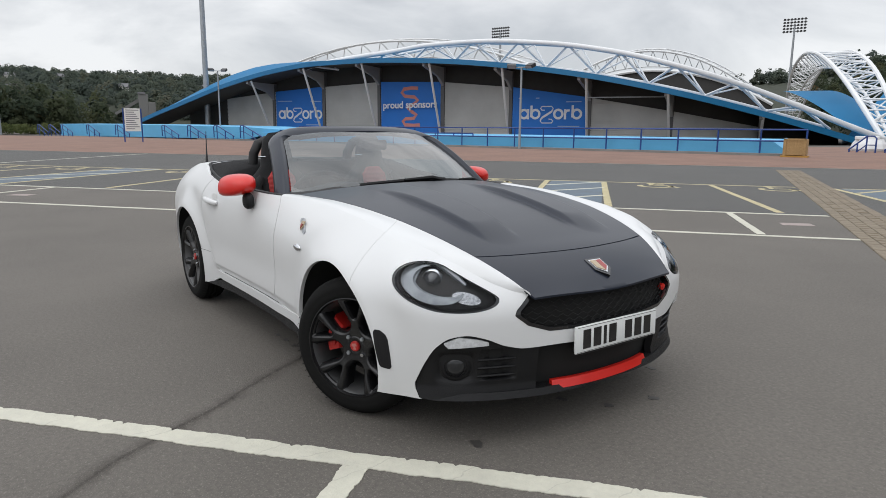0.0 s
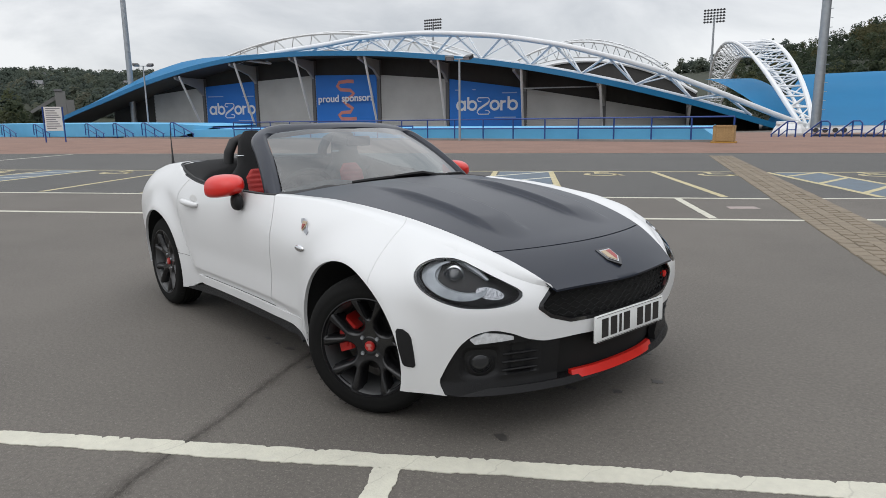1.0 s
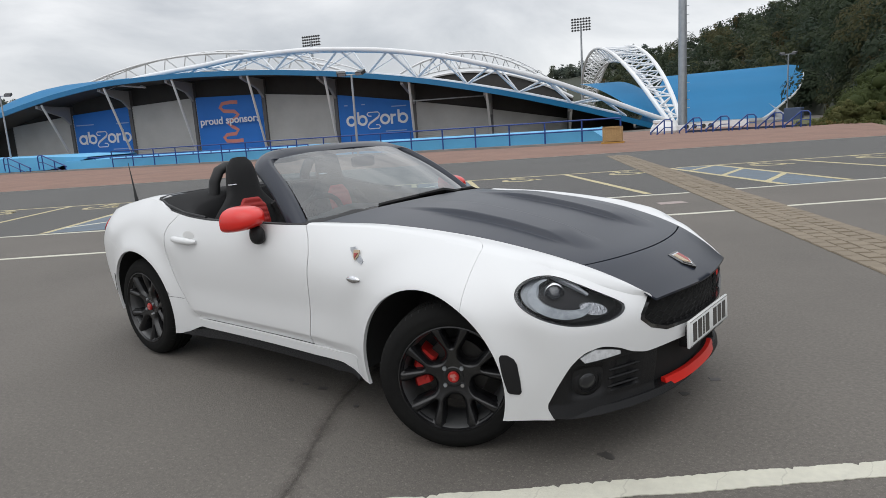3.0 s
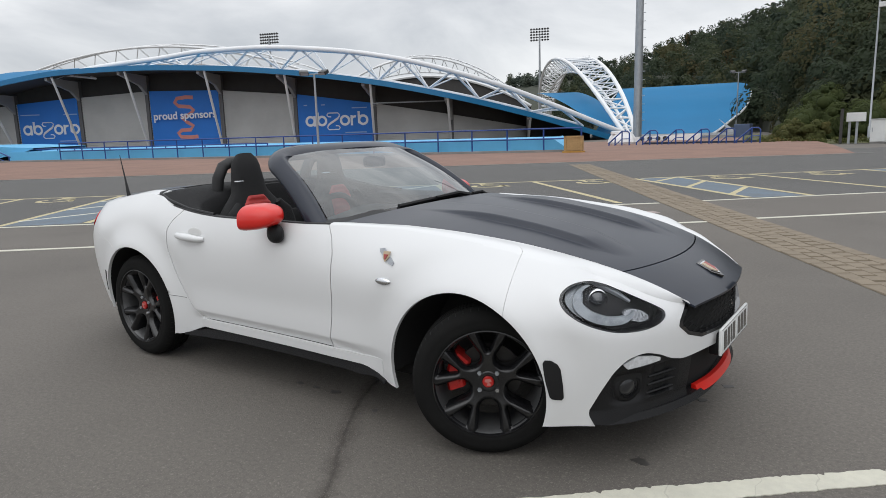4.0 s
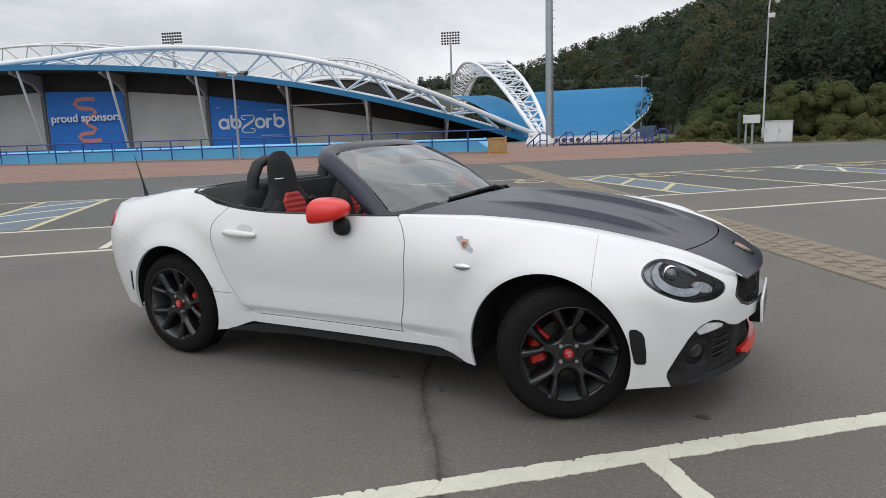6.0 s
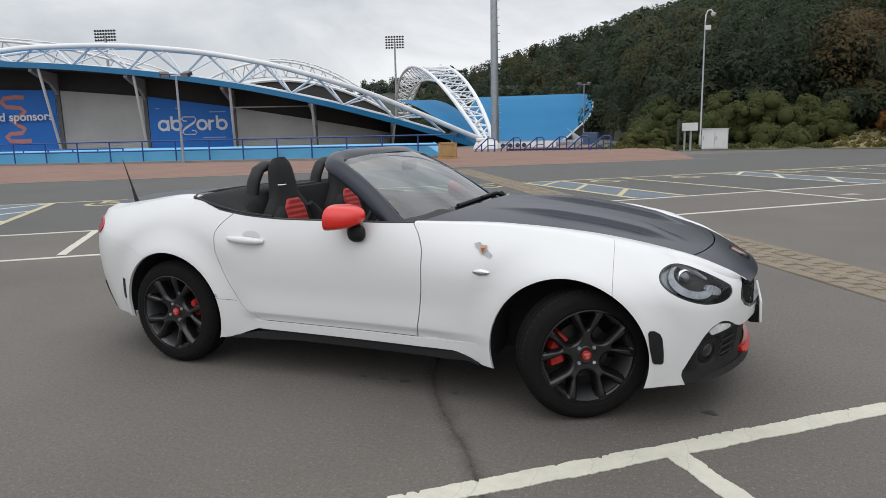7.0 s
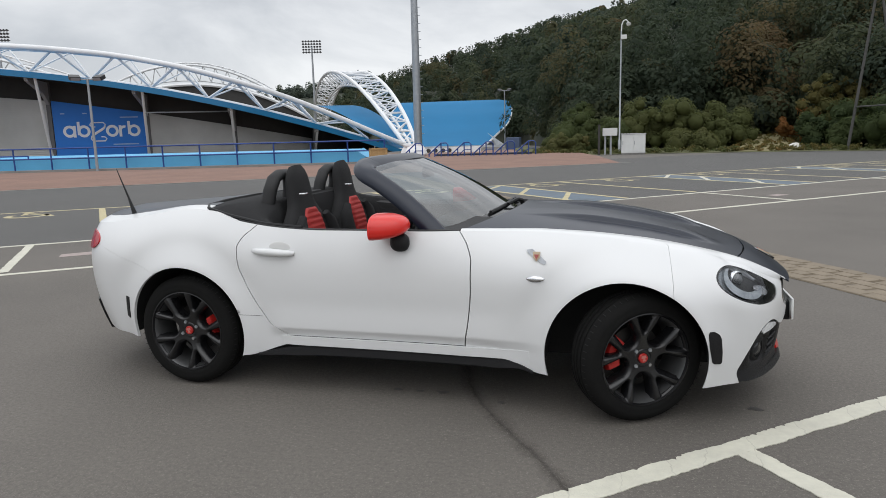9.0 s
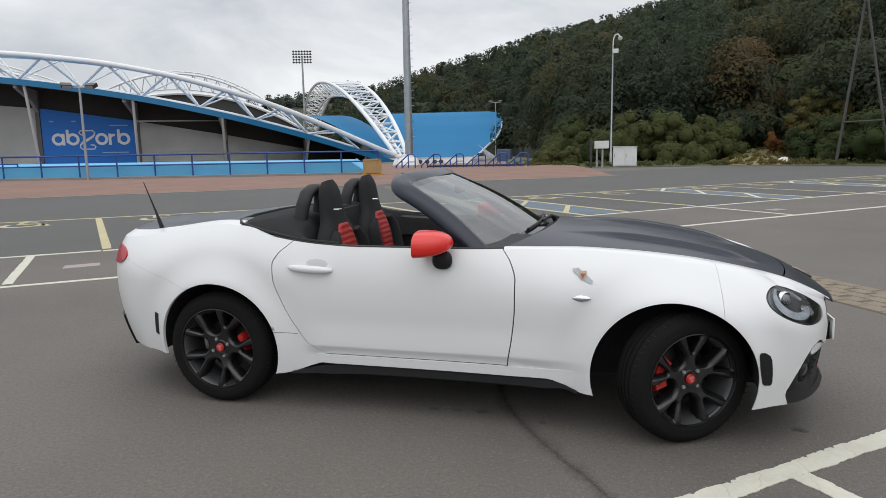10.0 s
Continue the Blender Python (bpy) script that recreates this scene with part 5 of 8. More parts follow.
# timber A frame pole at the edge of the wood
t = thing("a_frame_pole", "grey weathered pole with two splayed legs at the wood edge", "pole", None)
M_POLE = mat("weathered_pole", (0.075, 0.075, 0.07), 0.8, grain=0.3, gscale=12, stain=0.3)
apex = Vector((12.98, 40.29, 9.7))
for foot in (Vector((12.06, 40.57, 0)), Vector((14.65, 39.72, 0))):
    part("leg", Geo().tube([foot + Vector((0, 0, -0.3)), foot.lerp(apex, 0.985)], [0.085, 0.070], 8), M_POLE, t, smooth=True)
part("mast_top", Geo().tube([apex + Vector((0, 0, -0.5)), apex + Vector((0, 0, 3.0))], 0.13, 8), M_POLE, t, smooth=True)
part("brace", Geo().tube([Vector((12.3, 40.4, 2.5)), Vector((14.2, 39.75, 2.55))], 0.05, 6), M_POLE, t)

# distant houses and a works building among the far trees
def house(p, w, d, h, yaw, wallc, roofc, label):
    t = thing("house", label, "house", Matrix.Translation(p) @ pose(0, 0, 0, 0, 0, yaw), "distant houses")
    part("wall", Geo().box((-w / 2, -d / 2, -3), (w / 2, d / 2, h)), wallc, t)
    part("roof", Geo().prism([(-w / 2 - 0.3, -d / 2 - 0.4, h), (-w / 2 - 0.3, 0, h + d * 0.4), (-w / 2 - 0.3, d / 2 + 0.4, h)], (w + 0.6, 0, 0)), roofc, t)


M_HOUSE = mat("pale_house_wall", (0.46, 0.45, 0.42), 0.8, stain=0.2)
M_SLATE = mat("grey_slate", (0.16, 0.16, 0.17), 0.7, stain=0.3)
for i in range(9):
    b = rng.uniform(163, 184)
    q = rng.uniform(0.2, 0.75)
    r, z = hill_z(b, q)
    house(polar(b, r - 22, z + 3.0), rng.uniform(4, 7), 6, rng.uniform(2.2, 3.4), rng.uniform(40, 110), M_HOUSE, M_SLATE, "pale rendered house with slate roof on the far hillside")
t = thing("works_building", "grey concrete works building with a sloping conveyor", "building", Matrix.Translation(polar0(168.6, 330, 2)) @ pose(0, 0, 0, 0, 0, 78) @ Matrix.Diagonal((0.62, 1, 0.86, 1)), "")
M_WORKS = mat("grey_works_concrete", (0.17, 0.17, 0.165), 0.85, stain=0.4, sscale=0.1)
part("tower", Geo().box((-3, -4, 0), (3.2, 4, 15.5), 0.2), M_WORKS, t)
part("tower_roof", Geo().box((-3.4, -4.4, 15.5), (1.5, 4.4, 16.4), 0.1), M_SLATE, t)
part("low_block", Geo().box((3.2, -4, 0), (8, 4, 11.5), 0.2), M_WORKS, t)
part("conveyor", Geo().prism([(-3, -1, 11.5), (-3, -1, 13.5), (-20, -1, 5.5), (-20, -1, 4.0)], (0, 3, 0)), M_WORKS, t)


# ---- sports car: x forward from the front axle, y to the car's left ----
M_PAINT = mat("white_car_paint", (0.665, 0.67, 0.672), 0.35, coat=0.3, stain=0.05, sscale=6, dark=(0.6, 0.6, 0.58))
M_MATT = mat("matt_black_paint", (0.007, 0.0115, 0.024), 0.30, spec=0.44, grain=0.15, gscale=300, stain=0.15, sscale=3, dark=(0.018, 0.018, 0.02))
M_PLASTIC = mat("black_textured_plastic", (0.010, 0.010, 0.011), 0.45, bump=0.25, bscale=500, stain=0.2, sscale=8, dark=(0.014, 0.014, 0.014), spec=0.25)
M_GLOSSBLK = mat("gloss_black", (0.010, 0.010, 0.011), 0.15, coat=0.4)
M_SHELL = mat("underbody_black", (0.008, 0.008, 0.008), 0.9, stain=0.3)
M_RED = mat("red_mirror_paint", (0.62, 0.016, 0.010), 0.28, coat=0.3, stain=0.1, sscale=10)
M_CALIPER = mat("red_caliper_paint", (0.42, 0.015, 0.012), 0.35, stain=0.3, sscale=20)
M_TYRE = mat("tyre_rubber", (0.008, 0.008, 0.008), 0.85, grain=0.3, gscale=60, stain=0.35, sscale=12, dark=(0.013, 0.013, 0.012), spec=0.12)
M_RIM = mat("gunmetal_alloy", (0.007, 0.007, 0.008), 0.27, spec=0.55, stain=0.2, sscale=15, dark=(0.018, 0.018, 0.018))
M_BARREL = mat("grey_rim_barrel", (0.10, 0.10, 0.102), 0.38, metal=0.5, stain=0.4, sscale=15, dark=(0.03, 0.04, 0.04))
M_DISC = mat("brake_disc_steel", (0.05, 0.048, 0.046), 0.4, metal=0.7, stain=0.4, sscale=20)
M_CAP_MARK = mat("pale_red_mark", (0.45, 0.17, 0.15), 0.4)
M_CHROME = mat("chrome", (0.68, 0.69, 0.71), 0.18, metal=1.0)
M_LAMP_GREY = mat("lamp_grey_trim", (0.40, 0.42, 0.45), 0.3, metal=0.3, stain=0.5, sscale=30, dark=(0.15, 0.15, 0.16))
M_LAMP_PALE = mat("lamp_pale_guide", (0.20, 0.215, 0.23), 0.32, metal=0.45, stain=0.3, sscale=40, dark=(0.28, 0.30, 0.33))
M_GUIDE = mat("milky_light_guide", (0.33, 0.355, 0.38), 0.35, stain=0.7, sscale=22, dark=(0.09, 0.10, 0.115))
M_TURN = mat("crinkled_silver", (0.45, 0.46, 0.48), 0.25, metal=0.7, bump=0.6, bscale=90, stain=0.5, sscale=60, dark=(0.1, 0.1, 0.11))
M_PROJECTOR = mat("dark_projector_glass", (0.03, 0.032, 0.036), 0.06, spec=0.9, coat=0.6)
M_LAMP_BLACK = mat("lamp_black_bezel", (0.006, 0.006, 0.007), 0.4, spec=0.3)
M_CLOTH = mat("black_seat_cloth", (0.014, 0.014, 0.015), 0.9, grain=0.3, gscale=200, bump=0.4, bscale=400)
M_REDSEAT = mat("red_seat_leather", (0.40, 0.025, 0.022), 0.6, grain=0.2, gscale=80, bump=0.2, bscale=200)
M_SOFTTOP = mat("black_soft_top_cloth", (0.010, 0.010, 0.011), 0.95, grain=0.3, gscale=250, bump=0.4, bscale=500)
M_TRIM = mat("black_interior_trim", (0.014, 0.014, 0.015), 0.65, bump=0.2, bscale=300)
M_TAIL = mat("red_tail_lamp", (0.36, 0.006, 0.012), 0.25)
M_PLATE = mat("white_number_plate", (0.72, 0.73, 0.72), 0.4, stain=0.1)
M_BADGE_Y = mat("badge_yellow", (0.42, 0.33, 0.22), 0.3)
M_BADGE_R = mat("badge_red", (0.30, 0.05, 0.045), 0.3)
G_SCREEN = glass("windscreen_glass", (0.35, 0.48, 0.51), ior=1.72)
G_LENS = glass("clear_lamp_lens", (0.93, 0.94, 0.95), ior=1.15)

car = thing("sports_car", "white open two seat roadster with matt black bonnet and red mirrors", "car")

# plan outline at the widest height, tail centre to nose centre (right hand half)
OUT = [(-3.235, 0.0), (-3.215, -0.30), (-3.13, -0.56), (-2.95, -0.735), (-2.70, -0.825), (-2.31, -0.862), (-1.95, -0.848), (-1.50, -0.834), (-1.0, -0.830),
       (-0.5, -0.842), (0.0, -0.868), (0.20, -0.858), (0.36, -0.822), (0.48, -0.748), (0.568, -0.638), (0.632, -0.50), (0.688, -0.335), (0.725, -0.17), (0.735, 0.0)]


def smooth01(v):
    v = np.clip(v, 0, 1)
    return v * v * (3 - 2 * v)


def catmull(pts, k):
    p = np.array(pts)
    p = np.vstack([p[0] * [1, -1] if abs(p[0][1]) > 1e-9 else [p[1][0], -p[1][1]], p, [p[-2][0], -p[-2][1]]])
    i = np.clip(np.floor(k).astype(int), 0, len(pts) - 2)
    f = (k - i)[:, None]
    a, b, c, d = p[i], p[i + 1], p[i + 2], p[i + 3]
    return 0.5 * (2 * b + (c - a) * f + (2 * a - 5 * b + 4 * c - d) * f**2 + (3 * b - a - 3 * c + d) * f**3)


_k = np.linspace(0, len(OUT) - 1, 7201)
_o = catmull(OUT, _k)
_s = np.concatenate([[0], np.cumsum(np.linalg.norm(np.diff(_o, axis=0), axis=1))])
LEN = _s[-1]
_tan = np.gradient(_o, _s, axis=0)
_nrm = np.stack([-_tan[:, 1], _tan[:, 0]], 1)
_nrm = np.where((_nrm @ np.array([0, -1.0]) + _nrm[:, 0] * np.sign(_o[:, 0] + 1.2) * 0.3 < 0)[:, None], -_nrm, _nrm)
_nrm /= np.linalg.norm(_nrm, axis=1)[:, None]


def k_of(a):
    return np.interp(a, _s, _k)


_side = (_k > 1.5) & (_k < 16.5)


def a_of_x(x):
    """Arc length along the outline where the side passes x."""
    return np.interp(x, _o[_side, 0], _s[_side])


Z_TOP = keyed([(0, 0.85), (2, 0.85), (3, 0.86), (4, 0.892), (5, 0.945), (5.5, 0.935), (6, 0.885), (6.6, 0.856), (7, 0.849), (8, 0.849), (8.5, 0.851), (9, 0.848), (10, 0.806), (11, 0.778), (12, 0.754), (13, 0.726), (14, 0.688), (15, 0.622), (15.4, 0.600), (16, 0.586), (17, 0.588), (18, 0.590)])
I_TOP = keyed([(0, 0.04), (2, 0.06), (3, 0.10), (4, 0.13), (5, 0.15), (6, 0.075), (7, 0.04), (8, 0.045), (8.5, 0.085), (9, 0.125), (10, 0.165), (11, 0.170), (12, 0.180), (13, 0.180), (14, 0.125), (15, 0.055), (15.6, 0.022), (16, 0.014), (17, 0.011), (18, 0.010)])
Z_MID = keyed([(0, 0.62), (3, 0.62), (5, 0.62), (7, 0.62), (9, 0.58), (10, 0.57), (12, 0.53), (14, 0.49), (18, 0.49)])
I_BOT = keyed([(0, 0.10), (3, 0.08), (4, 0.04), (5, 0.012), (6, 0.02), (8, 0.022), (9, 0.018), (10, 0.012), (12, 0.03), (14, 0.035), (18, 0.03)])
Z_CREASE = keyed([(-1.95, 0.372), (-1.75, 0.352), (-1.3, 0.350), (-0.75, 0.352), (-0.4, 0.345)])
ARCHES = ((-0.046, 0.300, 0.350), (-2.292, 0.308, 0.345))


def wall(a, z):
    """Points of the body side at arc length a and height z, with their outward directions."""
    a, z = np.asarray(a, float), np.asarray(z, float)
    k = k_of(a)
    ox, oy = np.interp(a, _s, _o[:, 0]), np.interp(a, _s, _o[:, 1])
    nx, ny = np.interp(a, _s, _nrm[:, 0]), np.interp(a, _s, _nrm[:, 1])
    zt, zm = Z_TOP(k), Z_MID(k)
    up = np.clip((z - zm) / (zt - zm), 0, 1.3)
    dn = np.clip((zm - z) / (zm - 0.2), 0, 1.3)
    inset = I_TOP(k) * up**2.3 + I_BOT(k) * dn**2
    for cx, cz, cr in ARCHES:
        r = np.hypot(ox - cx, z - cz)
        inset = inset - 0.012 * np.exp(-((r - cr) / 0.045) ** 2) + 0.010 * np.exp(-((r - cr - 0.12) / 0.06) ** 2)
    zc = Z_CREASE(ox)
    body = smooth01((ox + 1.84) / 0.14) * np.clip((-0.38 - ox) / 0.3, 0, 1)
    st = np.clip((zc - z) / 0.046, 0, 1)
    inset = inset + body * 0.021 * st
    # light hollow along the door above the crease
    inset = inset + body * 0.006 * np.exp(-((z - zc - 0.12) / 0.08) ** 2)
    return np.stack([ox - nx * inset, oy - ny * inset, z], -1), np.stack([nx, ny, 0 * nx], -1)


def panel(lo, hi, zlo, zhi, na, nz, cuts=(), keep=(), offset=0.0, flange=0.016, warp=None):
    """A patch of the body side between arc lengths lo(z), hi(z) and heights zlo(a), zhi(a), trimmed by the signed shapes
    in cuts (inside goes) and keep (outside goes), its rim folded inwards."""
    S, T = np.meshgrid(np.linspace(0, 1, na + 1), np.linspace(0, 1, nz + 1), indexing="ij")
    A = lo(np.full_like(T, 0.5)) * (1 - S) + hi(np.full_like(T, 0.5)) * S
    for _ in range(4):
        Z = zlo(A) * (1 - T) + zhi(A) * T
        A = lo(Z) * (1 - S) + hi(Z) * S
    A, Z = A.ravel(), Z.ravel()
    faces = [(i * (nz + 1) + j, (i + 1) * (nz + 1) + j, (i + 1) * (nz + 1) + j + 1, i * (nz + 1) + j + 1) for i in range(na) for j in range(nz)]
    for phi, sign in [(c, 1) for c in cuts] + [(c, -1) for c in keep]:
        f = lambda a, z: sign * phi(a, z)
        inside = f(A, Z) < 0
        faces = [fc for fc in faces if not all(inside[list(fc)])]
        used = np.zeros(len(A), bool)
        for fc in faces:
            used[list(fc)] = True
        mv = np.where(inside & used)[0]
        for _ in range(8):
            a, z = A[mv], Z[mv]
            h = 1e-4
            v = f(a, z)
            ga, gz = (f(a + h, z) - v) / h, (f(a, z + h) - v) / h
            n2 = ga**2 + gz**2 + 1e-9
            A[mv], Z[mv] = a - np.clip(v / n2 * ga, -0.03, 0.03), z - np.clip(v / n2 * gz, -0.03, 0.03)
    P, N = wall(A, Z)
    off = offset if warp is None else offset + warp(A, Z)
    P = P + N * (off[:, None] if np.ndim(off) else off)
    return rimmed(P, -N, faces, flange)


def rimmed(P, inward, faces, flange):
    g = Geo()
    used = sorted({i for fc in faces for i in fc})
    idx = {v: i for i, v in enumerate(used)}
    fs = [tuple(idx[i] for i in fc) for fc in faces]
    vs = [tuple(P[i]) for i in used]
    if flange:
        count = {}
        for fc in fs:
            for i in range(len(fc)):
                e = (fc[i], fc[(i + 1) % len(fc)])
                key = (min(e), max(e))
                count[key] = None if key in count else e
        rim = [e for e in count.values() if e]
        new_i = {}
        for e in rim:
            for v in e:
                if v not in new_i:
                    new_i[v] = len(vs)
                    p, d = np.array(P[used[v]]), np.array(inward[used[v]])
                    vs.append(tuple(p + d * flange))
        fs += [(e[1], e[0], new_i[e[0]], new_i[e[1]]) for e in rim]
    return g.add(vs, fs)


def mirrored(g):
    m = Geo()
    m.v = [(x, -y, z) for x, y, z in g.v]
    m.f = [tuple(reversed(f)) for f in g.f]
    return m


def both(name, g, material, parent=car, label="", smooth=35, weld=0.0004):
    """The part on the right hand side and its mirror image on the left."""
    return part(name, g, material, parent, label, smooth, weld), part(name, mirrored(g), material, parent, label, smooth, weld)


def const(v):
    return lambda a: np.full_like(np.asarray(a, float), v)


def ztop(a):
    return Z_TOP(k_of(a))


def circle_cut(cx, cz, cr):
    return lambda a, z: np.hypot(np.interp(a, _s, _o[:, 0]) - cx, z - cz) - cr


CUT_F, CUT_R = circle_cut(*ARCHES[0]), circle_cut(*ARCHES[1])
GAP = 0.0028
d_front = keyed([(0.15, -0.80), (0.304, -0.777), (0.45, -0.752), (0.60, -0.738), (0.713, -0.738), (0.79, -0.762), (0.845, -0.800), (0.90, -0.84)])
d_rear = keyed([(0.15, -1.70), (0.300, -1.70), (0.335, -1.745), (0.37, -1.795), (0.42, -1.832), (0.50, -1.882), (0.595, -1.928), (0.68, -1.958), (0.756, -1.962), (0.81, -1.935), (0.853, -1.885), (0.90, -1.83)])
F_LINE = 0.150                            # seam between front wing and bumper

# door
g = panel(lambda z: a_of_x(d_rear(z)) + GAP, lambda z: a_of_x(d_front(z)) - GAP, const(0.306), ztop, 48, 100)
doors = both("door", g, M_PAINT, label="white door")
# front wing
def wing_low(a):
    x = np.interp(a, _s, _o[:, 0])
    return 0.205 + 0.058 * smooth01((-0.42 - x) / 0.18)


E_KEYS_Y = keyed([(-0.82, 0.668), (-0.5, 0.638), (-0.28, 0.612), (0.0, 0.578), (0.2, 0.545), (0.442, 0.489), (0.6, 0.430), (0.683, 0.396), (0.74, 0.38)])
E_KEYS_Z = keyed([(-0.82, 0.852), (-0.5, 0.853), (-0.28, 0.842), (0.0, 0.813), (0.2, 0.777), (0.442, 0.711), (0.6, 0.640), (0.683, 0.588), (0.74, 0.56)])
A_CORNER = LEN - 0.405


def strip(x0, x1, n, m=7):
    """The shoulder between the top of the body side and the bonnet edge."""
    P, W = [], []
    for i in range(n + 1):
        x = x0 + (x1 - x0) * i / n
        tau = (x + 0.80) / (0.683 + 0.80)
        a = float(a_of_x(-0.80)) * (1 - tau) + A_CORNER * tau
        p, nn = wall(np.array([a]), np.array([float(ztop(np.array([a]))[0])]))
        p = p[0]
        p2, _ = wall(np.array([a]), np.array([float(ztop(np.array([a]))[0]) - 0.02]))
        e = np.array([x, -float(E_KEYS_Y(x)), float(E_KEYS_Z(x))])
        tan = (p - p2[0])
        tan = tan / np.linalg.norm(tan) * np.linalg.norm(e - p)
        chord_ = e - p
        bend = 1 - float(smooth01(np.array((x - 0.30) / 0.25)))
        for j in range(m + 1):
            f = j / m
            h1 = f**3 - 2 * f**2 + f
            crown = np.array([0.0, 0.0, 0.011 * float(smooth01(np.array((x - 0.15) / 0.3))) * 4 * f * (1 - f)])
            P.append(crown + p + chord_ * ((3 * f**2 - 2 * f**3) * bend + f * (1 - bend)) + (tan * h1 * 0.7 + (chord_ * 0.9) * (f**3 - f**2) * 0.9) * bend)
            W.append((0, 0, -1.0))
    faces = [(i * (m + 1) + j, (i + 1) * (m + 1) + j, (i + 1) * (m + 1) + j + 1, i * (m + 1) + j + 1) for i in range(n) for j in range(m)]
    return P, W, faces


def joined(*gs):
    o = Geo()
    for g in gs:
        o.add(g.v, g.f)
    return o


X_SEAM = -0.80 + 1.483 * (float(a_of_x(F_LINE)) - float(a_of_x(-0.80))) / (A_CORNER - float(a_of_x(-0.80)))
g = panel(lambda z: a_of_x(d_front(z)) + GAP, lambda z: z * 0 + a_of_x(F_LINE) - 0.0007, wing_low, ztop, 56, 84, cuts=(CUT_F,), flange=0.016)
P, W, fc = strip(-0.80, X_SEAM - 0.0007, 30)
wings = both("front_wing", joined(g, rimmed(P, W, fc, 0.012)), M_PAINT, label="white front wing")

# shapes in the nose, by distance from the centre line and height
def from_nose(a):
    return LEN - a


HL_C, HL_L, HL_T = (0.745, 0.620), 0.228, math.atan2(0.085, 0.46)


def lamp_shape(a, z):
    u, v = from_nose(a) - HL_C[0], z - HL_C[1]
    p, q = u * math.cos(HL_T) + v * math.sin(HL_T), -u * math.sin(HL_T) + v * math.cos(HL_T)
    f = np.clip(p / HL_L, -1.6, 1.6)
    hv = 0.079 * (1 + 0.16 * f) * np.where(q > 0, 0.86 * (1 + 0.40 * np.minimum(f, 0)), 1 - 0.16 * np.maximum(f, 0))
    return (np.sqrt((np.abs(p / HL_L)) ** 2.0 + (np.abs(q / hv)) ** 2.0 + 1e-9) - 1) * 0.09


def poly_shape(pts, pick=from_nose):
    pts = np.array(pts, float)

    def phi(a, z):
        u = pick(a)
        best = np.full_like(u, -9.0)
        for i in range(len(pts)):
            p, q = pts[i], pts[(i + 1) % len(pts)]
            d = (q - p) / np.linalg.norm(q - p)
            best = np.maximum(best, (u - p[0]) * d[1] - (z - p[1]) * d[0])
        return best
    return phi


grille_shape = poly_shape([(-0.6, 0.445), (0.325, 0.452), (0.415, 0.480), (0.468, 0.520), (0.460, 0.540), (0.378, 0.622), (0.3, 0.70), (-0.6, 0.70)])
B_TOP = keyed([(-0.2, 0.392), (0.0, 0.392), (0.25, 0.397), (0.42, 0.393), (0.50, 0.408), (0.58, 0.440), (0.65, 0.455), (0.706, 0.446), (0.76, 0.41), (0.805, 0.345), (0.845, 0.27), (0.885, 0.2)])


def low_shape(a, z):
    u = from_nose(a)
    return np.maximum((z - B_TOP(u)) * 0.8, u - 0.852 - 0.10 * np.clip(0.25 - z, -0.05, 0.0) + 0.6 * np.clip(0.235 - z, 0, 0.1))


g = panel(lambda z: z * 0 + a_of_x(F_LINE) + 0.0007, lambda z: z * 0 + LEN, const(0.192), ztop, 96, 56, cuts=(CUT_F, lamp_shape, grille_shape, low_shape), flange=0.007)
P, W, fc = strip(X_SEAM + 0.0007, 0.668, 30)
bump = joined(g, rimmed(P, W, fc, 0.003))
both("front_bumper", bump, M_PAINT, label="white front bumper")

# rear quarter and rear bumper
def rear_bump_shape(a, z):
    x = np.interp(a, _s, _o[:, 0])
    return np.maximum(x + 2.45, z - (0.752 - 0.15 * np.clip((x + 2.98) / 0.56, 0, 1.2) ** 1.3))


def quarter_low(a):
    x = np.interp(a, _s, _o[:, 0])
    return 0.192 + 0.068 * smooth01((x + 1.95) / 0.27)


g = panel(lambda z: z * 0, lambda z: a_of_x(d_rear(z)) - GAP, quarter_low, ztop, 90, 84, cuts=(CUT_R, lambda a, z: rear_bump_shape(a, z) - 0.0012))
both("rear_quarter", g, M_PAINT, label="white rear quarter panel")
g = panel(lambda z: z * 0, lambda z: z * 0 + a_of_x(-2.3), const(0.25), const(0.80), 60, 34, cuts=(CUT_R,), keep=(rear_bump_shape,))
both("rear_bumper", g, M_PAINT, label="white rear bumper")
seam = []
for x in np.linspace(-1.962, -1.840, 10):
    p, n = wall(np.array([float(a_of_x(x))]), np.array([0.415 - 0.06 * (x + 1.985)]))
    seam.append(p[0] + n[0] * 0.0003)
both("panel_seam", Geo().tube(seam, 0.0010, 5), M_SHELL)
# rocker strip under the door and black skirt
g = panel(lambda z: z * 0 + a_of_x(-1.74), lambda z: z * 0 + a_of_x(-0.47), lambda a: np.maximum(wing_low(a) - 0.004, 0.2), const(0.3042), 40, 6, warp=lambda a, z: 0.0015 + 0.015 * smooth01((np.interp(a, _s, _o[:, 0]) + 1.80) / 0.16) * smooth01((-0.49 - np.interp(a, _s, _o[:, 0])) / 0.30), flange=0.014)
both("rocker", g, M_PAINT)
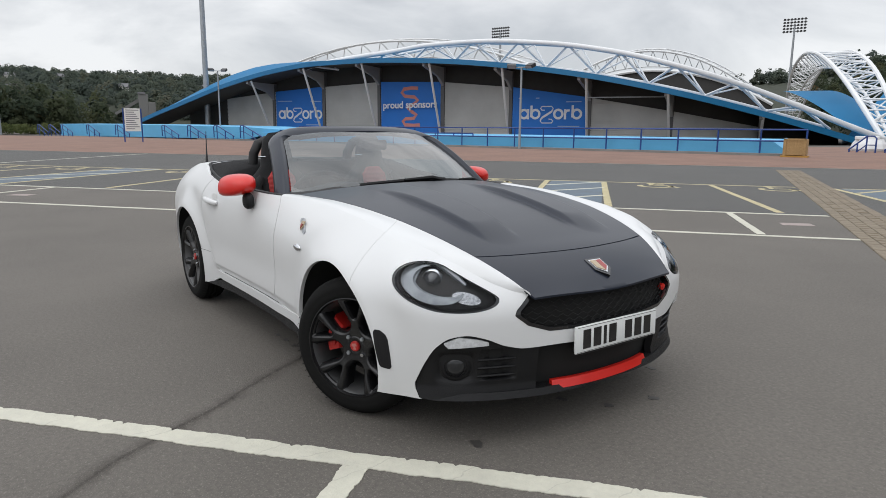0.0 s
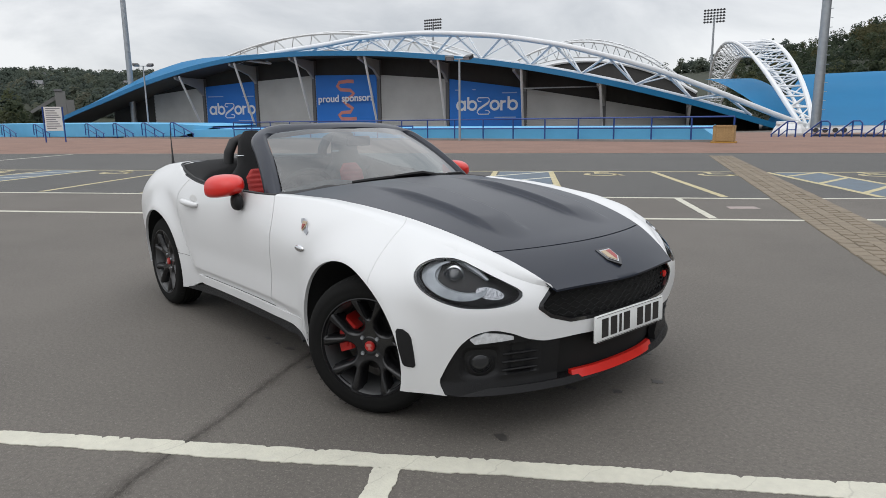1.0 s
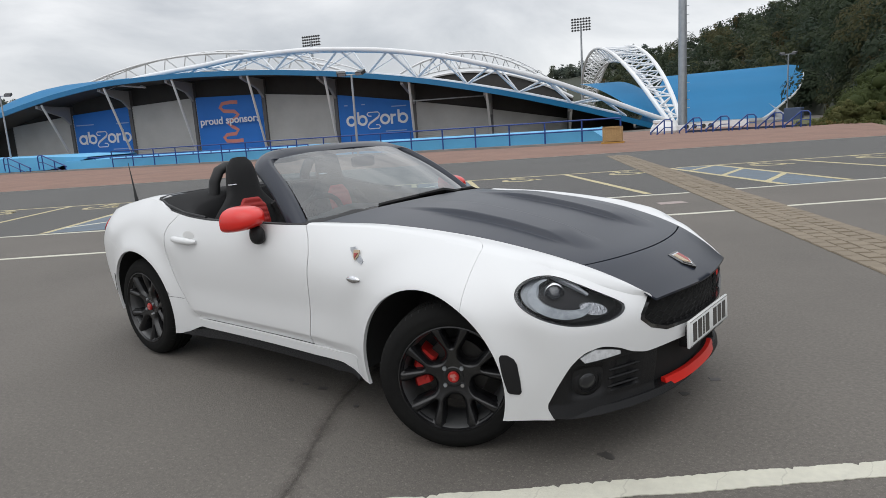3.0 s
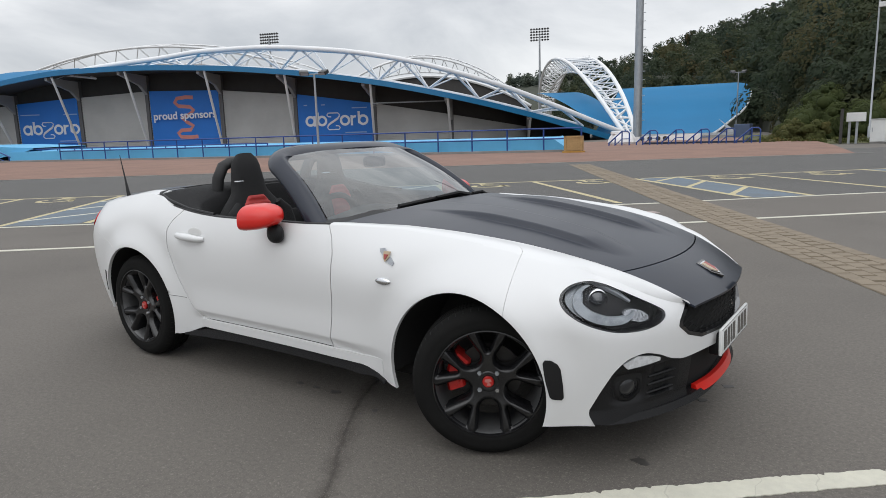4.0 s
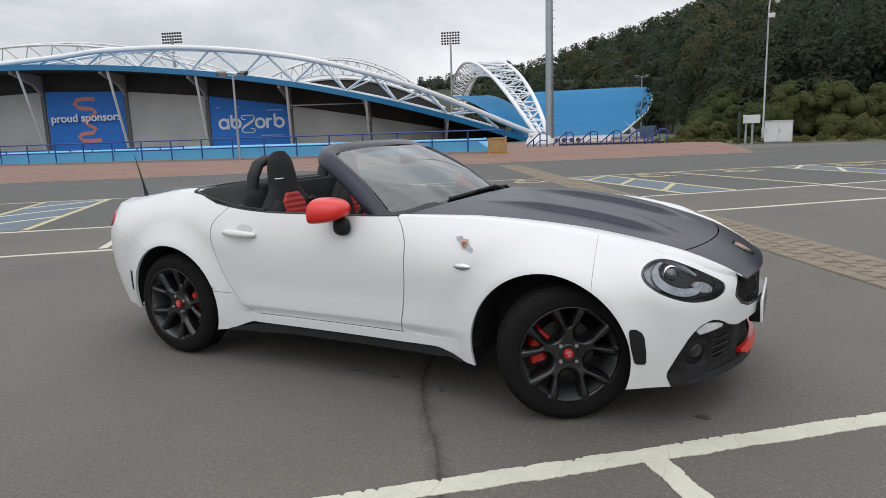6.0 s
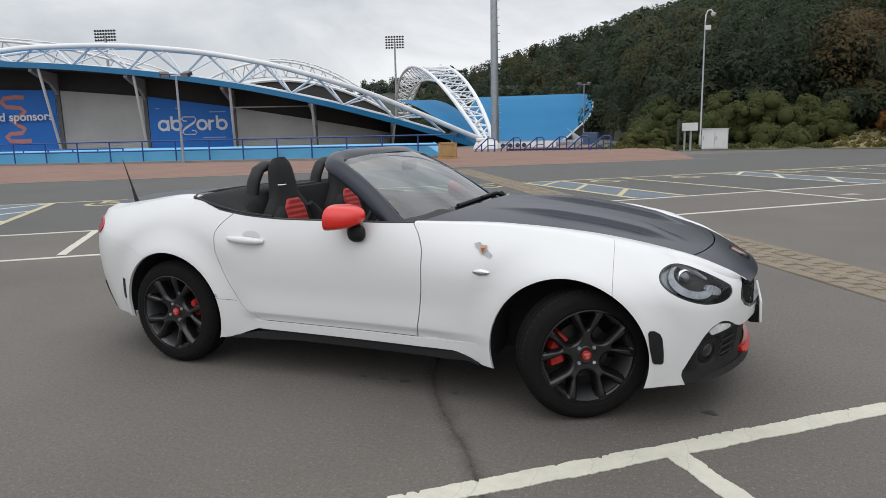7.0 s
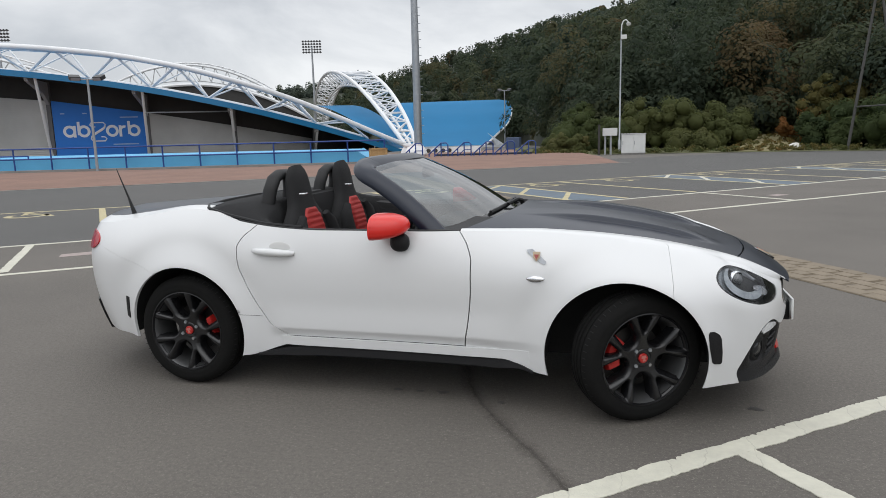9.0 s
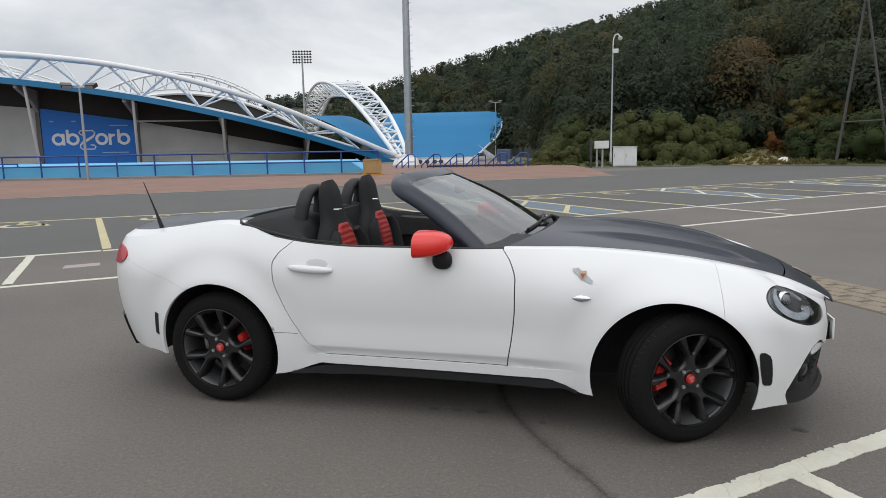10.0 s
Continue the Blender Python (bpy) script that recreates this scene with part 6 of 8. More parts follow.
# white fillets that carry the rocker line round to the arches
skirt_top = keyed([(-1.92, 0.198), (-1.85, 0.212), (-1.70, 0.244), (-1.4, 0.259), (-0.68, 0.261), (-0.55, 0.246), (-0.44, 0.208)])
g = panel(lambda z: z * 0 + a_of_x(-1.88), lambda z: z * 0 + a_of_x(-0.452), lambda a: skirt_top(np.interp(a, _s, _o[:, 0])) - 0.010 - 0.036 * smooth01((-0.45 - np.interp(a, _s, _o[:, 0])) / 0.2) * smooth01((np.interp(a, _s, _o[:, 0]) + 1.90) / 0.25), lambda a: skirt_top(np.interp(a, _s, _o[:, 0])), 50, 8, warp=lambda a, z: 0.006 + 0.012 * np.clip((0.25 - z) / 0.05, 0, 1))
both("side_skirt", g, M_PLASTIC, label="black side skirt")

# grille, lower intake, corner inserts
g = panel(lambda z: z * 0 + LEN - 0.52, lambda z: z * 0 + LEN, const(0.43), const(0.60), 60, 22, keep=(grille_shape,), offset=-0.035, flange=0)
both("grille_backing", g, M_SHELL)
g = panel(lambda z: z * 0 + LEN - 0.50, lambda z: z * 0 + LEN, const(0.43), const(0.603), 60, 24, keep=(grille_shape,), cuts=(lambda a, z: grille_shape(a, z) + 0.014,), offset=0.001, flange=0.03)
both("grille_surround", g, M_GLOSSBLK)
for row in range(7):
    z0 = 0.462 + row * 0.019
    us = np.linspace(0, 0.44 - abs(row - 3) * 0.013, 19)
    line = []
    for i, u in enumerate(us):
        zz = z0 + (0.006 if (i + row) % 2 else -0.006)
        p, n = wall(np.array([LEN - u]), np.array([zz]))
        line.append(p[0] - n[0] * 0.02)
    both("grille_bar", Geo().tube(line, 0.0024, 5), M_SHELL, label="", smooth=40)

g = panel(lambda z: z * 0 + LEN - 0.90, lambda z: z * 0 + LEN - 0.36, const(0.20), const(0.47), 60, 40, keep=(low_shape,), offset=-0.012, flange=0.03,
          warp=lambda a, z: -0.035 * np.exp(-(((from_nose(a) - 0.685) / 0.075) ** 4 + ((z - 0.325) / 0.055) ** 4)) + 0.020 * np.clip((0.25 - z) / 0.05, 0, 1) - 0.02 * np.clip((0.60 - from_nose(a)) / 0.05, 0, 1) * np.clip((from_nose(a) - 0.44) / 0.05, 0, 1) * ((z > 0.27) & (z < 0.39)))
both("corner_insert", g, M_PLASTIC, label="black textured bumper corner")
g = panel(lambda z: z * 0 + LEN - 0.42, lambda z: z * 0 + LEN, const(0.22), const(0.40), 40, 16, offset=-0.05, flange=0)
both("lower_intake", g, M_SHELL)
for z0 in (0.285, 0.318, 0.351):
    pts = []
    for u in np.linspace(0.45, 0.60, 9):
        p, n = wall(np.array([LEN - u]), np.array([z0]))
        pts.append(p[0] - n[0] * 0.022)
    both("intake_slat", Geo().tube(pts, 0.008, 6, flat=0.6), M_PLASTIC)
# splitter and red lip
def sweep(us, z0, z1, out0, depth):
    rows = [[], [], [], []]
    for u in us:
        p, n = wall(np.array([LEN - abs(u)]), np.array([0.3]))
        p, n = p[0], n[0]
        if u < 0:
            p, n = p * [1, -1, 1], n * [1, -1, 1]
        o = out0(abs(u)) if callable(out0) else out0
        for r, (dz, dd) in zip(rows, ((z0, 0), (z1, -0.012), (z1, -depth), (z0, -depth))):
            q = p + n * (o + dd)
            r.append((q[0], q[1], dz))
    g = Geo()
    g.grid(rows + [rows[0]])
    g.add([rows[j][0] for j in range(4)], [(0, 1, 2, 3)])
    g.add([rows[j][-1] for j in range(4)], [(3, 2, 1, 0)])
    return g


part("splitter", sweep(np.linspace(-0.80, 0.80, 60), 0.197, 0.222, lambda u: 0.004 - 0.05 * max(0, u - 0.5) - 0.03 * max(0.0, 1 - abs(u) / 0.34), 0.10), M_PLASTIC, car, "black front splitter", 40, 0.0005)
part("red_lip", sweep(np.linspace(-0.288, 0.288, 36), 0.208, 0.240, -0.010, 0.03), M_RED, car, "red front lip", 40, 0.0005)

# number plate with plain bars
plate = part("number_plate", Geo().box((0.744, -0.237, 0.338), (0.756, 0.237, 0.444), 0.004), M_PLATE, car, "white number plate with black bars", 30)
plate.matrix_basis = pose(0.002, 0.0, 0.0, 0, -1.5, 0)
part("plate_holder", Geo().box((0.690, -0.20, 0.345), (0.744, 0.20, 0.440), 0.01), M_PLASTIC, car, smooth=30)
for i, y in enumerate((-0.178, -0.120, -0.076, -0.032, 0.062, 0.120, 0.178)):
    w = 0.008 if i == 2 else 0.021
    part("plate_bar", Geo().box((0.756, y - w, 0.354), (0.7575, y + w, 0.428)), M_GLOSSBLK, plate)
for z0, z1, y0, y1 in ((0.342, 0.3435, -0.230, 0.230), (0.4385, 0.440, -0.230, 0.230)):
    part("plate_rim", Geo().box((0.756, y0, z0), (0.757, y1, z1)), M_GLOSSBLK, plate)

# tow eye cover in the grille
part("tow_cover", Geo().lathe([(0, 0.0), (0.015, 0.0), (0.015, 0.014), (0, 0.018)], 16, "x", (0.638, 0.400, 0.518)), M_RED, car, "red tow eye cover", 40)

# headlights, indicators, fog lamps
for side in (1, -1):
    mk = (lambda q: q) if side == 1 else mirrored
    bowl = panel(lambda z: z * 0 + LEN - 1.02, lambda z: z * 0 + LEN - 0.48, const(0.50), lambda a: np.minimum(ztop(a) - 0.004, 0.735), 50, 30, keep=(lamp_shape,), offset=-0.045, flange=0)
    hl = part("headlight", mk(bowl), M_LAMP_BLACK, car, "clear headlight with grey light guide and projector", 40)
    rim = panel(lambda z: z * 0 + LEN - 1.02, lambda z: z * 0 + LEN - 0.48, const(0.50), lambda a: np.minimum(ztop(a) - 0.004, 0.735), 50, 30, keep=(lamp_shape,), cuts=(lambda a, z: lamp_shape(a, z) + 0.005,), offset=-0.003, flange=0.05)
    part("bezel", mk(rim), M_GLOSSBLK, hl, smooth=40)
    lens = panel(lambda z: z * 0 + LEN - 1.02, lambda z: z * 0 + LEN - 0.48, const(0.50), lambda a: np.minimum(ztop(a) - 0.004, 0.735), 50, 30, keep=(lamp_shape,), offset=0.0, flange=0)
    ob = part("lens", mk(lens), G_LENS, hl, smooth=60)
    ob.visible_shadow = False
    def in_lamp(p, q, depth):
        """A point inside the lamp: p outwards along it, q upwards, and its outward direction."""
        u, z = HL_C[0] + p * math.cos(HL_T) - q * math.sin(HL_T), HL_C[1] + p * math.sin(HL_T) + q * math.cos(HL_T)
        pt, nn = wall(np.array([LEN - u]), np.array([z]))
        return Vector(pt[0] - nn[0] * depth), Vector(nn[0])

    def outer_end(a, z):
        u, v = from_nose(a) - HL_C[0], z - HL_C[1]
        return np.maximum(lamp_shape(a, z) + 0.008, 0.128 - (u * math.cos(HL_T) + v * math.sin(HL_T)))

    g = panel(lambda z: z * 0 + LEN - 1.02, lambda z: z * 0 + LEN - 0.80, const(0.52), lambda a: np.minimum(ztop(a) - 0.004, 0.735), 24, 24, keep=(outer_end,), offset=-0.034, flange=0.01)
    part("reflector", mk(g), M_LAMP_PALE, hl, "pale outer reflector", 40)
    # light guide: a broad flat hook that runs out under the projector
    def lamp_pq(a, z):
        u, v = from_nose(a) - HL_C[0], z - HL_C[1]
        return u * math.cos(HL_T) + v * math.sin(HL_T), -u * math.sin(HL_T) + v * math.cos(HL_T)

    def oval(a, z, c, h):
        p, q = lamp_pq(a, z)
        return (np.sqrt(((p - c[0]) / h[0]) ** 2 + ((q - c[1]) / h[1]) ** 2 + 1e-9) - 1) * min(h)

    def hook(a, z):
        band = np.maximum(oval(a, z, (0.042, -0.002), (0.132, 0.060)), -oval(a, z, (0.022, 0.012), (0.118, 0.046)))
        return np.maximum(np.maximum(band, lamp_shape(a, z) + 0.007), lamp_pq(a, z)[1] - 0.052)

    reach = (lambda z: z * 0 + LEN - 1.02, lambda z: z * 0 + LEN - 0.48, const(0.50), lambda a: np.minimum(ztop(a) - 0.004, 0.735))
    part("light_guide", mk(panel(*reach, 90, 50, keep=(hook,), offset=-0.018, flange=0.018)), M_GUIDE, hl, "milky white light guide", 40)
    turn_lamp = lambda a, z: np.maximum(oval(a, z, (-0.105, -0.020), (0.058, 0.020)), lamp_shape(a, z) + 0.012)
    part("turn_reflector", mk(panel(*reach, 60, 40, keep=(turn_lamp,), offset=-0.026, flange=0.012)), M_TURN, hl, "crinkled silver turn reflector", 40)
    shade = [in_lamp(p, q, 0.036)[0] for p, q in ((0.115, 0.055), (0.060, 0.064), (0.0, 0.058), (-0.05, 0.044), (-0.10, 0.022))]
    part("lamp_brow", mk(Geo().tube(shade, [0.010, 0.014, 0.014, 0.012, 0.006], 6)), M_LAMP_GREY, hl, smooth=50)
    r = 0.033
    c, n = in_lamp(0.056, 0.010, 0.038)
    turn_ = Matrix.Translation(c) @ n.to_track_quat("X", "Z").to_matrix().to_4x4()
    pj = part("projector", mk(Geo().lathe([(0.0, 0.024), (r * 0.4, 0.021), (r * 0.75, 0.010), (r, -0.004)], 24, "x").moved(turn_)), M_PROJECTOR, hl, "dark glass projector", 60)
    part("projector_ring", mk(Geo().lathe([(r, -0.006), (r * 1.05, 0.004), (r * 1.14, 0.002), (r * 1.2, -0.012)], 24, "x").moved(turn_)), M_CHROME, pj, smooth=60)
    ind = poly_shape([(0.565, 0.413), (0.715, 0.405), (0.735, 0.425), (0.675, 0.448), (0.60, 0.436), (0.565, 0.425)])
    g = panel(lambda z: z * 0 + LEN - 0.76, lambda z: z * 0 + LEN - 0.54, const(0.395), const(0.46), 24, 10, keep=(ind,), offset=-0.001, flange=0.01)
    part("indicator_lamp", mk(g), mat("clear_indicator", (0.72, 0.74, 0.76), 0.15, metal=0.2, stain=0.5, sscale=45, dark=(0.15, 0.15, 0.16)), car, "clear indicator lamp", 50)
    p, n = wall(np.array([LEN - 0.685]), np.array([0.325]))
    M_ = Matrix.Translation(p[0] - n[0] * 0.035) @ Vector(n[0]).to_track_quat("X", "Z").to_matrix().to_4x4()
    fog = part("fog_lamp", mk(Geo().lathe([(0, 0.012), (0.02, 0.011), (0.036, 0.004), (0.040, -0.01)], 20, "x").moved(M_)), mat("fog_glass", (0.035, 0.036, 0.038), 0.12, metal=0.3), car, "round fog lamp", 60)
    part("fog_ring", mk(Geo().lathe([(0.040, -0.02), (0.044, 0.008), (0.056, 0.004), (0.066, -0.02)], 20, "x").moved(M_)), M_PLASTIC, fog, smooth=50)

# side vents at the bumper edge
slot = poly_shape([(x + 0.002, z + 0.002) for x, z in ((0.292, 0.436), (0.300, 0.372), (0.314, 0.310), (0.322, 0.302), (0.353, 0.298), (0.360, 0.306), (0.358, 0.350), (0.350, 0.412), (0.340, 0.432), (0.318, 0.446), (0.298, 0.446))], lambda a: np.interp(a, _s, _o[:, 0]))
g = panel(lambda z: z * 0 + a_of_x(0.285), lambda z: z * 0 + a_of_x(0.395), const(0.275), const(0.45), 18, 20, keep=(slot,), offset=0.004, flange=0.012)
both("side_vent", g, M_PLASTIC, label="black side vent")
slot2 = poly_shape([(-2.70, 0.36), (-2.67, 0.352), (-2.662, 0.47), (-2.69, 0.475)], lambda a: np.interp(a, _s, _o[:, 0]))
g = panel(lambda z: z * 0 + a_of_x(-2.73), lambda z: z * 0 + a_of_x(-2.64), const(0.33), const(0.49), 10, 14, keep=(slot2,), offset=0.004, flange=0.012)
both("side_vent", g, M_PLASTIC, label="black rear side vent")

# bonnet and nose
Z_CENTRE = keyed([(-0.86, 0.928), (-0.62, 0.908), (-0.323, 0.884), (0.0, 0.838), (0.2, 0.795), (0.393, 0.745), (0.52, 0.709), (0.642, 0.648), (0.70, 0.608), (0.74, 0.575)])


def top_z(x, y):
    e, ze, zc = E_KEYS_Y(x), E_KEYS_Z(x), Z_CENTRE(x)
    f = np.abs(y) / e
    z = ze + (zc - ze) * (1 - np.clip(f, 0, 1) ** 2.3)
    # two long raised bulges that fade to the cowl
    front = 0.42 - 6.0 * (np.abs(y) - 0.275) ** 2
    rise = smooth01((front - x) / 0.20) * smooth01((x + 0.62) / 0.45)
    w = 0.098 + 0.02 * (0.3 - x)
    ridge = smooth01((w - np.abs(np.abs(y) - 0.275)) / 0.026)
    return z + 0.023 * rise * ridge


def top_patch(x_back, x_front, nx, ny, inset=0.003, fl=0.018):
    P, W = [], []
    for i in range(nx + 1):
        for j in range(ny + 1):
            s = -1 + 2 * j / ny
            s = math.copysign(abs(s) ** 0.9, s)
            x = 0.0
            y = s * 0.5
            for _ in range(5):
                x = x_back(abs(y)) + (x_front(abs(y)) - x_back(abs(y))) * i / nx
                y = s * (float(E_KEYS_Y(x)) - inset)
            P.append(np.array([x, y, float(top_z(x, y))]))
            W.append((0, 0, -1.0))
    faces = [(i * (ny + 1) + j, (i + 1) * (ny + 1) + j, (i + 1) * (ny + 1) + j + 1, i * (ny + 1) + j + 1) for i in range(nx) for j in range(ny)]
    return rimmed(P, W, faces, fl)


def shut_x(y):
    return 0.524 - 0.080 * (y / 0.489) ** 2


def cowl_x(y):
    return -0.62 - 0.17 * (y / 0.66) ** 2.5


part("bonnet", top_patch(lambda y: cowl_x(y), lambda y: shut_x(y) - 0.003, 90, 120), M_MATT, car, "matt black bonnet with raised bulges", 50)
part("nose_panel", top_patch(lambda y: shut_x(y) + 0.003, lambda y: 0.728 - 0.045 * (y / 0.396) ** 2, 16, 50, 0.0005, 0.008), M_MATT, car, "matt black nose panel", 50)
# crest on the nose
Mb = Matrix.Translation((0.640, 0.0, float(top_z(np.array(0.640), np.array(0.0))) + 0.004)) @ pose(0, 0, 0, 0, 27, 0)
shield = [(-0.045, -0.040), (-0.045, 0.040), (0.015, 0.038), (0.052, 0.0), (0.015, -0.038)]
crest = part("nose_crest", Geo().prism([Mb @ Vector((x * 1.15, y * 1.15, -0.012)) for x, y in shield], Mb.to_3x3() @ Vector((0, 0, 0.013))), M_GLOSSBLK, car, "black shield with a red and yellow crest")
part("crest_rim", Geo().prism([Mb @ Vector((x * 0.86 - 0.003, y * 0.86, 0.0)) for x, y in shield], Mb.to_3x3() @ Vector((0, 0, 0.004))), M_CHROME, crest)
part("crest_field", Geo().prism([Mb @ Vector((x * 0.72 - 0.003, y * 0.72, 0.001)) for x, y in ((-0.045, -0.04), (-0.045, 0.0), (0.048, 0.0), (0.015, -0.038))], Mb.to_3x3() @ Vector((0, 0, 0.005))), M_BADGE_Y, crest)
part("crest_field", Geo().prism([Mb @ Vector((x * 0.72 - 0.003, y * 0.72, 0.001)) for x, y in ((-0.045, 0.002), (-0.045, 0.04), (0.015, 0.038), (0.048, 0.002))], Mb.to_3x3() @ Vector((0, 0, 0.005))), M_BADGE_R, crest)

# cowl, wipers
g = Geo()
rows = []
for f in np.linspace(0, 1, 5):
    rows.append([(cowl_x(abs(y)) - 0.008 - 0.17 * f, y, float(top_z(cowl_x(abs(y)), y)) - 0.012 - 0.03 * math.sin(f * 2.2)) for y in np.linspace(-0.655, 0.655, 30)])
g.grid(rows)
part("cowl", g, M_PLASTIC, car, "black scuttle panel", 40)


# windscreen: frame, glass
def scr(y, f):
    """The screen's surface: f from the base (0) to the header (1)."""
    yb = y if y < 0 else y * 0.92
    q = abs(y)
    xb, zb = -0.690 - 0.185 * q ** 2.2 / 0.42, 0.885 - 0.062 * (q / 0.69) ** 2
    xt, zt = -1.262 - 0.085 * (q / 0.55) ** 2.2, 1.174 - 0.040 * (q / 0.55) ** 2.4
    bow = 0.018 * math.sin(math.pi * f)
    return Vector((xb + (xt - xb) * f + bow * 0.5, yb, zb + (zt - zb) * f + bow))


rows = []
for f in np.linspace(0, 1, 14):
    half = 0.672 - 0.146 * f
    rows.append([scr(half * s, f) for s in np.linspace(-1, 1, 26)])
ws = part("windscreen", Geo().grid(rows), G_SCREEN, car, "clear curved windscreen", 60)
ws.visible_shadow = False
rows = [[scr((0.678 - 0.146 * f) * s_, f) + Vector((0.002, 0, 0.003)) for s_ in np.linspace(-1, 1, 26)] for f in (-0.04, 0.0, 0.045)]
part("screen_border", Geo().grid(rows), M_GLOSSBLK, ws, "black border of the windscreen", 60)


def frame_bar(path, widths, thick, name, label=""):
    """A flattened bar along path; each width is (forward, back) round the path in the direction of the car's length."""
    rows = []
    path = [Vector(p) for p in path]
    for i, p in enumerate(path):
        d = (path[min(i + 1, len(path) - 1)] - path[max(i - 1, 0)]).normalized()
        out = Vector((0.25, p.y * 1.1, 0.55 + 0.9 * max(0, 0.5 - abs(p.y)))).normalized()
        lead = d.cross(out).normalized()
        if lead.x < 0:
            lead = -lead
        out = lead.cross(d).normalized()
        if out.dot(Vector((0.2, p.y, 0.5))) < 0:
            out = -out
        fw, bw = widths[i]
        t = thick
        sec = [(fw, -t * 0.3), (fw * 0.9, t * 0.35), (fw * 0.45, t * 0.62), (-bw * 0.45, t * 0.60), (-bw * 0.9, t * 0.25), (-bw, -t * 0.25), (-bw * 0.7, -t * 0.6), (fw * 0.6, -t * 0.6)]
        rows.append([p + lead * a + out * b for a, b in sec])
    g = Geo()
    g.grid([r + [r[0]] for r in rows])
    m = len(rows[0])
    g.add(rows[0], [tuple(range(m))])
    g.add(rows[-1], [tuple(reversed(range(m)))])
    return part(name, g, M_MATT, car, label, 50, 0.0004)


def screen_edge(side, f):
    p = scr(side * (0.686 - 0.146 * f), f)
    return p + Vector((-0.025, side * 0.012, 0.004))


def header_edge(s_):
    p = scr(s_ * 0.53, 0.985)
    return p + Vector((-0.045 - 0.015 * abs(s_), 0, 0.004))


def frame_corner(side):
    """Rounds the pillar into the header."""
    a, c = screen_edge(side, 0.84), header_edge(side * 0.78)
    b = scr(side * 0.545, 1.0) + Vector((-0.045, side * 0.008, 0.010))
    return [a.lerp(b, f).lerp(b.lerp(c, f), f) for f in np.linspace(0, 1, 9)]


for side, nm in ((-1, "windscreen_pillar"), (1, "windscreen_pillar")):
    pts = [screen_edge(side, f) for f in np.linspace(-0.06, 0.80, 10)] + frame_corner(side)
    n = len(pts)
    frame_bar(pts, [(0.030 + 0.022 * max(0, i - 9) / 9, 0.065 + 0.008 * max(0, i - 9) / 9) for i in range(n)], 0.035, nm, "matt black windscreen pillar")
frame_bar([header_edge(v) for v in np.linspace(-0.785, 0.785, 21)], [(0.0525, 0.0735)] * 21, 0.0355, "windscreen_header", "matt black windscreen header rail")


def wiper(y0, y1):
    """Parked on the scuttle, low behind the bonnet's edge: pivot at y0, blade towards y1."""
    arm = part("wiper", Geo().tube([scr(y0, -0.06) + Vector((0.03, 0, -0.01)), scr(y0, -0.04) + Vector((0.022, 0, 0.040)), scr(y0 * 0.85 + y1 * 0.15, -0.01) + Vector((0.018, 0, 0.044)), scr(y0 * 0.5 + y1 * 0.5, 0.03) + Vector((0.014, 0, 0.020))], [0.016, 0.015, 0.011, 0.007], 6), M_PLASTIC, car, "black windscreen wiper", 40)
    part("pivot_cap", Geo().lathe([(0.0, 0.030), (0.014, 0.028), (0.019, 0.012), (0.021, -0.02)], 14, "z", tuple(scr(y0, -0.06) + Vector((0.03, 0, 0.012)))), M_PLASTIC, arm, smooth=50)
    part("wiper_blade", Geo().tube([scr(y0 + (y1 - y0) * f, 0.045 - 0.015 * f) + Vector((0.006, 0, 0.012)) for f in np.linspace(-0.12, 1, 10)], 0.010, 6), M_PLASTIC, arm, smooth=40)


wiper(0.16, -0.34)
wiper(0.52, 0.17)

# interior mirror
part("interior_mirror", Geo().box((-1.20, -0.085, 1.062), (-1.17, 0.085, 1.122), 0.014), M_TRIM, car, "black interior mirror", 40)

# ---- inner body: tub, doors inside, wheel wells ----
g = Geo()
g.box((-2.05, -0.70, 0.17), (-0.62, 0.70, 0.24))
g.box((-2.20, -0.72, 0.17), (-2.02, 0.72, 0.80))
g.box((-0.80, -0.68, 0.20), (-0.42, 0.68, 0.80))
g.box((-0.42, -0.50, 0.20), (0.55, 0.50, 0.52))
g.box((-3.05, -0.50, 0.25), (-2.1, 0.50, 0.72))
part("floor_pan", g, M_SHELL, car, "black underbody")
g = Geo()
rows = []
for x in np.linspace(-1.98, -0.80, 30):
    a = a_of_x(x)
    p, n = wall(np.array([float(a)]), np.array([float(ztop(np.array([float(a)]))[0])]))
    p = p[0]
    rows.append([(p[0], p[1] + 0.002, p[2] - 0.010), (p[0], p[1] + 0.010, p[2] + 0.006), (p[0], p[1] + 0.045, p[2] + 0.004), (p[0], p[1] + 0.085, p[2] - 0.02), (p[0], p[1] + 0.095, 0.62), (p[0], p[1] + 0.075, 0.50), (p[0], p[1] + 0.10, 0.25)])
g.grid(rows)
for d, gg in zip(doors, (g, mirrored(g))):
    part("door_card", gg, M_TRIM, d, "black inner door trim", 50)
for cx, cz, cr in ARCHES:
    for sgn in (1, -1):
        g = Geo()
        rows = []
        for y, inset in ((-0.845, 0.010), (-0.80, 0.04), (-0.52, 0.0)):
            row = []
            for t in np.linspace(-0.10, math.pi + 0.10, 30):
                x, z = cx + (cr + 0.012) * math.cos(t), cz + (cr + 0.012) * math.sin(t)
                skin, _ = wall(np.array([float(a_of_x(x))]), np.array([max(z, 0.24)]))
                row.append((x, sgn * max(y, float(skin[0][1]) + inset), z))
            rows.append(row)
        g.grid(rows)
        g.add([rows[2][i] for i in range(30)], [tuple(range(30))])
        part("wheel_well", g, M_SHELL, car, "black wheel arch liner", 60)
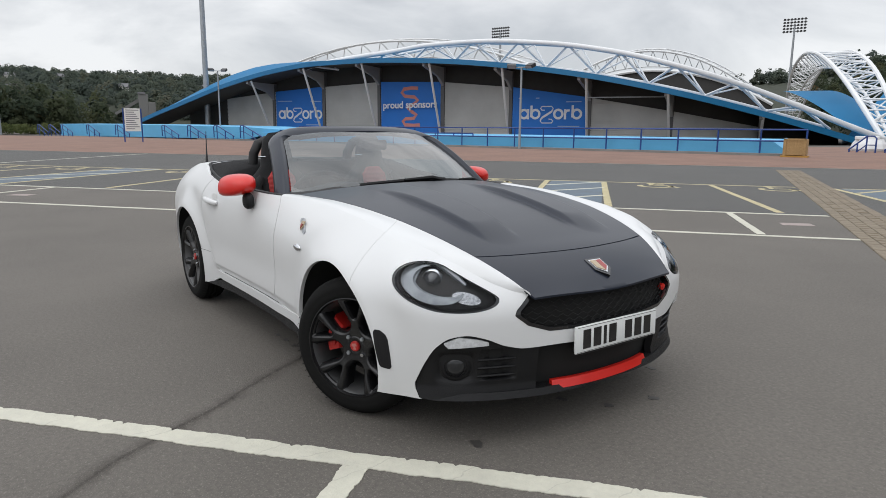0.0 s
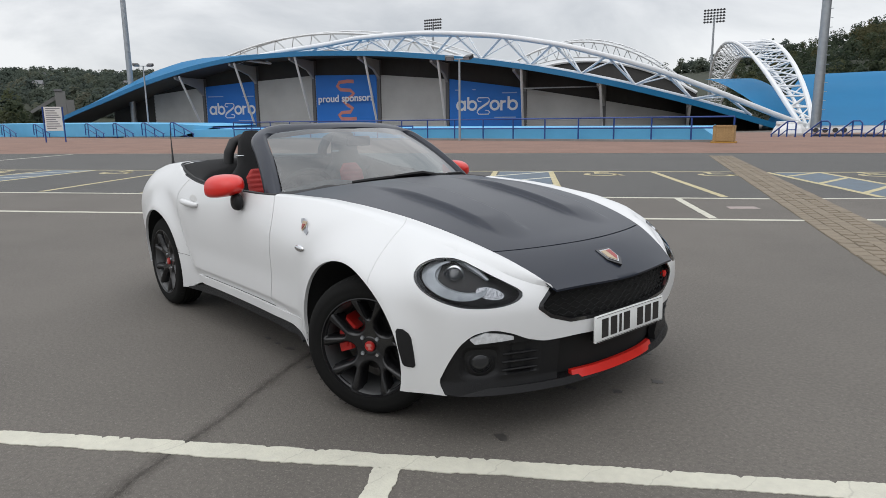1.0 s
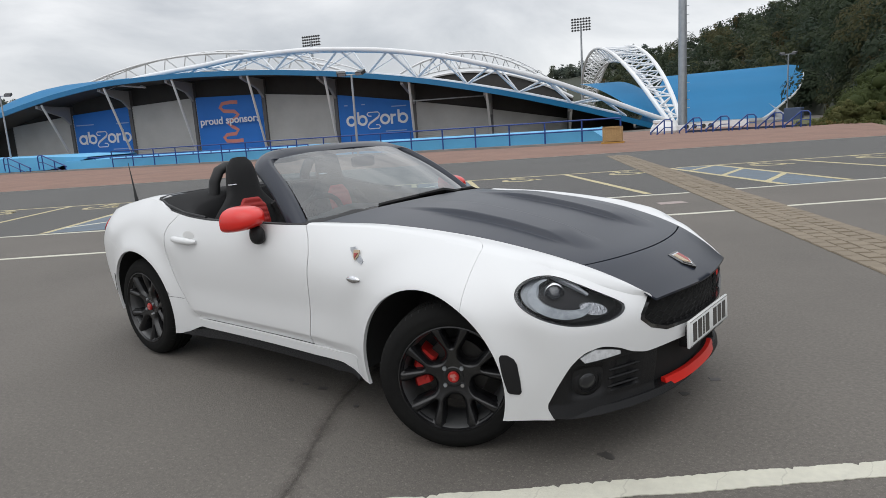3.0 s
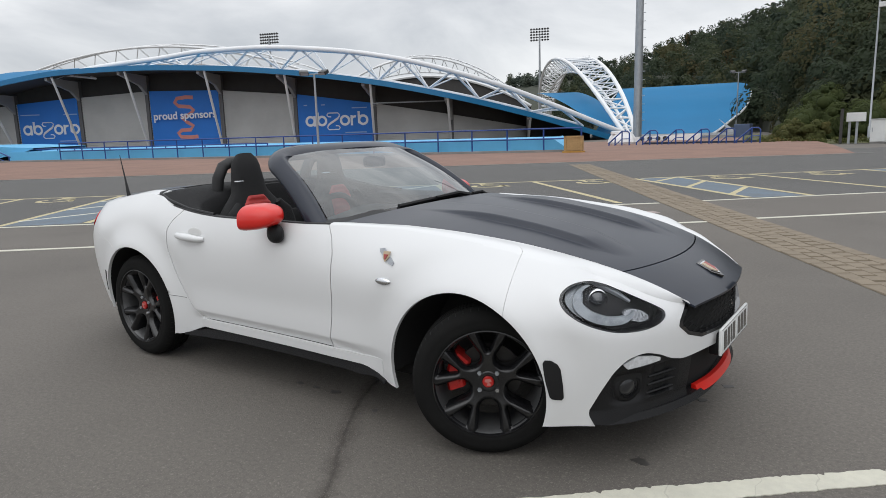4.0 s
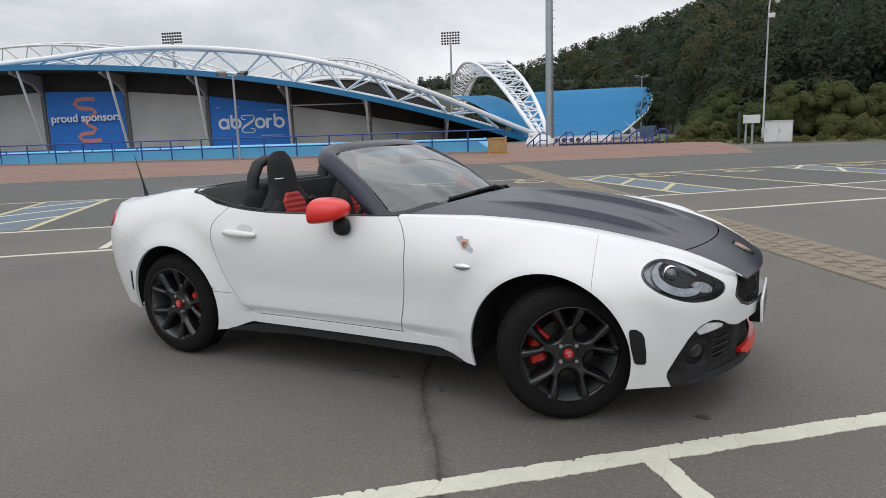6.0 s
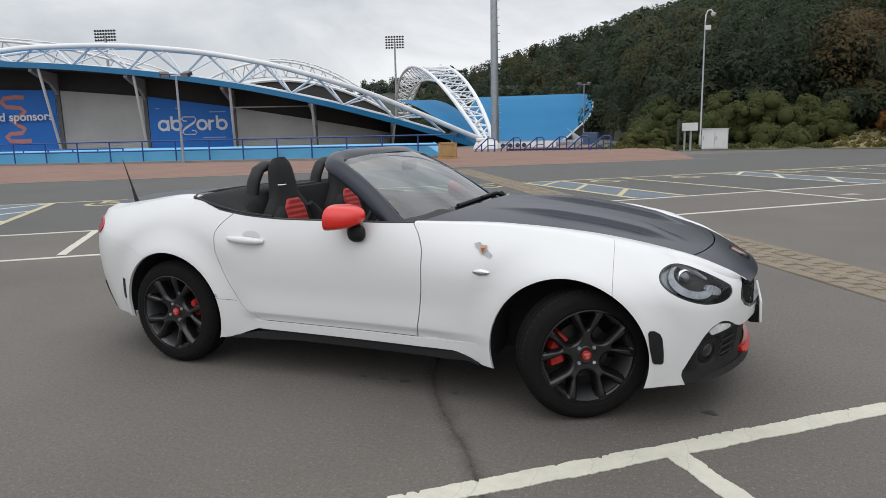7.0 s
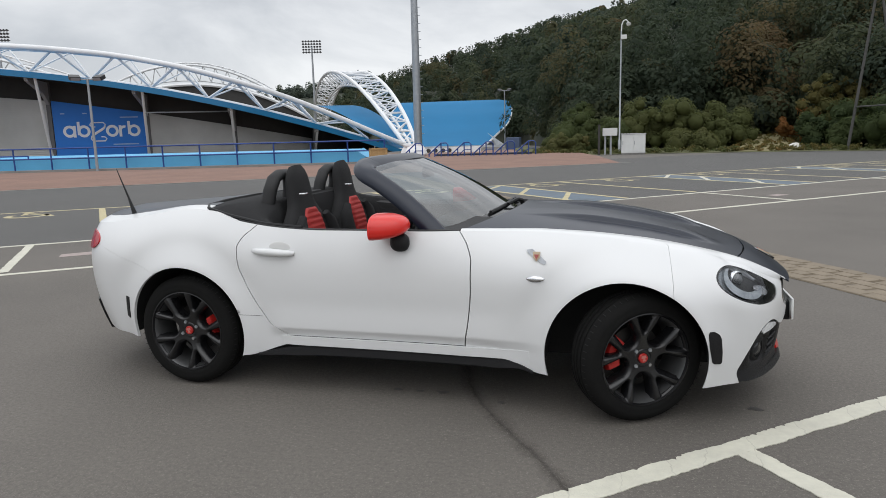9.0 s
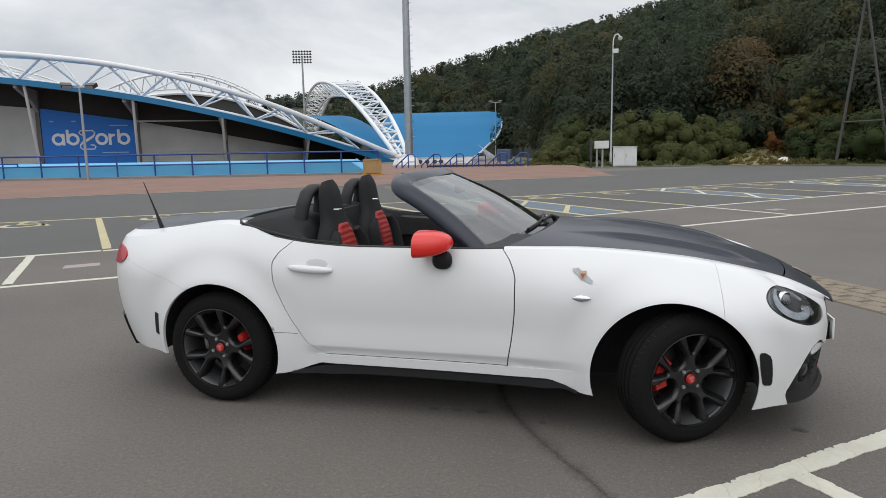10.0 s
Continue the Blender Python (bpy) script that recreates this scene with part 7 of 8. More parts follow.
# added dark backing that blocks light behind the panel gaps
g = panel(lambda z: z * 0 + 0.02, lambda z: z * 0 + LEN - 0.5, const(0.24), lambda a: ztop(a) - 0.05, 80, 10, cuts=(circle_cut(-0.046, 0.300, 0.375), circle_cut(-2.292, 0.308, 0.37), lamp_shape), offset=-0.03, flange=0)
both("inner_panel", g, M_SHELL)

# ---- rear deck, soft top, tail ----
def deck_point(tau, f):
    """From the crest of the rear quarter (f 0) to the car's centre line (f 1), tau from the tail to the soft top."""
    k = 1.2 + (5.35 - 1.2) * tau
    a = float(np.interp(k, _k, _s))
    p, n = wall(np.array([a]), np.array([float(Z_TOP(k))]))
    p = p[0]
    zc = 0.900 + 0.052 * tau ** 0.9
    x = p[0] * (1 - f) + (-3.20 + 0.86 * tau) * f
    return np.array([x, p[1] * (1 - f), p[2] + (zc - p[2]) * (1 - (1 - f) ** 2.0) + 0.012 * math.sin(math.pi * min(1, f * 2.2)) * (f < 0.46)])


def deck(f0, f1, n, m):
    P = [deck_point(t, f0 + (f1 - f0) * j / m) for t in np.linspace(0, 1, n + 1) for j in range(m + 1)]
    faces = [(i * (m + 1) + j, (i + 1) * (m + 1) + j, (i + 1) * (m + 1) + j + 1, i * (m + 1) + j + 1) for i in range(n) for j in range(m)]
    return rimmed(P, [(0, 0, -1.0)] * len(P), faces, 0.012)


both("rear_deck", deck(0.0, 0.15, 30, 6), M_PAINT, label="white rear shoulder")
dl = deck(0.156, 1.0, 30, 12)
part("boot_lid", joined(dl, mirrored(dl)), M_MATT, car, "matt black boot lid", 50, 0.001)
# folded soft top, cover and well
def top_edge(q):
    """The rim of the soft top well, q from the door (0) to the centre line at the back (1)."""
    keys = ((-1.62, -0.765, 0.853), (-1.85, -0.755, 0.870), (-2.05, -0.738, 0.908), (-2.20, -0.700, 0.940), (-2.28, -0.58, 0.945), (-2.33, -0.35, 0.950), (-2.345, 0.0, 0.953))
    s = q * (len(keys) - 1)
    i = min(int(s), len(keys) - 2)
    return Vector(keys[i]).lerp(Vector(keys[i + 1]), s - i)


rows = []
qs = np.linspace(0, 1, 40)
for f in np.linspace(0, 1, 9):
    row = []
    for q in qs:
        e = top_edge(q)
        inner = Vector((-1.93 + 0.10 * (1 - min(1, q * 2.0)), -0.64 * (1 - q ** 1.6), 0.962 - 0.10 * (1 - min(1, q * 1.5)) ** 1.5))
        if q < 0.34:
            inner = e.lerp(inner, smooth01(np.array(q / 0.34)))
            inner.y = max(inner.y, e.y + 0.03)
        p = e.lerp(inner, f)
        p.z += 0.022 * math.sin(math.pi * f) * min(1, q * 2.5)
        row.append(p)
    rows.append(row)
rows.append([Vector((p.x + 0.02, p.y * 0.97, p.z - 0.05)) for p in rows[-1]])
rows.append([Vector((p.x + 0.01, p.y * 0.95, 0.72)) for p in rows[-1]])
g = Geo().grid(rows)
part("soft_top", joined(g, mirrored(g)), M_SOFTTOP, car, "folded black cloth soft top", 60, 0.002)
both("top_seal", Geo().tube([top_edge(q) + Vector((0, 0, 0.006)) for q in np.linspace(0, 1, 40)], 0.009, 6), M_PLASTIC)
# tail lamps, boot edge, aerial
g = panel(lambda z: z * 0 + np.interp(1.75, _k, _s), lambda z: z * 0 + np.interp(3.32, _k, _s), const(0.715), const(0.835), 24, 14,
          keep=(lambda a, z: (np.sqrt(((a - np.interp(2.30, _k, _s)) / 0.20) ** 2 + ((z - 0.757) / 0.052) ** 2 + 1e-9) - 1) * 0.06,), offset=0.008, flange=0.03)
both("tail_lamp", g, M_TAIL, label="red tail lamp")
ab = deck_point(0.52, 0.19)
part("aerial", Geo().tube([ab + np.array([0, 0, -0.01]), ab + np.array([-0.01, 0, 0.02]), ab + np.array([-0.045, 0.012, 0.09]), ab + np.array([-0.135, 0.04, 0.255])], [0.014, 0.011, 0.006, 0.002], 8), M_PLASTIC, car, "black whip aerial", 40)
g = panel(lambda z: z * 0, lambda z: z * 0 + np.interp(2.5, _k, _s), const(0.22), const(0.40), 24, 8, offset=0.012, flange=0.02)
both("rear_valance", g, M_PLASTIC, label="black rear valance")

# ---- door mirror, handle, badges ----
def blob(c, rx, ry, rz, n=20, m=14, sq=2.4, taper=0.0):
    g = Geo()
    rows = []
    for i in range(m + 1):
        t = -math.pi / 2 + math.pi * i / m
        row = []
        for j in range(n + 1):
            p = 2 * math.pi * j / n
            e = 2 / sq
            f = lambda v: math.copysign(abs(v) ** e, v)
            x, y, z = f(math.cos(t)) * f(math.cos(p)), f(math.cos(t)) * f(math.sin(p)), f(math.sin(t))
            row.append((c[0] + rx * x * (1 + taper * z), c[1] + ry * y, c[2] + rz * z))
        rows.append(row)
    return g.grid(rows)


for sgn in (1, -1):
    mk = (lambda q: q) if sgn == 1 else mirrored
    g = Geo()
    rows = []
    for i, f in enumerate(np.linspace(0, 1, 13)):       # from the glass (back) to the front
        x = -1.185 + 0.165 * f
        r = math.sqrt(max(0.0, 1 - (f * 0.985) ** 2.6))
        row = []
        for t in np.linspace(0, 2 * math.pi, 29):
            c, s = math.cos(t), math.sin(t)
            w, h = 0.086, 0.064 if s > 0 else 0.052
            yy = -0.872 - w * r * math.copysign(abs(c) ** 0.72, c) + 0.018 * f
            zz = 0.877 + h * r * math.copysign(abs(s) ** 0.72, s) + 0.012 * r * c * -1 + 0.008 * f
            row.append((x - 0.05 * (yy + 0.872) * -0.6, yy, zz))
        rows.append(row)
    g.grid(rows)
    g.add(rows[-1][:-1], [tuple(range(28))])
    if sgn == -1:
        g.moved(Matrix.Translation((-0.05, 0.075, 0)))
        rows = [[Vector(p) + Vector((-0.05, 0.075, 0)) for p in row] for row in rows]
    mir = part("door_mirror", mk(g), M_RED, car, "red door mirror on a black stalk", 60, 0.0006)
    back = [Vector(p) + Vector((0.012, 0, 0)) for p in rows[0][:-1]]
    part("mirror_glass", mk(Geo().add(back, [tuple(range(len(back)))])), M_CHROME, mir)
    g = blob((-1.075 if sgn == 1 else -1.12, -0.835 if sgn == 1 else -0.785, 0.805), 0.048, 0.026, 0.045)
    part("mirror_stalk", mk(g), M_PLASTIC, mir, "black mirror stalk", 60)
    # handle
    pts, ws_ = [], []
    for f in np.linspace(0, 1, 12):
        x = -1.865 + 0.228 * f
        p, n = wall(np.array([float(a_of_x(x))]), np.array([0.748 - 0.010 * f]))
        pts.append(p[0] + n[0] * (0.004 + 0.020 * math.sin(math.pi * f) ** 0.4))
        ws_.append(0.010 + 0.010 * math.sin(math.pi * f) ** 0.5)
    hd_ = part("door_handle", mk(Geo().tube(pts, ws_, 8)), M_PAINT, doors[0 if sgn == 1 else 1], "white pull handle", 60)
    p, n = wall(np.array([float(a_of_x(-1.72))]), np.array([0.762]))
    # no hollow is cut: a greyer oval carries the shade of the recess
    part("handle_recess", mk(blob(tuple(p[0] - n[0] * 0.001), 0.060, 0.004, 0.032, 18, 10, 2.0)), mat("shaded_white_recess", (0.60, 0.60, 0.59), 0.4, stain=0.2), hd_, smooth=60)
    p, n = wall(np.array([float(a_of_x(-1.848))]), np.array([0.748]))
    part("key_lock", mk(blob(tuple(p[0] + n[0] * 0.022), 0.005, 0.006, 0.006, 10, 6, 2.0)), M_GLOSSBLK, hd_)
    # wing badge and repeater
    p, n = wall(np.array([float(a_of_x(-0.437))]), np.array([0.747]))
    B = Matrix.Translation(p[0] + n[0] * 0.002) @ Matrix(((1, 0, 0, 0), (0, 1, 0.45, 0), (0, -0.45, 1, 0), (0, 0, 0, 1)))
    bd = part("wing_badge", mk(Geo().prism([B @ Vector((x, 0, z)) for x, z in ((-0.045, 0.028), (-0.020, 0.032), (0.045, -0.022), (0.040, -0.034), (0.018, -0.026), (-0.04, 0.016))], (0, -0.005, 0))), M_LAMP_GREY, wings[0 if sgn == 1 else 1], "chrome badge with a red and yellow shield")
    part("badge_shield", mk(Geo().prism([B @ Vector((x, -0.004, z)) for x, z in ((-0.017, 0.019), (0.017, 0.019), (0.015, -0.006), (0.0, -0.022), (-0.015, -0.006))], (0, -0.005, 0))), M_BADGE_Y, bd)
    part("badge_shield", mk(Geo().prism([B @ Vector((x, -0.008, z)) for x, z in ((-0.010, 0.006), (0.012, 0.006), (0.0, -0.016))], (0, -0.004, 0))), M_BADGE_R, bd)
    p, n = wall(np.array([float(a_of_x(-0.437))]), np.array([0.648]))
    part("side_repeater", mk(blob(tuple(p[0] + n[0] * 0.002), 0.042, 0.010, 0.016, 16, 10, 1.7)), M_CHROME, wings[0 if sgn == 1 else 1], "clear side repeater lamp", 60)

# ---- cabin ----
def loft(stations, n=20):
    """Rounded sections: (centre, half width, half depth, forward direction, power)."""
    g = Geo()
    rows = []
    for c, w, d, fx, fz, pw in stations:
        row = []
        for j in range(n + 1):
            t = 2 * math.pi * j / n
            e = 2 / pw
            cy, sx = math.copysign(abs(math.cos(t)) ** e, math.cos(t)), math.copysign(abs(math.sin(t)) ** e, math.sin(t))
            row.append((c[0] + sx * d * fx, c[1] + cy * w, c[2] + sx * d * fz))
        rows.append(row)
    g.grid(rows)
    g.add(rows[0][:-1], [tuple(range(n))])
    g.add(rows[-1][:-1], [tuple(reversed(range(n)))])
    return g


for y in (-0.372, 0.352):
    fwd = 0.005 if y < 0 else -0.055          # the driver's seat stands further forward
    st = []
    w_ = keyed([(0, 0.22), (0.25, 0.245), (0.5, 0.240), (0.62, 0.18), (0.72, 0.115), (0.85, 0.098), (0.95, 0.082), (1.0, 0.05)])
    d_ = keyed([(0, 0.09), (0.4, 0.085), (0.7, 0.052), (0.9, 0.047), (1.0, 0.026)])
    for f in np.linspace(0, 1, 22):
        st.append(((-1.765 + fwd - 0.095 * f, y, 0.42 + 0.730 * f), float(w_(f)), float(d_(f)), 0.93, 0.36, 2.7))
    back = part("seat_back", loft(st), M_CLOTH, car, "black seat back with integral headrest", 60)
    rows = []
    for f in np.linspace(0.12, 0.655, 56):
        rib = 0.0055 * abs(math.sin((f - 0.12) / 0.0446 * math.pi)) ** 0.6
        half = 0.104 * min(1.0, 0.55 + 6.0 * (0.66 - f)) if f > 0.58 else 0.104
        row = []
        for q in np.linspace(-1, 1, 13):
            edge_ = max(0.0, abs(q) - 0.72) / 0.28
            depth_ = float(d_(f)) * (1 - abs(q * half / float(w_(f))) ** 2.7) ** (1 / 2.7) + (0.006 + rib) * (1 - edge_ ** 2) - 0.010 * edge_ ** 2
            row.append((-1.765 + fwd - 0.095 * f + 0.93 * depth_, y + q * half, 0.42 + 0.730 * f + 0.36 * depth_))
        rows.append(row)
    part("seat_centre", Geo().grid(rows), M_REDSEAT, back, "red ribbed seat centre", 60)
    for s in (-1, 1):
        bol = [(-1.765 + fwd - 0.095 * f + 0.070, y + s * (float(w_(f)) - 0.055), 0.42 + 0.73 * f + 0.02) for f in np.linspace(0.05, 0.6, 8)]
        part("side_bolster", Geo().tube(bol, [0.035, 0.052, 0.056, 0.054, 0.050, 0.045, 0.038, 0.02], 10), M_CLOTH, back, smooth=60)
    part("belt_guide", Geo().box((-1.76 + fwd, y - 0.155, 1.0), (-1.725 + fwd, y - 0.115, 1.012), 0.004), M_CHROME, back)
    g = loft([((x, y, z), 0.235, 0.075, 0.0, 1.0, 3.0) for x, z in ((-1.50, 0.42), (-1.35, 0.43), (-1.15, 0.45), (-1.02, 0.455))])
    part("seat_cushion", g, M_CLOTH, car, "black seat cushion", 60)
    # roll hoop
    hx, hw_ = (0.02 if y < 0 else -0.02), 0.115
    hoop = [(hx - 2.02, y - hw_, 0.74), (hx - 2.005, y - hw_, 0.90), (hx - 1.985, y - hw_ + 0.004, 1.02), (hx - 1.975, y - hw_ * 0.72, 1.085), (hx - 1.97, y - 0.035, 1.106), (hx - 1.97, y + 0.035, 1.106), (hx - 1.975, y + hw_ * 0.72, 1.085), (hx - 1.985, y + hw_ - 0.004, 1.02), (hx - 2.005, y + hw_, 0.90), (hx - 2.02, y + hw_, 0.74)]
    hp = part("roll_hoop", Geo().tube(hoop, 0.030, 12).moved(Matrix.Translation((-1.995, 0, 0)) @ Matrix.Diagonal((1.35, 1, 1, 1)) @ Matrix.Translation((1.995, 0, 0))), M_TRIM, car, "black padded roll hoop", 60)
    part("hoop_base", Geo().box((-2.08, y - 0.20, 0.68), (-1.95, y + 0.20, 0.82), 0.04), M_TRIM, hp, smooth=40)
g = Geo()
rows = []
for f, (x, z) in enumerate(((-0.70, 0.83), (-0.82, 0.868), (-0.95, 0.872), (-1.03, 0.845), (-1.06, 0.79), (-1.03, 0.66), (-0.98, 0.50))):
    rows.append([(x - 0.0 + 0.02 * math.cos(y * 2), y, z + (0.028 * math.exp(-((y + 0.37) / 0.16) ** 2) if z > 0.75 else 0) - 0.02 * (abs(y) / 0.7) ** 3) for y in np.linspace(-0.70, 0.70, 36)])
g.grid(rows)
part("dashboard", g, M_TRIM, car, "black dashboard", 50)
part("tunnel", Geo().box((-1.95, -0.10, 0.22), (-0.95, 0.10, 0.52), 0.04), M_TRIM, car, "black centre tunnel", 40)
part("rear_shelf", Geo().box((-2.06, -0.68, 0.55), (-1.88, 0.68, 0.80), 0.03), M_TRIM, car, "black panel behind the seats", 40)
part("wind_stop", Geo().box((-1.99, -0.17, 0.78), (-1.96, 0.17, 0.98), 0.012), M_TRIM, car, "black wind deflector", 40)
SW = Matrix.Translation((-1.20, -0.372, 0.775)) @ pose(0, 0, 0, 0, -66, 0)
ring = [SW @ Vector((0.178 * math.cos(t), 0.178 * math.sin(t), 0)) for t in np.linspace(0, 2 * math.pi, 33)]
swh = part("steering_wheel", Geo().tube(ring, 0.015, 8, caps=False), M_TRIM, car, "black steering wheel", 60)
for t in (0.0, 2.0, 4.28):
    part("wheel_spoke", Geo().tube([SW @ Vector((0.03 * math.cos(t + 1.57), 0.03 * math.sin(t + 1.57), -0.01)), SW @ Vector((0.17 * math.cos(t + 1.57), 0.17 * math.sin(t + 1.57), 0))], 0.014, 6), M_TRIM, swh)
part("wheel_boss", Geo().lathe([(0, 0.02), (0.05, 0.015), (0.06, -0.02), (0, -0.03)], 16, "z").moved(SW), M_TRIM, swh, smooth=50)

# ---- wheels ----
def wheel_face(turn):
    """A dished disc with five long rounded windows and five short wedges between them."""
    nr, nt = 44, 360
    prof = keyed([(0.03, -0.056), (0.075, -0.062), (0.12, -0.071), (0.17, -0.080), (0.205, -0.084), (0.2175, -0.083)])
    R, T = np.meshgrid(np.linspace(0.03, 0.217, nr + 1), np.linspace(0, 2 * math.pi, nt, endpoint=False), indexing="ij")
    X, Z = (R * np.cos(T)).ravel(), (R * np.sin(T)).ravel()
    faces = [(i * nt + j, (i + 1) * nt + j, (i + 1) * nt + (j + 1) % nt, i * nt + (j + 1) % nt) for i in range(nr) for j in range(nt)]

    def windows(x, z, pick=(0, 1)):
        best = np.full_like(x, 9.0)
        for i in range(10):
            if i % 2 not in pick:
                continue
            a = math.radians(turn) + i * math.pi / 5
            p, q = x * math.cos(a) + z * math.sin(a), np.abs(-x * math.sin(a) + z * math.cos(a))
            if i % 2 == 0:
                hw = 0.040 + 0.006 * np.clip((p - 0.12) / 0.08, 0, 1)
                d = np.hypot(np.maximum(0.120 - p, 0), q) - hw
            else:
                hw = 0.006 + 0.030 * np.clip((p - 0.128) / 0.075, 0, 1.0)
                d = np.hypot(np.maximum(0.134 - p, 0), q) - hw
            d = np.maximum(d, p - 0.206 + q * q * 2.4)
            d = np.where(p > 0, d, 9.0)
            best = np.minimum(best, d)
        return best

    inside = windows(X, Z) < 0
    faces = [fc for fc in faces if not all(inside[list(fc)])]
    used = np.zeros(len(X), bool)
    for fc in faces:
        used[list(fc)] = True
    mv = np.where(inside & used)[0]
    for _ in range(8):
        x, z, h = X[mv], Z[mv], 1e-4
        v = windows(x, z)
        gx, gz = (windows(x + h, z) - v) / h, (windows(x, z + h) - v) / h
        n2 = gx**2 + gz**2 + 1e-9
        X[mv], Z[mv] = x - np.clip(v / n2 * gx, -0.008, 0.008), z - np.clip(v / n2 * gz, -0.008, 0.008)
    near_u = np.clip(1 - np.abs(windows(X, Z, (0,))) / 0.018, 0, 1)
    near_v = np.clip(1 - np.abs(windows(X, Z, (1,))) / 0.014, 0, 1)
    Y = prof(np.hypot(X, Z)) + 0.020 * near_u ** 1.7 + 0.014 * near_v ** 1.7
    return rimmed(np.stack([X, Y, Z], 1), np.tile((0.0, 1.0, 0.0), (len(X), 1)), faces, 0.050)


def build_wheel(m, turn, name_label, fill):
    """Outer face towards -y; centre of the wheel at the origin."""
    rim = Geo()
    rim.lathe([(0.215, -0.080), (0.206, -0.068), (0.198, -0.030), (0.196, 0.07), (0.222, 0.088)], 60)
    w = part("wheel", rim, M_BARREL, car, name_label, 50, m=m)
    part("rim_lip", Geo().lathe([(0.2135, -0.0795), (0.2185, -0.091), (0.2235, -0.090), (0.2245, -0.083)], 60), M_RIM, w, smooth=50)
    tyre = Geo()
    prof = [(0.217, 0.090), (0.232, 0.095), (0.250, 0.0965), (0.266, 0.091), (0.2755, 0.079), (0.2805, 0.064)]
    tread = [(0.2830, 0.056), (0.277, 0.054), (0.277, 0.045), (0.2835, 0.043), (0.2838, 0.022), (0.277, 0.020), (0.277, 0.010), (0.2838, 0.008), (0.2838, -0.008), (0.277, -0.010), (0.277, -0.020), (0.2838, -0.022), (0.2835, -0.043), (0.277, -0.045), (0.277, -0.051), (0.2830, -0.053)]
    out = [(0.2800, -0.060), (0.2745, -0.072), (0.266, -0.082), (0.258, -0.0880), (0.250, -0.0910), (0.246, -0.0905), (0.238, -0.0915), (0.233, -0.0920), (0.227, -0.091), (0.222, -0.088), (0.217, -0.084)]
    tyre.lathe([(0.217 + (r - 0.217) * fill, l * 0.82 if l > 0 else l) for r, l in prof + tread + out], 72)
    part("tyre", tyre, M_TYRE, w, "black low profile tyre", 35)
    # shoulder sipes
    g = Geo()
    for i in range(60):
        a = 2 * math.pi * i / 60
        R = Matrix.Rotation(-a, 4, "Y")
        g.add([R @ Vector(v) for v in ((0.217 + r * fill, l, w_) for r, l, w_ in ((0.0642, -0.060, -0.0018), (0.0592, -0.078, -0.0018), (0.0592, -0.078, 0.0018), (0.0642, -0.060, 0.0018)))], [(0, 1, 2, 3)])
        g.v[-4:] = [tuple(Vector(p) * 1.0 + Vector((0, -0.0008, 0)) + Vector((p[0], 0, p[2])).normalized() * 0.0012) for p in g.v[-4:]]
    tagged(part("tread_sipes", g, M_SHELL, w), kind="stuff")
    part("wheel_face", wheel_face(turn), M_RIM, w, smooth=65)
    hub = Geo().lathe([(0, -0.058), (0.030, -0.059), (0.036, -0.061), (0.041, -0.060), (0.045, -0.056), (0.062, -0.045), (0.066, -0.03), (0.0, -0.02)], 40)
    part("hub", hub, M_RIM, w, smooth=40)
    cap = part("hub_cap", Geo().lathe([(0, -0.0685), (0.020, -0.068), (0.0235, -0.064), (0.0235, -0.05)], 28), M_CALIPER, w, "red hub cap", 40)
    part("cap_mark", Geo().prism([(x, -0.0686, z) for x, z in ((-0.012, 0.012), (0.008, 0.015), (0.014, 0.004), (0.004, 0.001), (0.012, -0.012), (-0.006, -0.014), (-0.002, -0.002), (-0.014, 0.002))], (0, -0.001, 0)), M_CAP_MARK, cap)
    for i in range(4):
        a = math.pi / 4 + i * math.pi / 2 + math.radians(turn)
        part("wheel_bolt", Geo().lathe([(0, -0.066), (0.0085, -0.066), (0.010, -0.06), (0.010, -0.045)], 6, "y", (0.050 * math.cos(a), 0, 0.050 * math.sin(a))), M_CHROME if i == 0 else M_GALV, w)
    part("brake_disc", Geo().lathe([(0.06, 0.02), (0.135, 0.02), (0.135, 0.042), (0.06, 0.042)], 40, closed=True), M_DISC, w, "steel brake disc", 40)
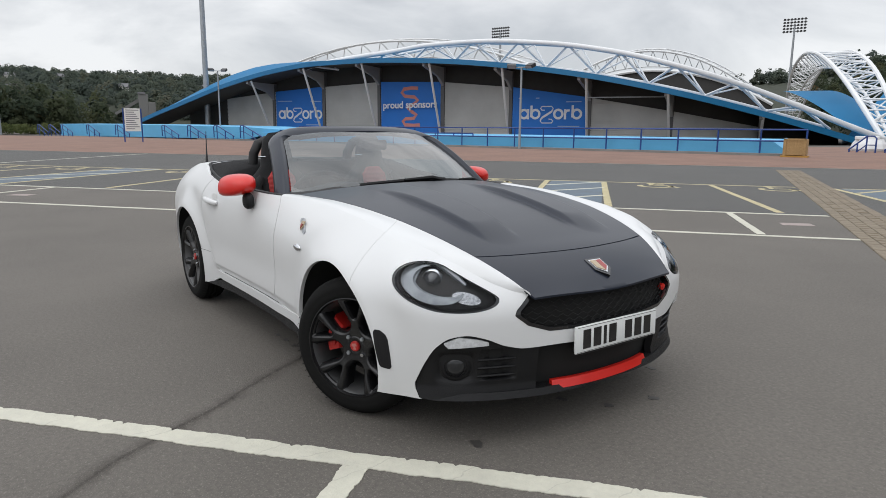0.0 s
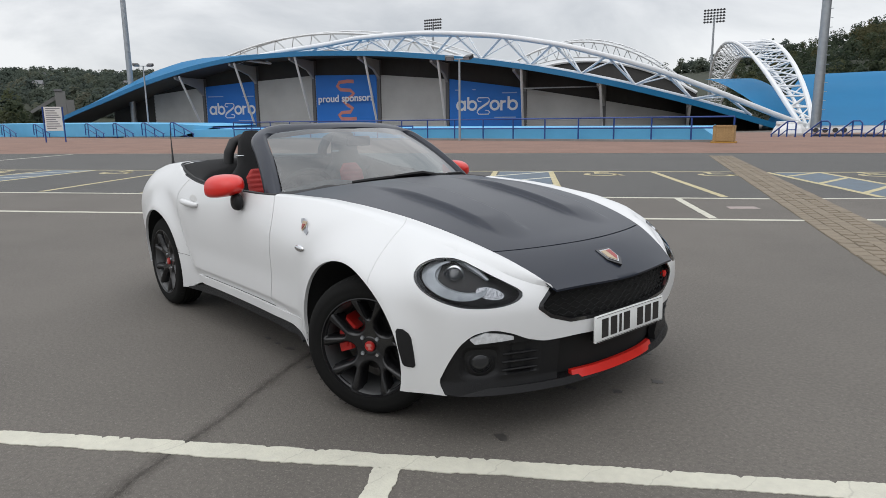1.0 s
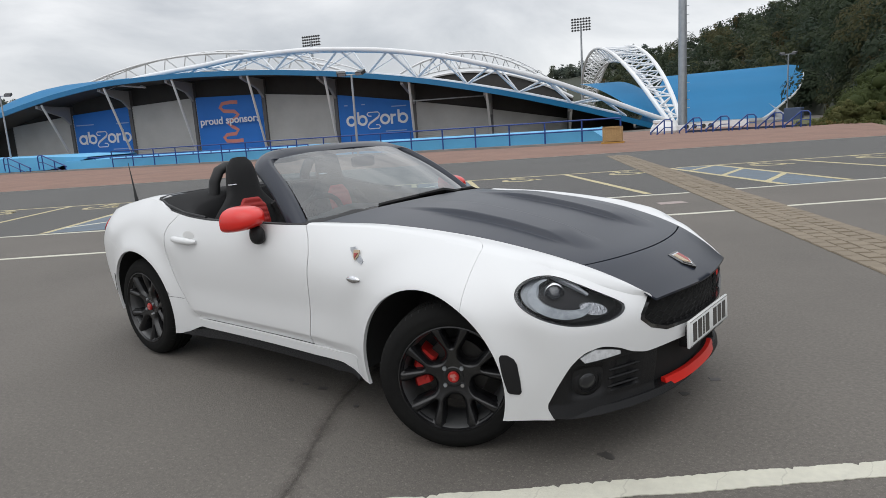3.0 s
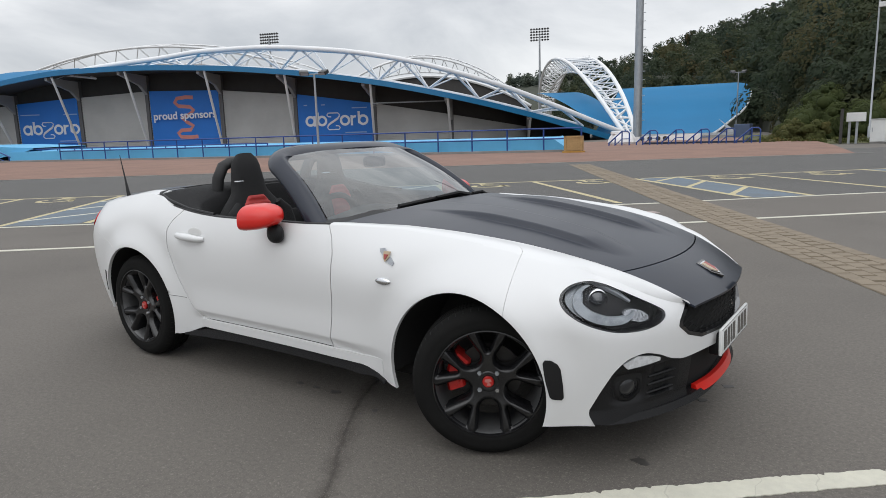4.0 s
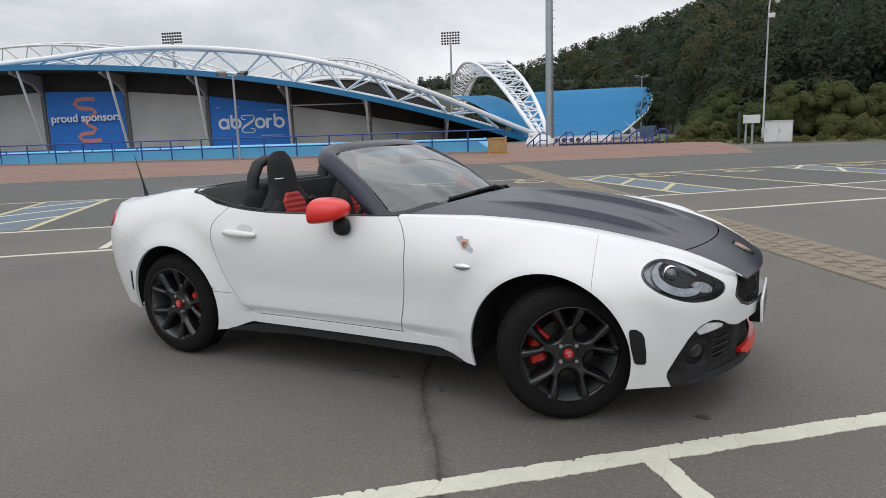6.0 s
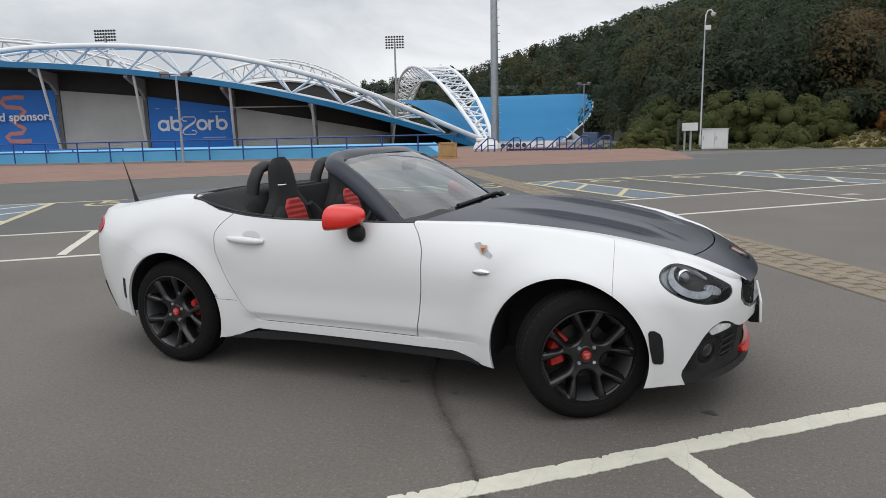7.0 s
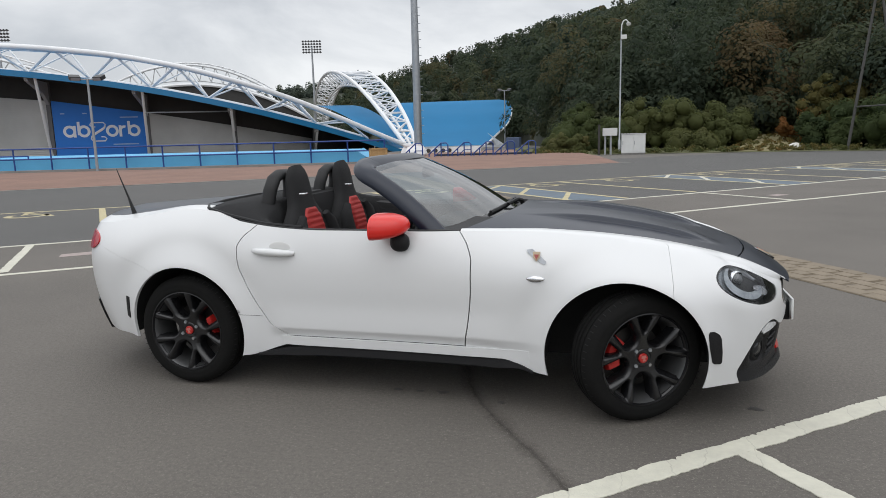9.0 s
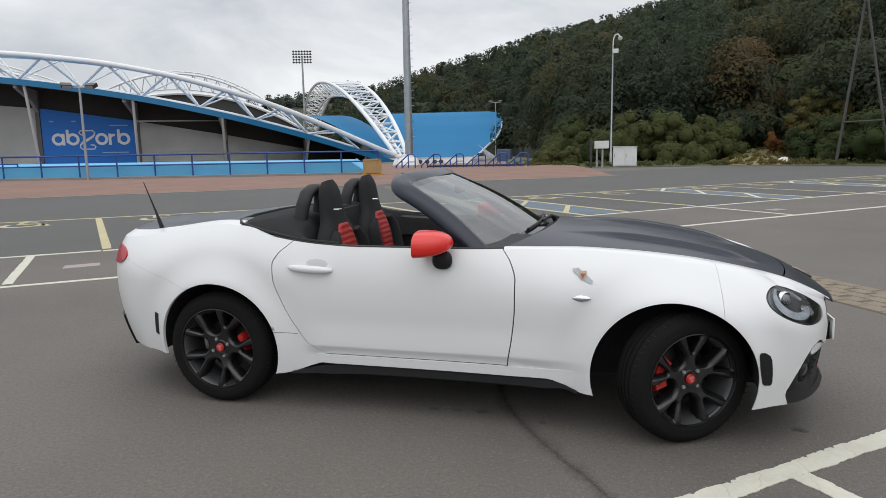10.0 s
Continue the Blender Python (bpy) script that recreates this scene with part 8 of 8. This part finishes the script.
    part("disc_bell", Geo().lathe([(0, 0.0), (0.07, 0.0), (0.075, 0.02)], 30), M_SHELL, w, smooth=40)
    return w


def caliper(m, a0, big):
    g = Geo()
    r0, r1 = (0.098, 0.175) if big else (0.10, 0.155)
    half = math.radians(30 if big else 20)
    rows = []
    for t in np.linspace(a0 - half, a0 + half, 9):
        rows.append([(r * math.cos(t), y, r * math.sin(t)) for r, y in ((r0, -0.022), (r0 + 0.01, -0.034), (r1 - 0.012, -0.036), (r1, -0.02), (r1, 0.05), (r0, 0.05))])
    g.grid([r + [r[0]] for r in rows])
    g.add(rows[0], [tuple(range(6))])
    g.add(rows[-1], [tuple(reversed(range(6)))])
    c = part("brake_caliper", g, M_CALIPER, car, "red brake caliper", 40, m=m)
    for t in (a0 - half * 0.5, a0 + half * 0.5):
        rm = (r0 + r1) / 2
        part("piston_cap", Geo().lathe([(0, -0.044), (0.016, -0.042), (0.019, -0.034)], 14, "y", (rm * math.cos(t), 0, rm * math.sin(t))), M_CALIPER, c, smooth=40)
    return c


STEER = 29.0
FRONT_SIZE, REAR_SIZE = Matrix.Diagonal((0.95, 1.04, 0.95, 1)), Matrix.Diagonal((0.97, 1.02, 0.97, 1))
MF, MR = pose(0.004, -0.735, 0.297, 0, 0, STEER) @ FRONT_SIZE, pose(-2.31, -0.742, 0.297) @ REAR_SIZE
build_wheel(MF, -90, "gunmetal black alloy wheel turned to the left", 1.41)
build_wheel(MR, -110, "gunmetal black alloy wheel", 1.335)
caliper(MF, math.radians(168), True)
caliper(MR, math.radians(14), False)
FLIP = pose(0, 0, 0, 0, 0, 180)
build_wheel(pose(0.004, 0.735, 0.297, 0, 0, STEER) @ FLIP @ FRONT_SIZE, 30, "gunmetal black alloy wheel turned to the left", 1.43)
build_wheel(pose(-2.31, 0.742, 0.297) @ FLIP @ REAR_SIZE, 10, "gunmetal black alloy wheel", 1.335)
part("axle_beam", Geo().tube([(0, -0.62, 0.30), (0, 0.62, 0.30)], 0.03, 8).tube([(-2.31, -0.62, 0.30), (-2.31, 0.62, 0.30)], 0.03, 8), M_SHELL, car)
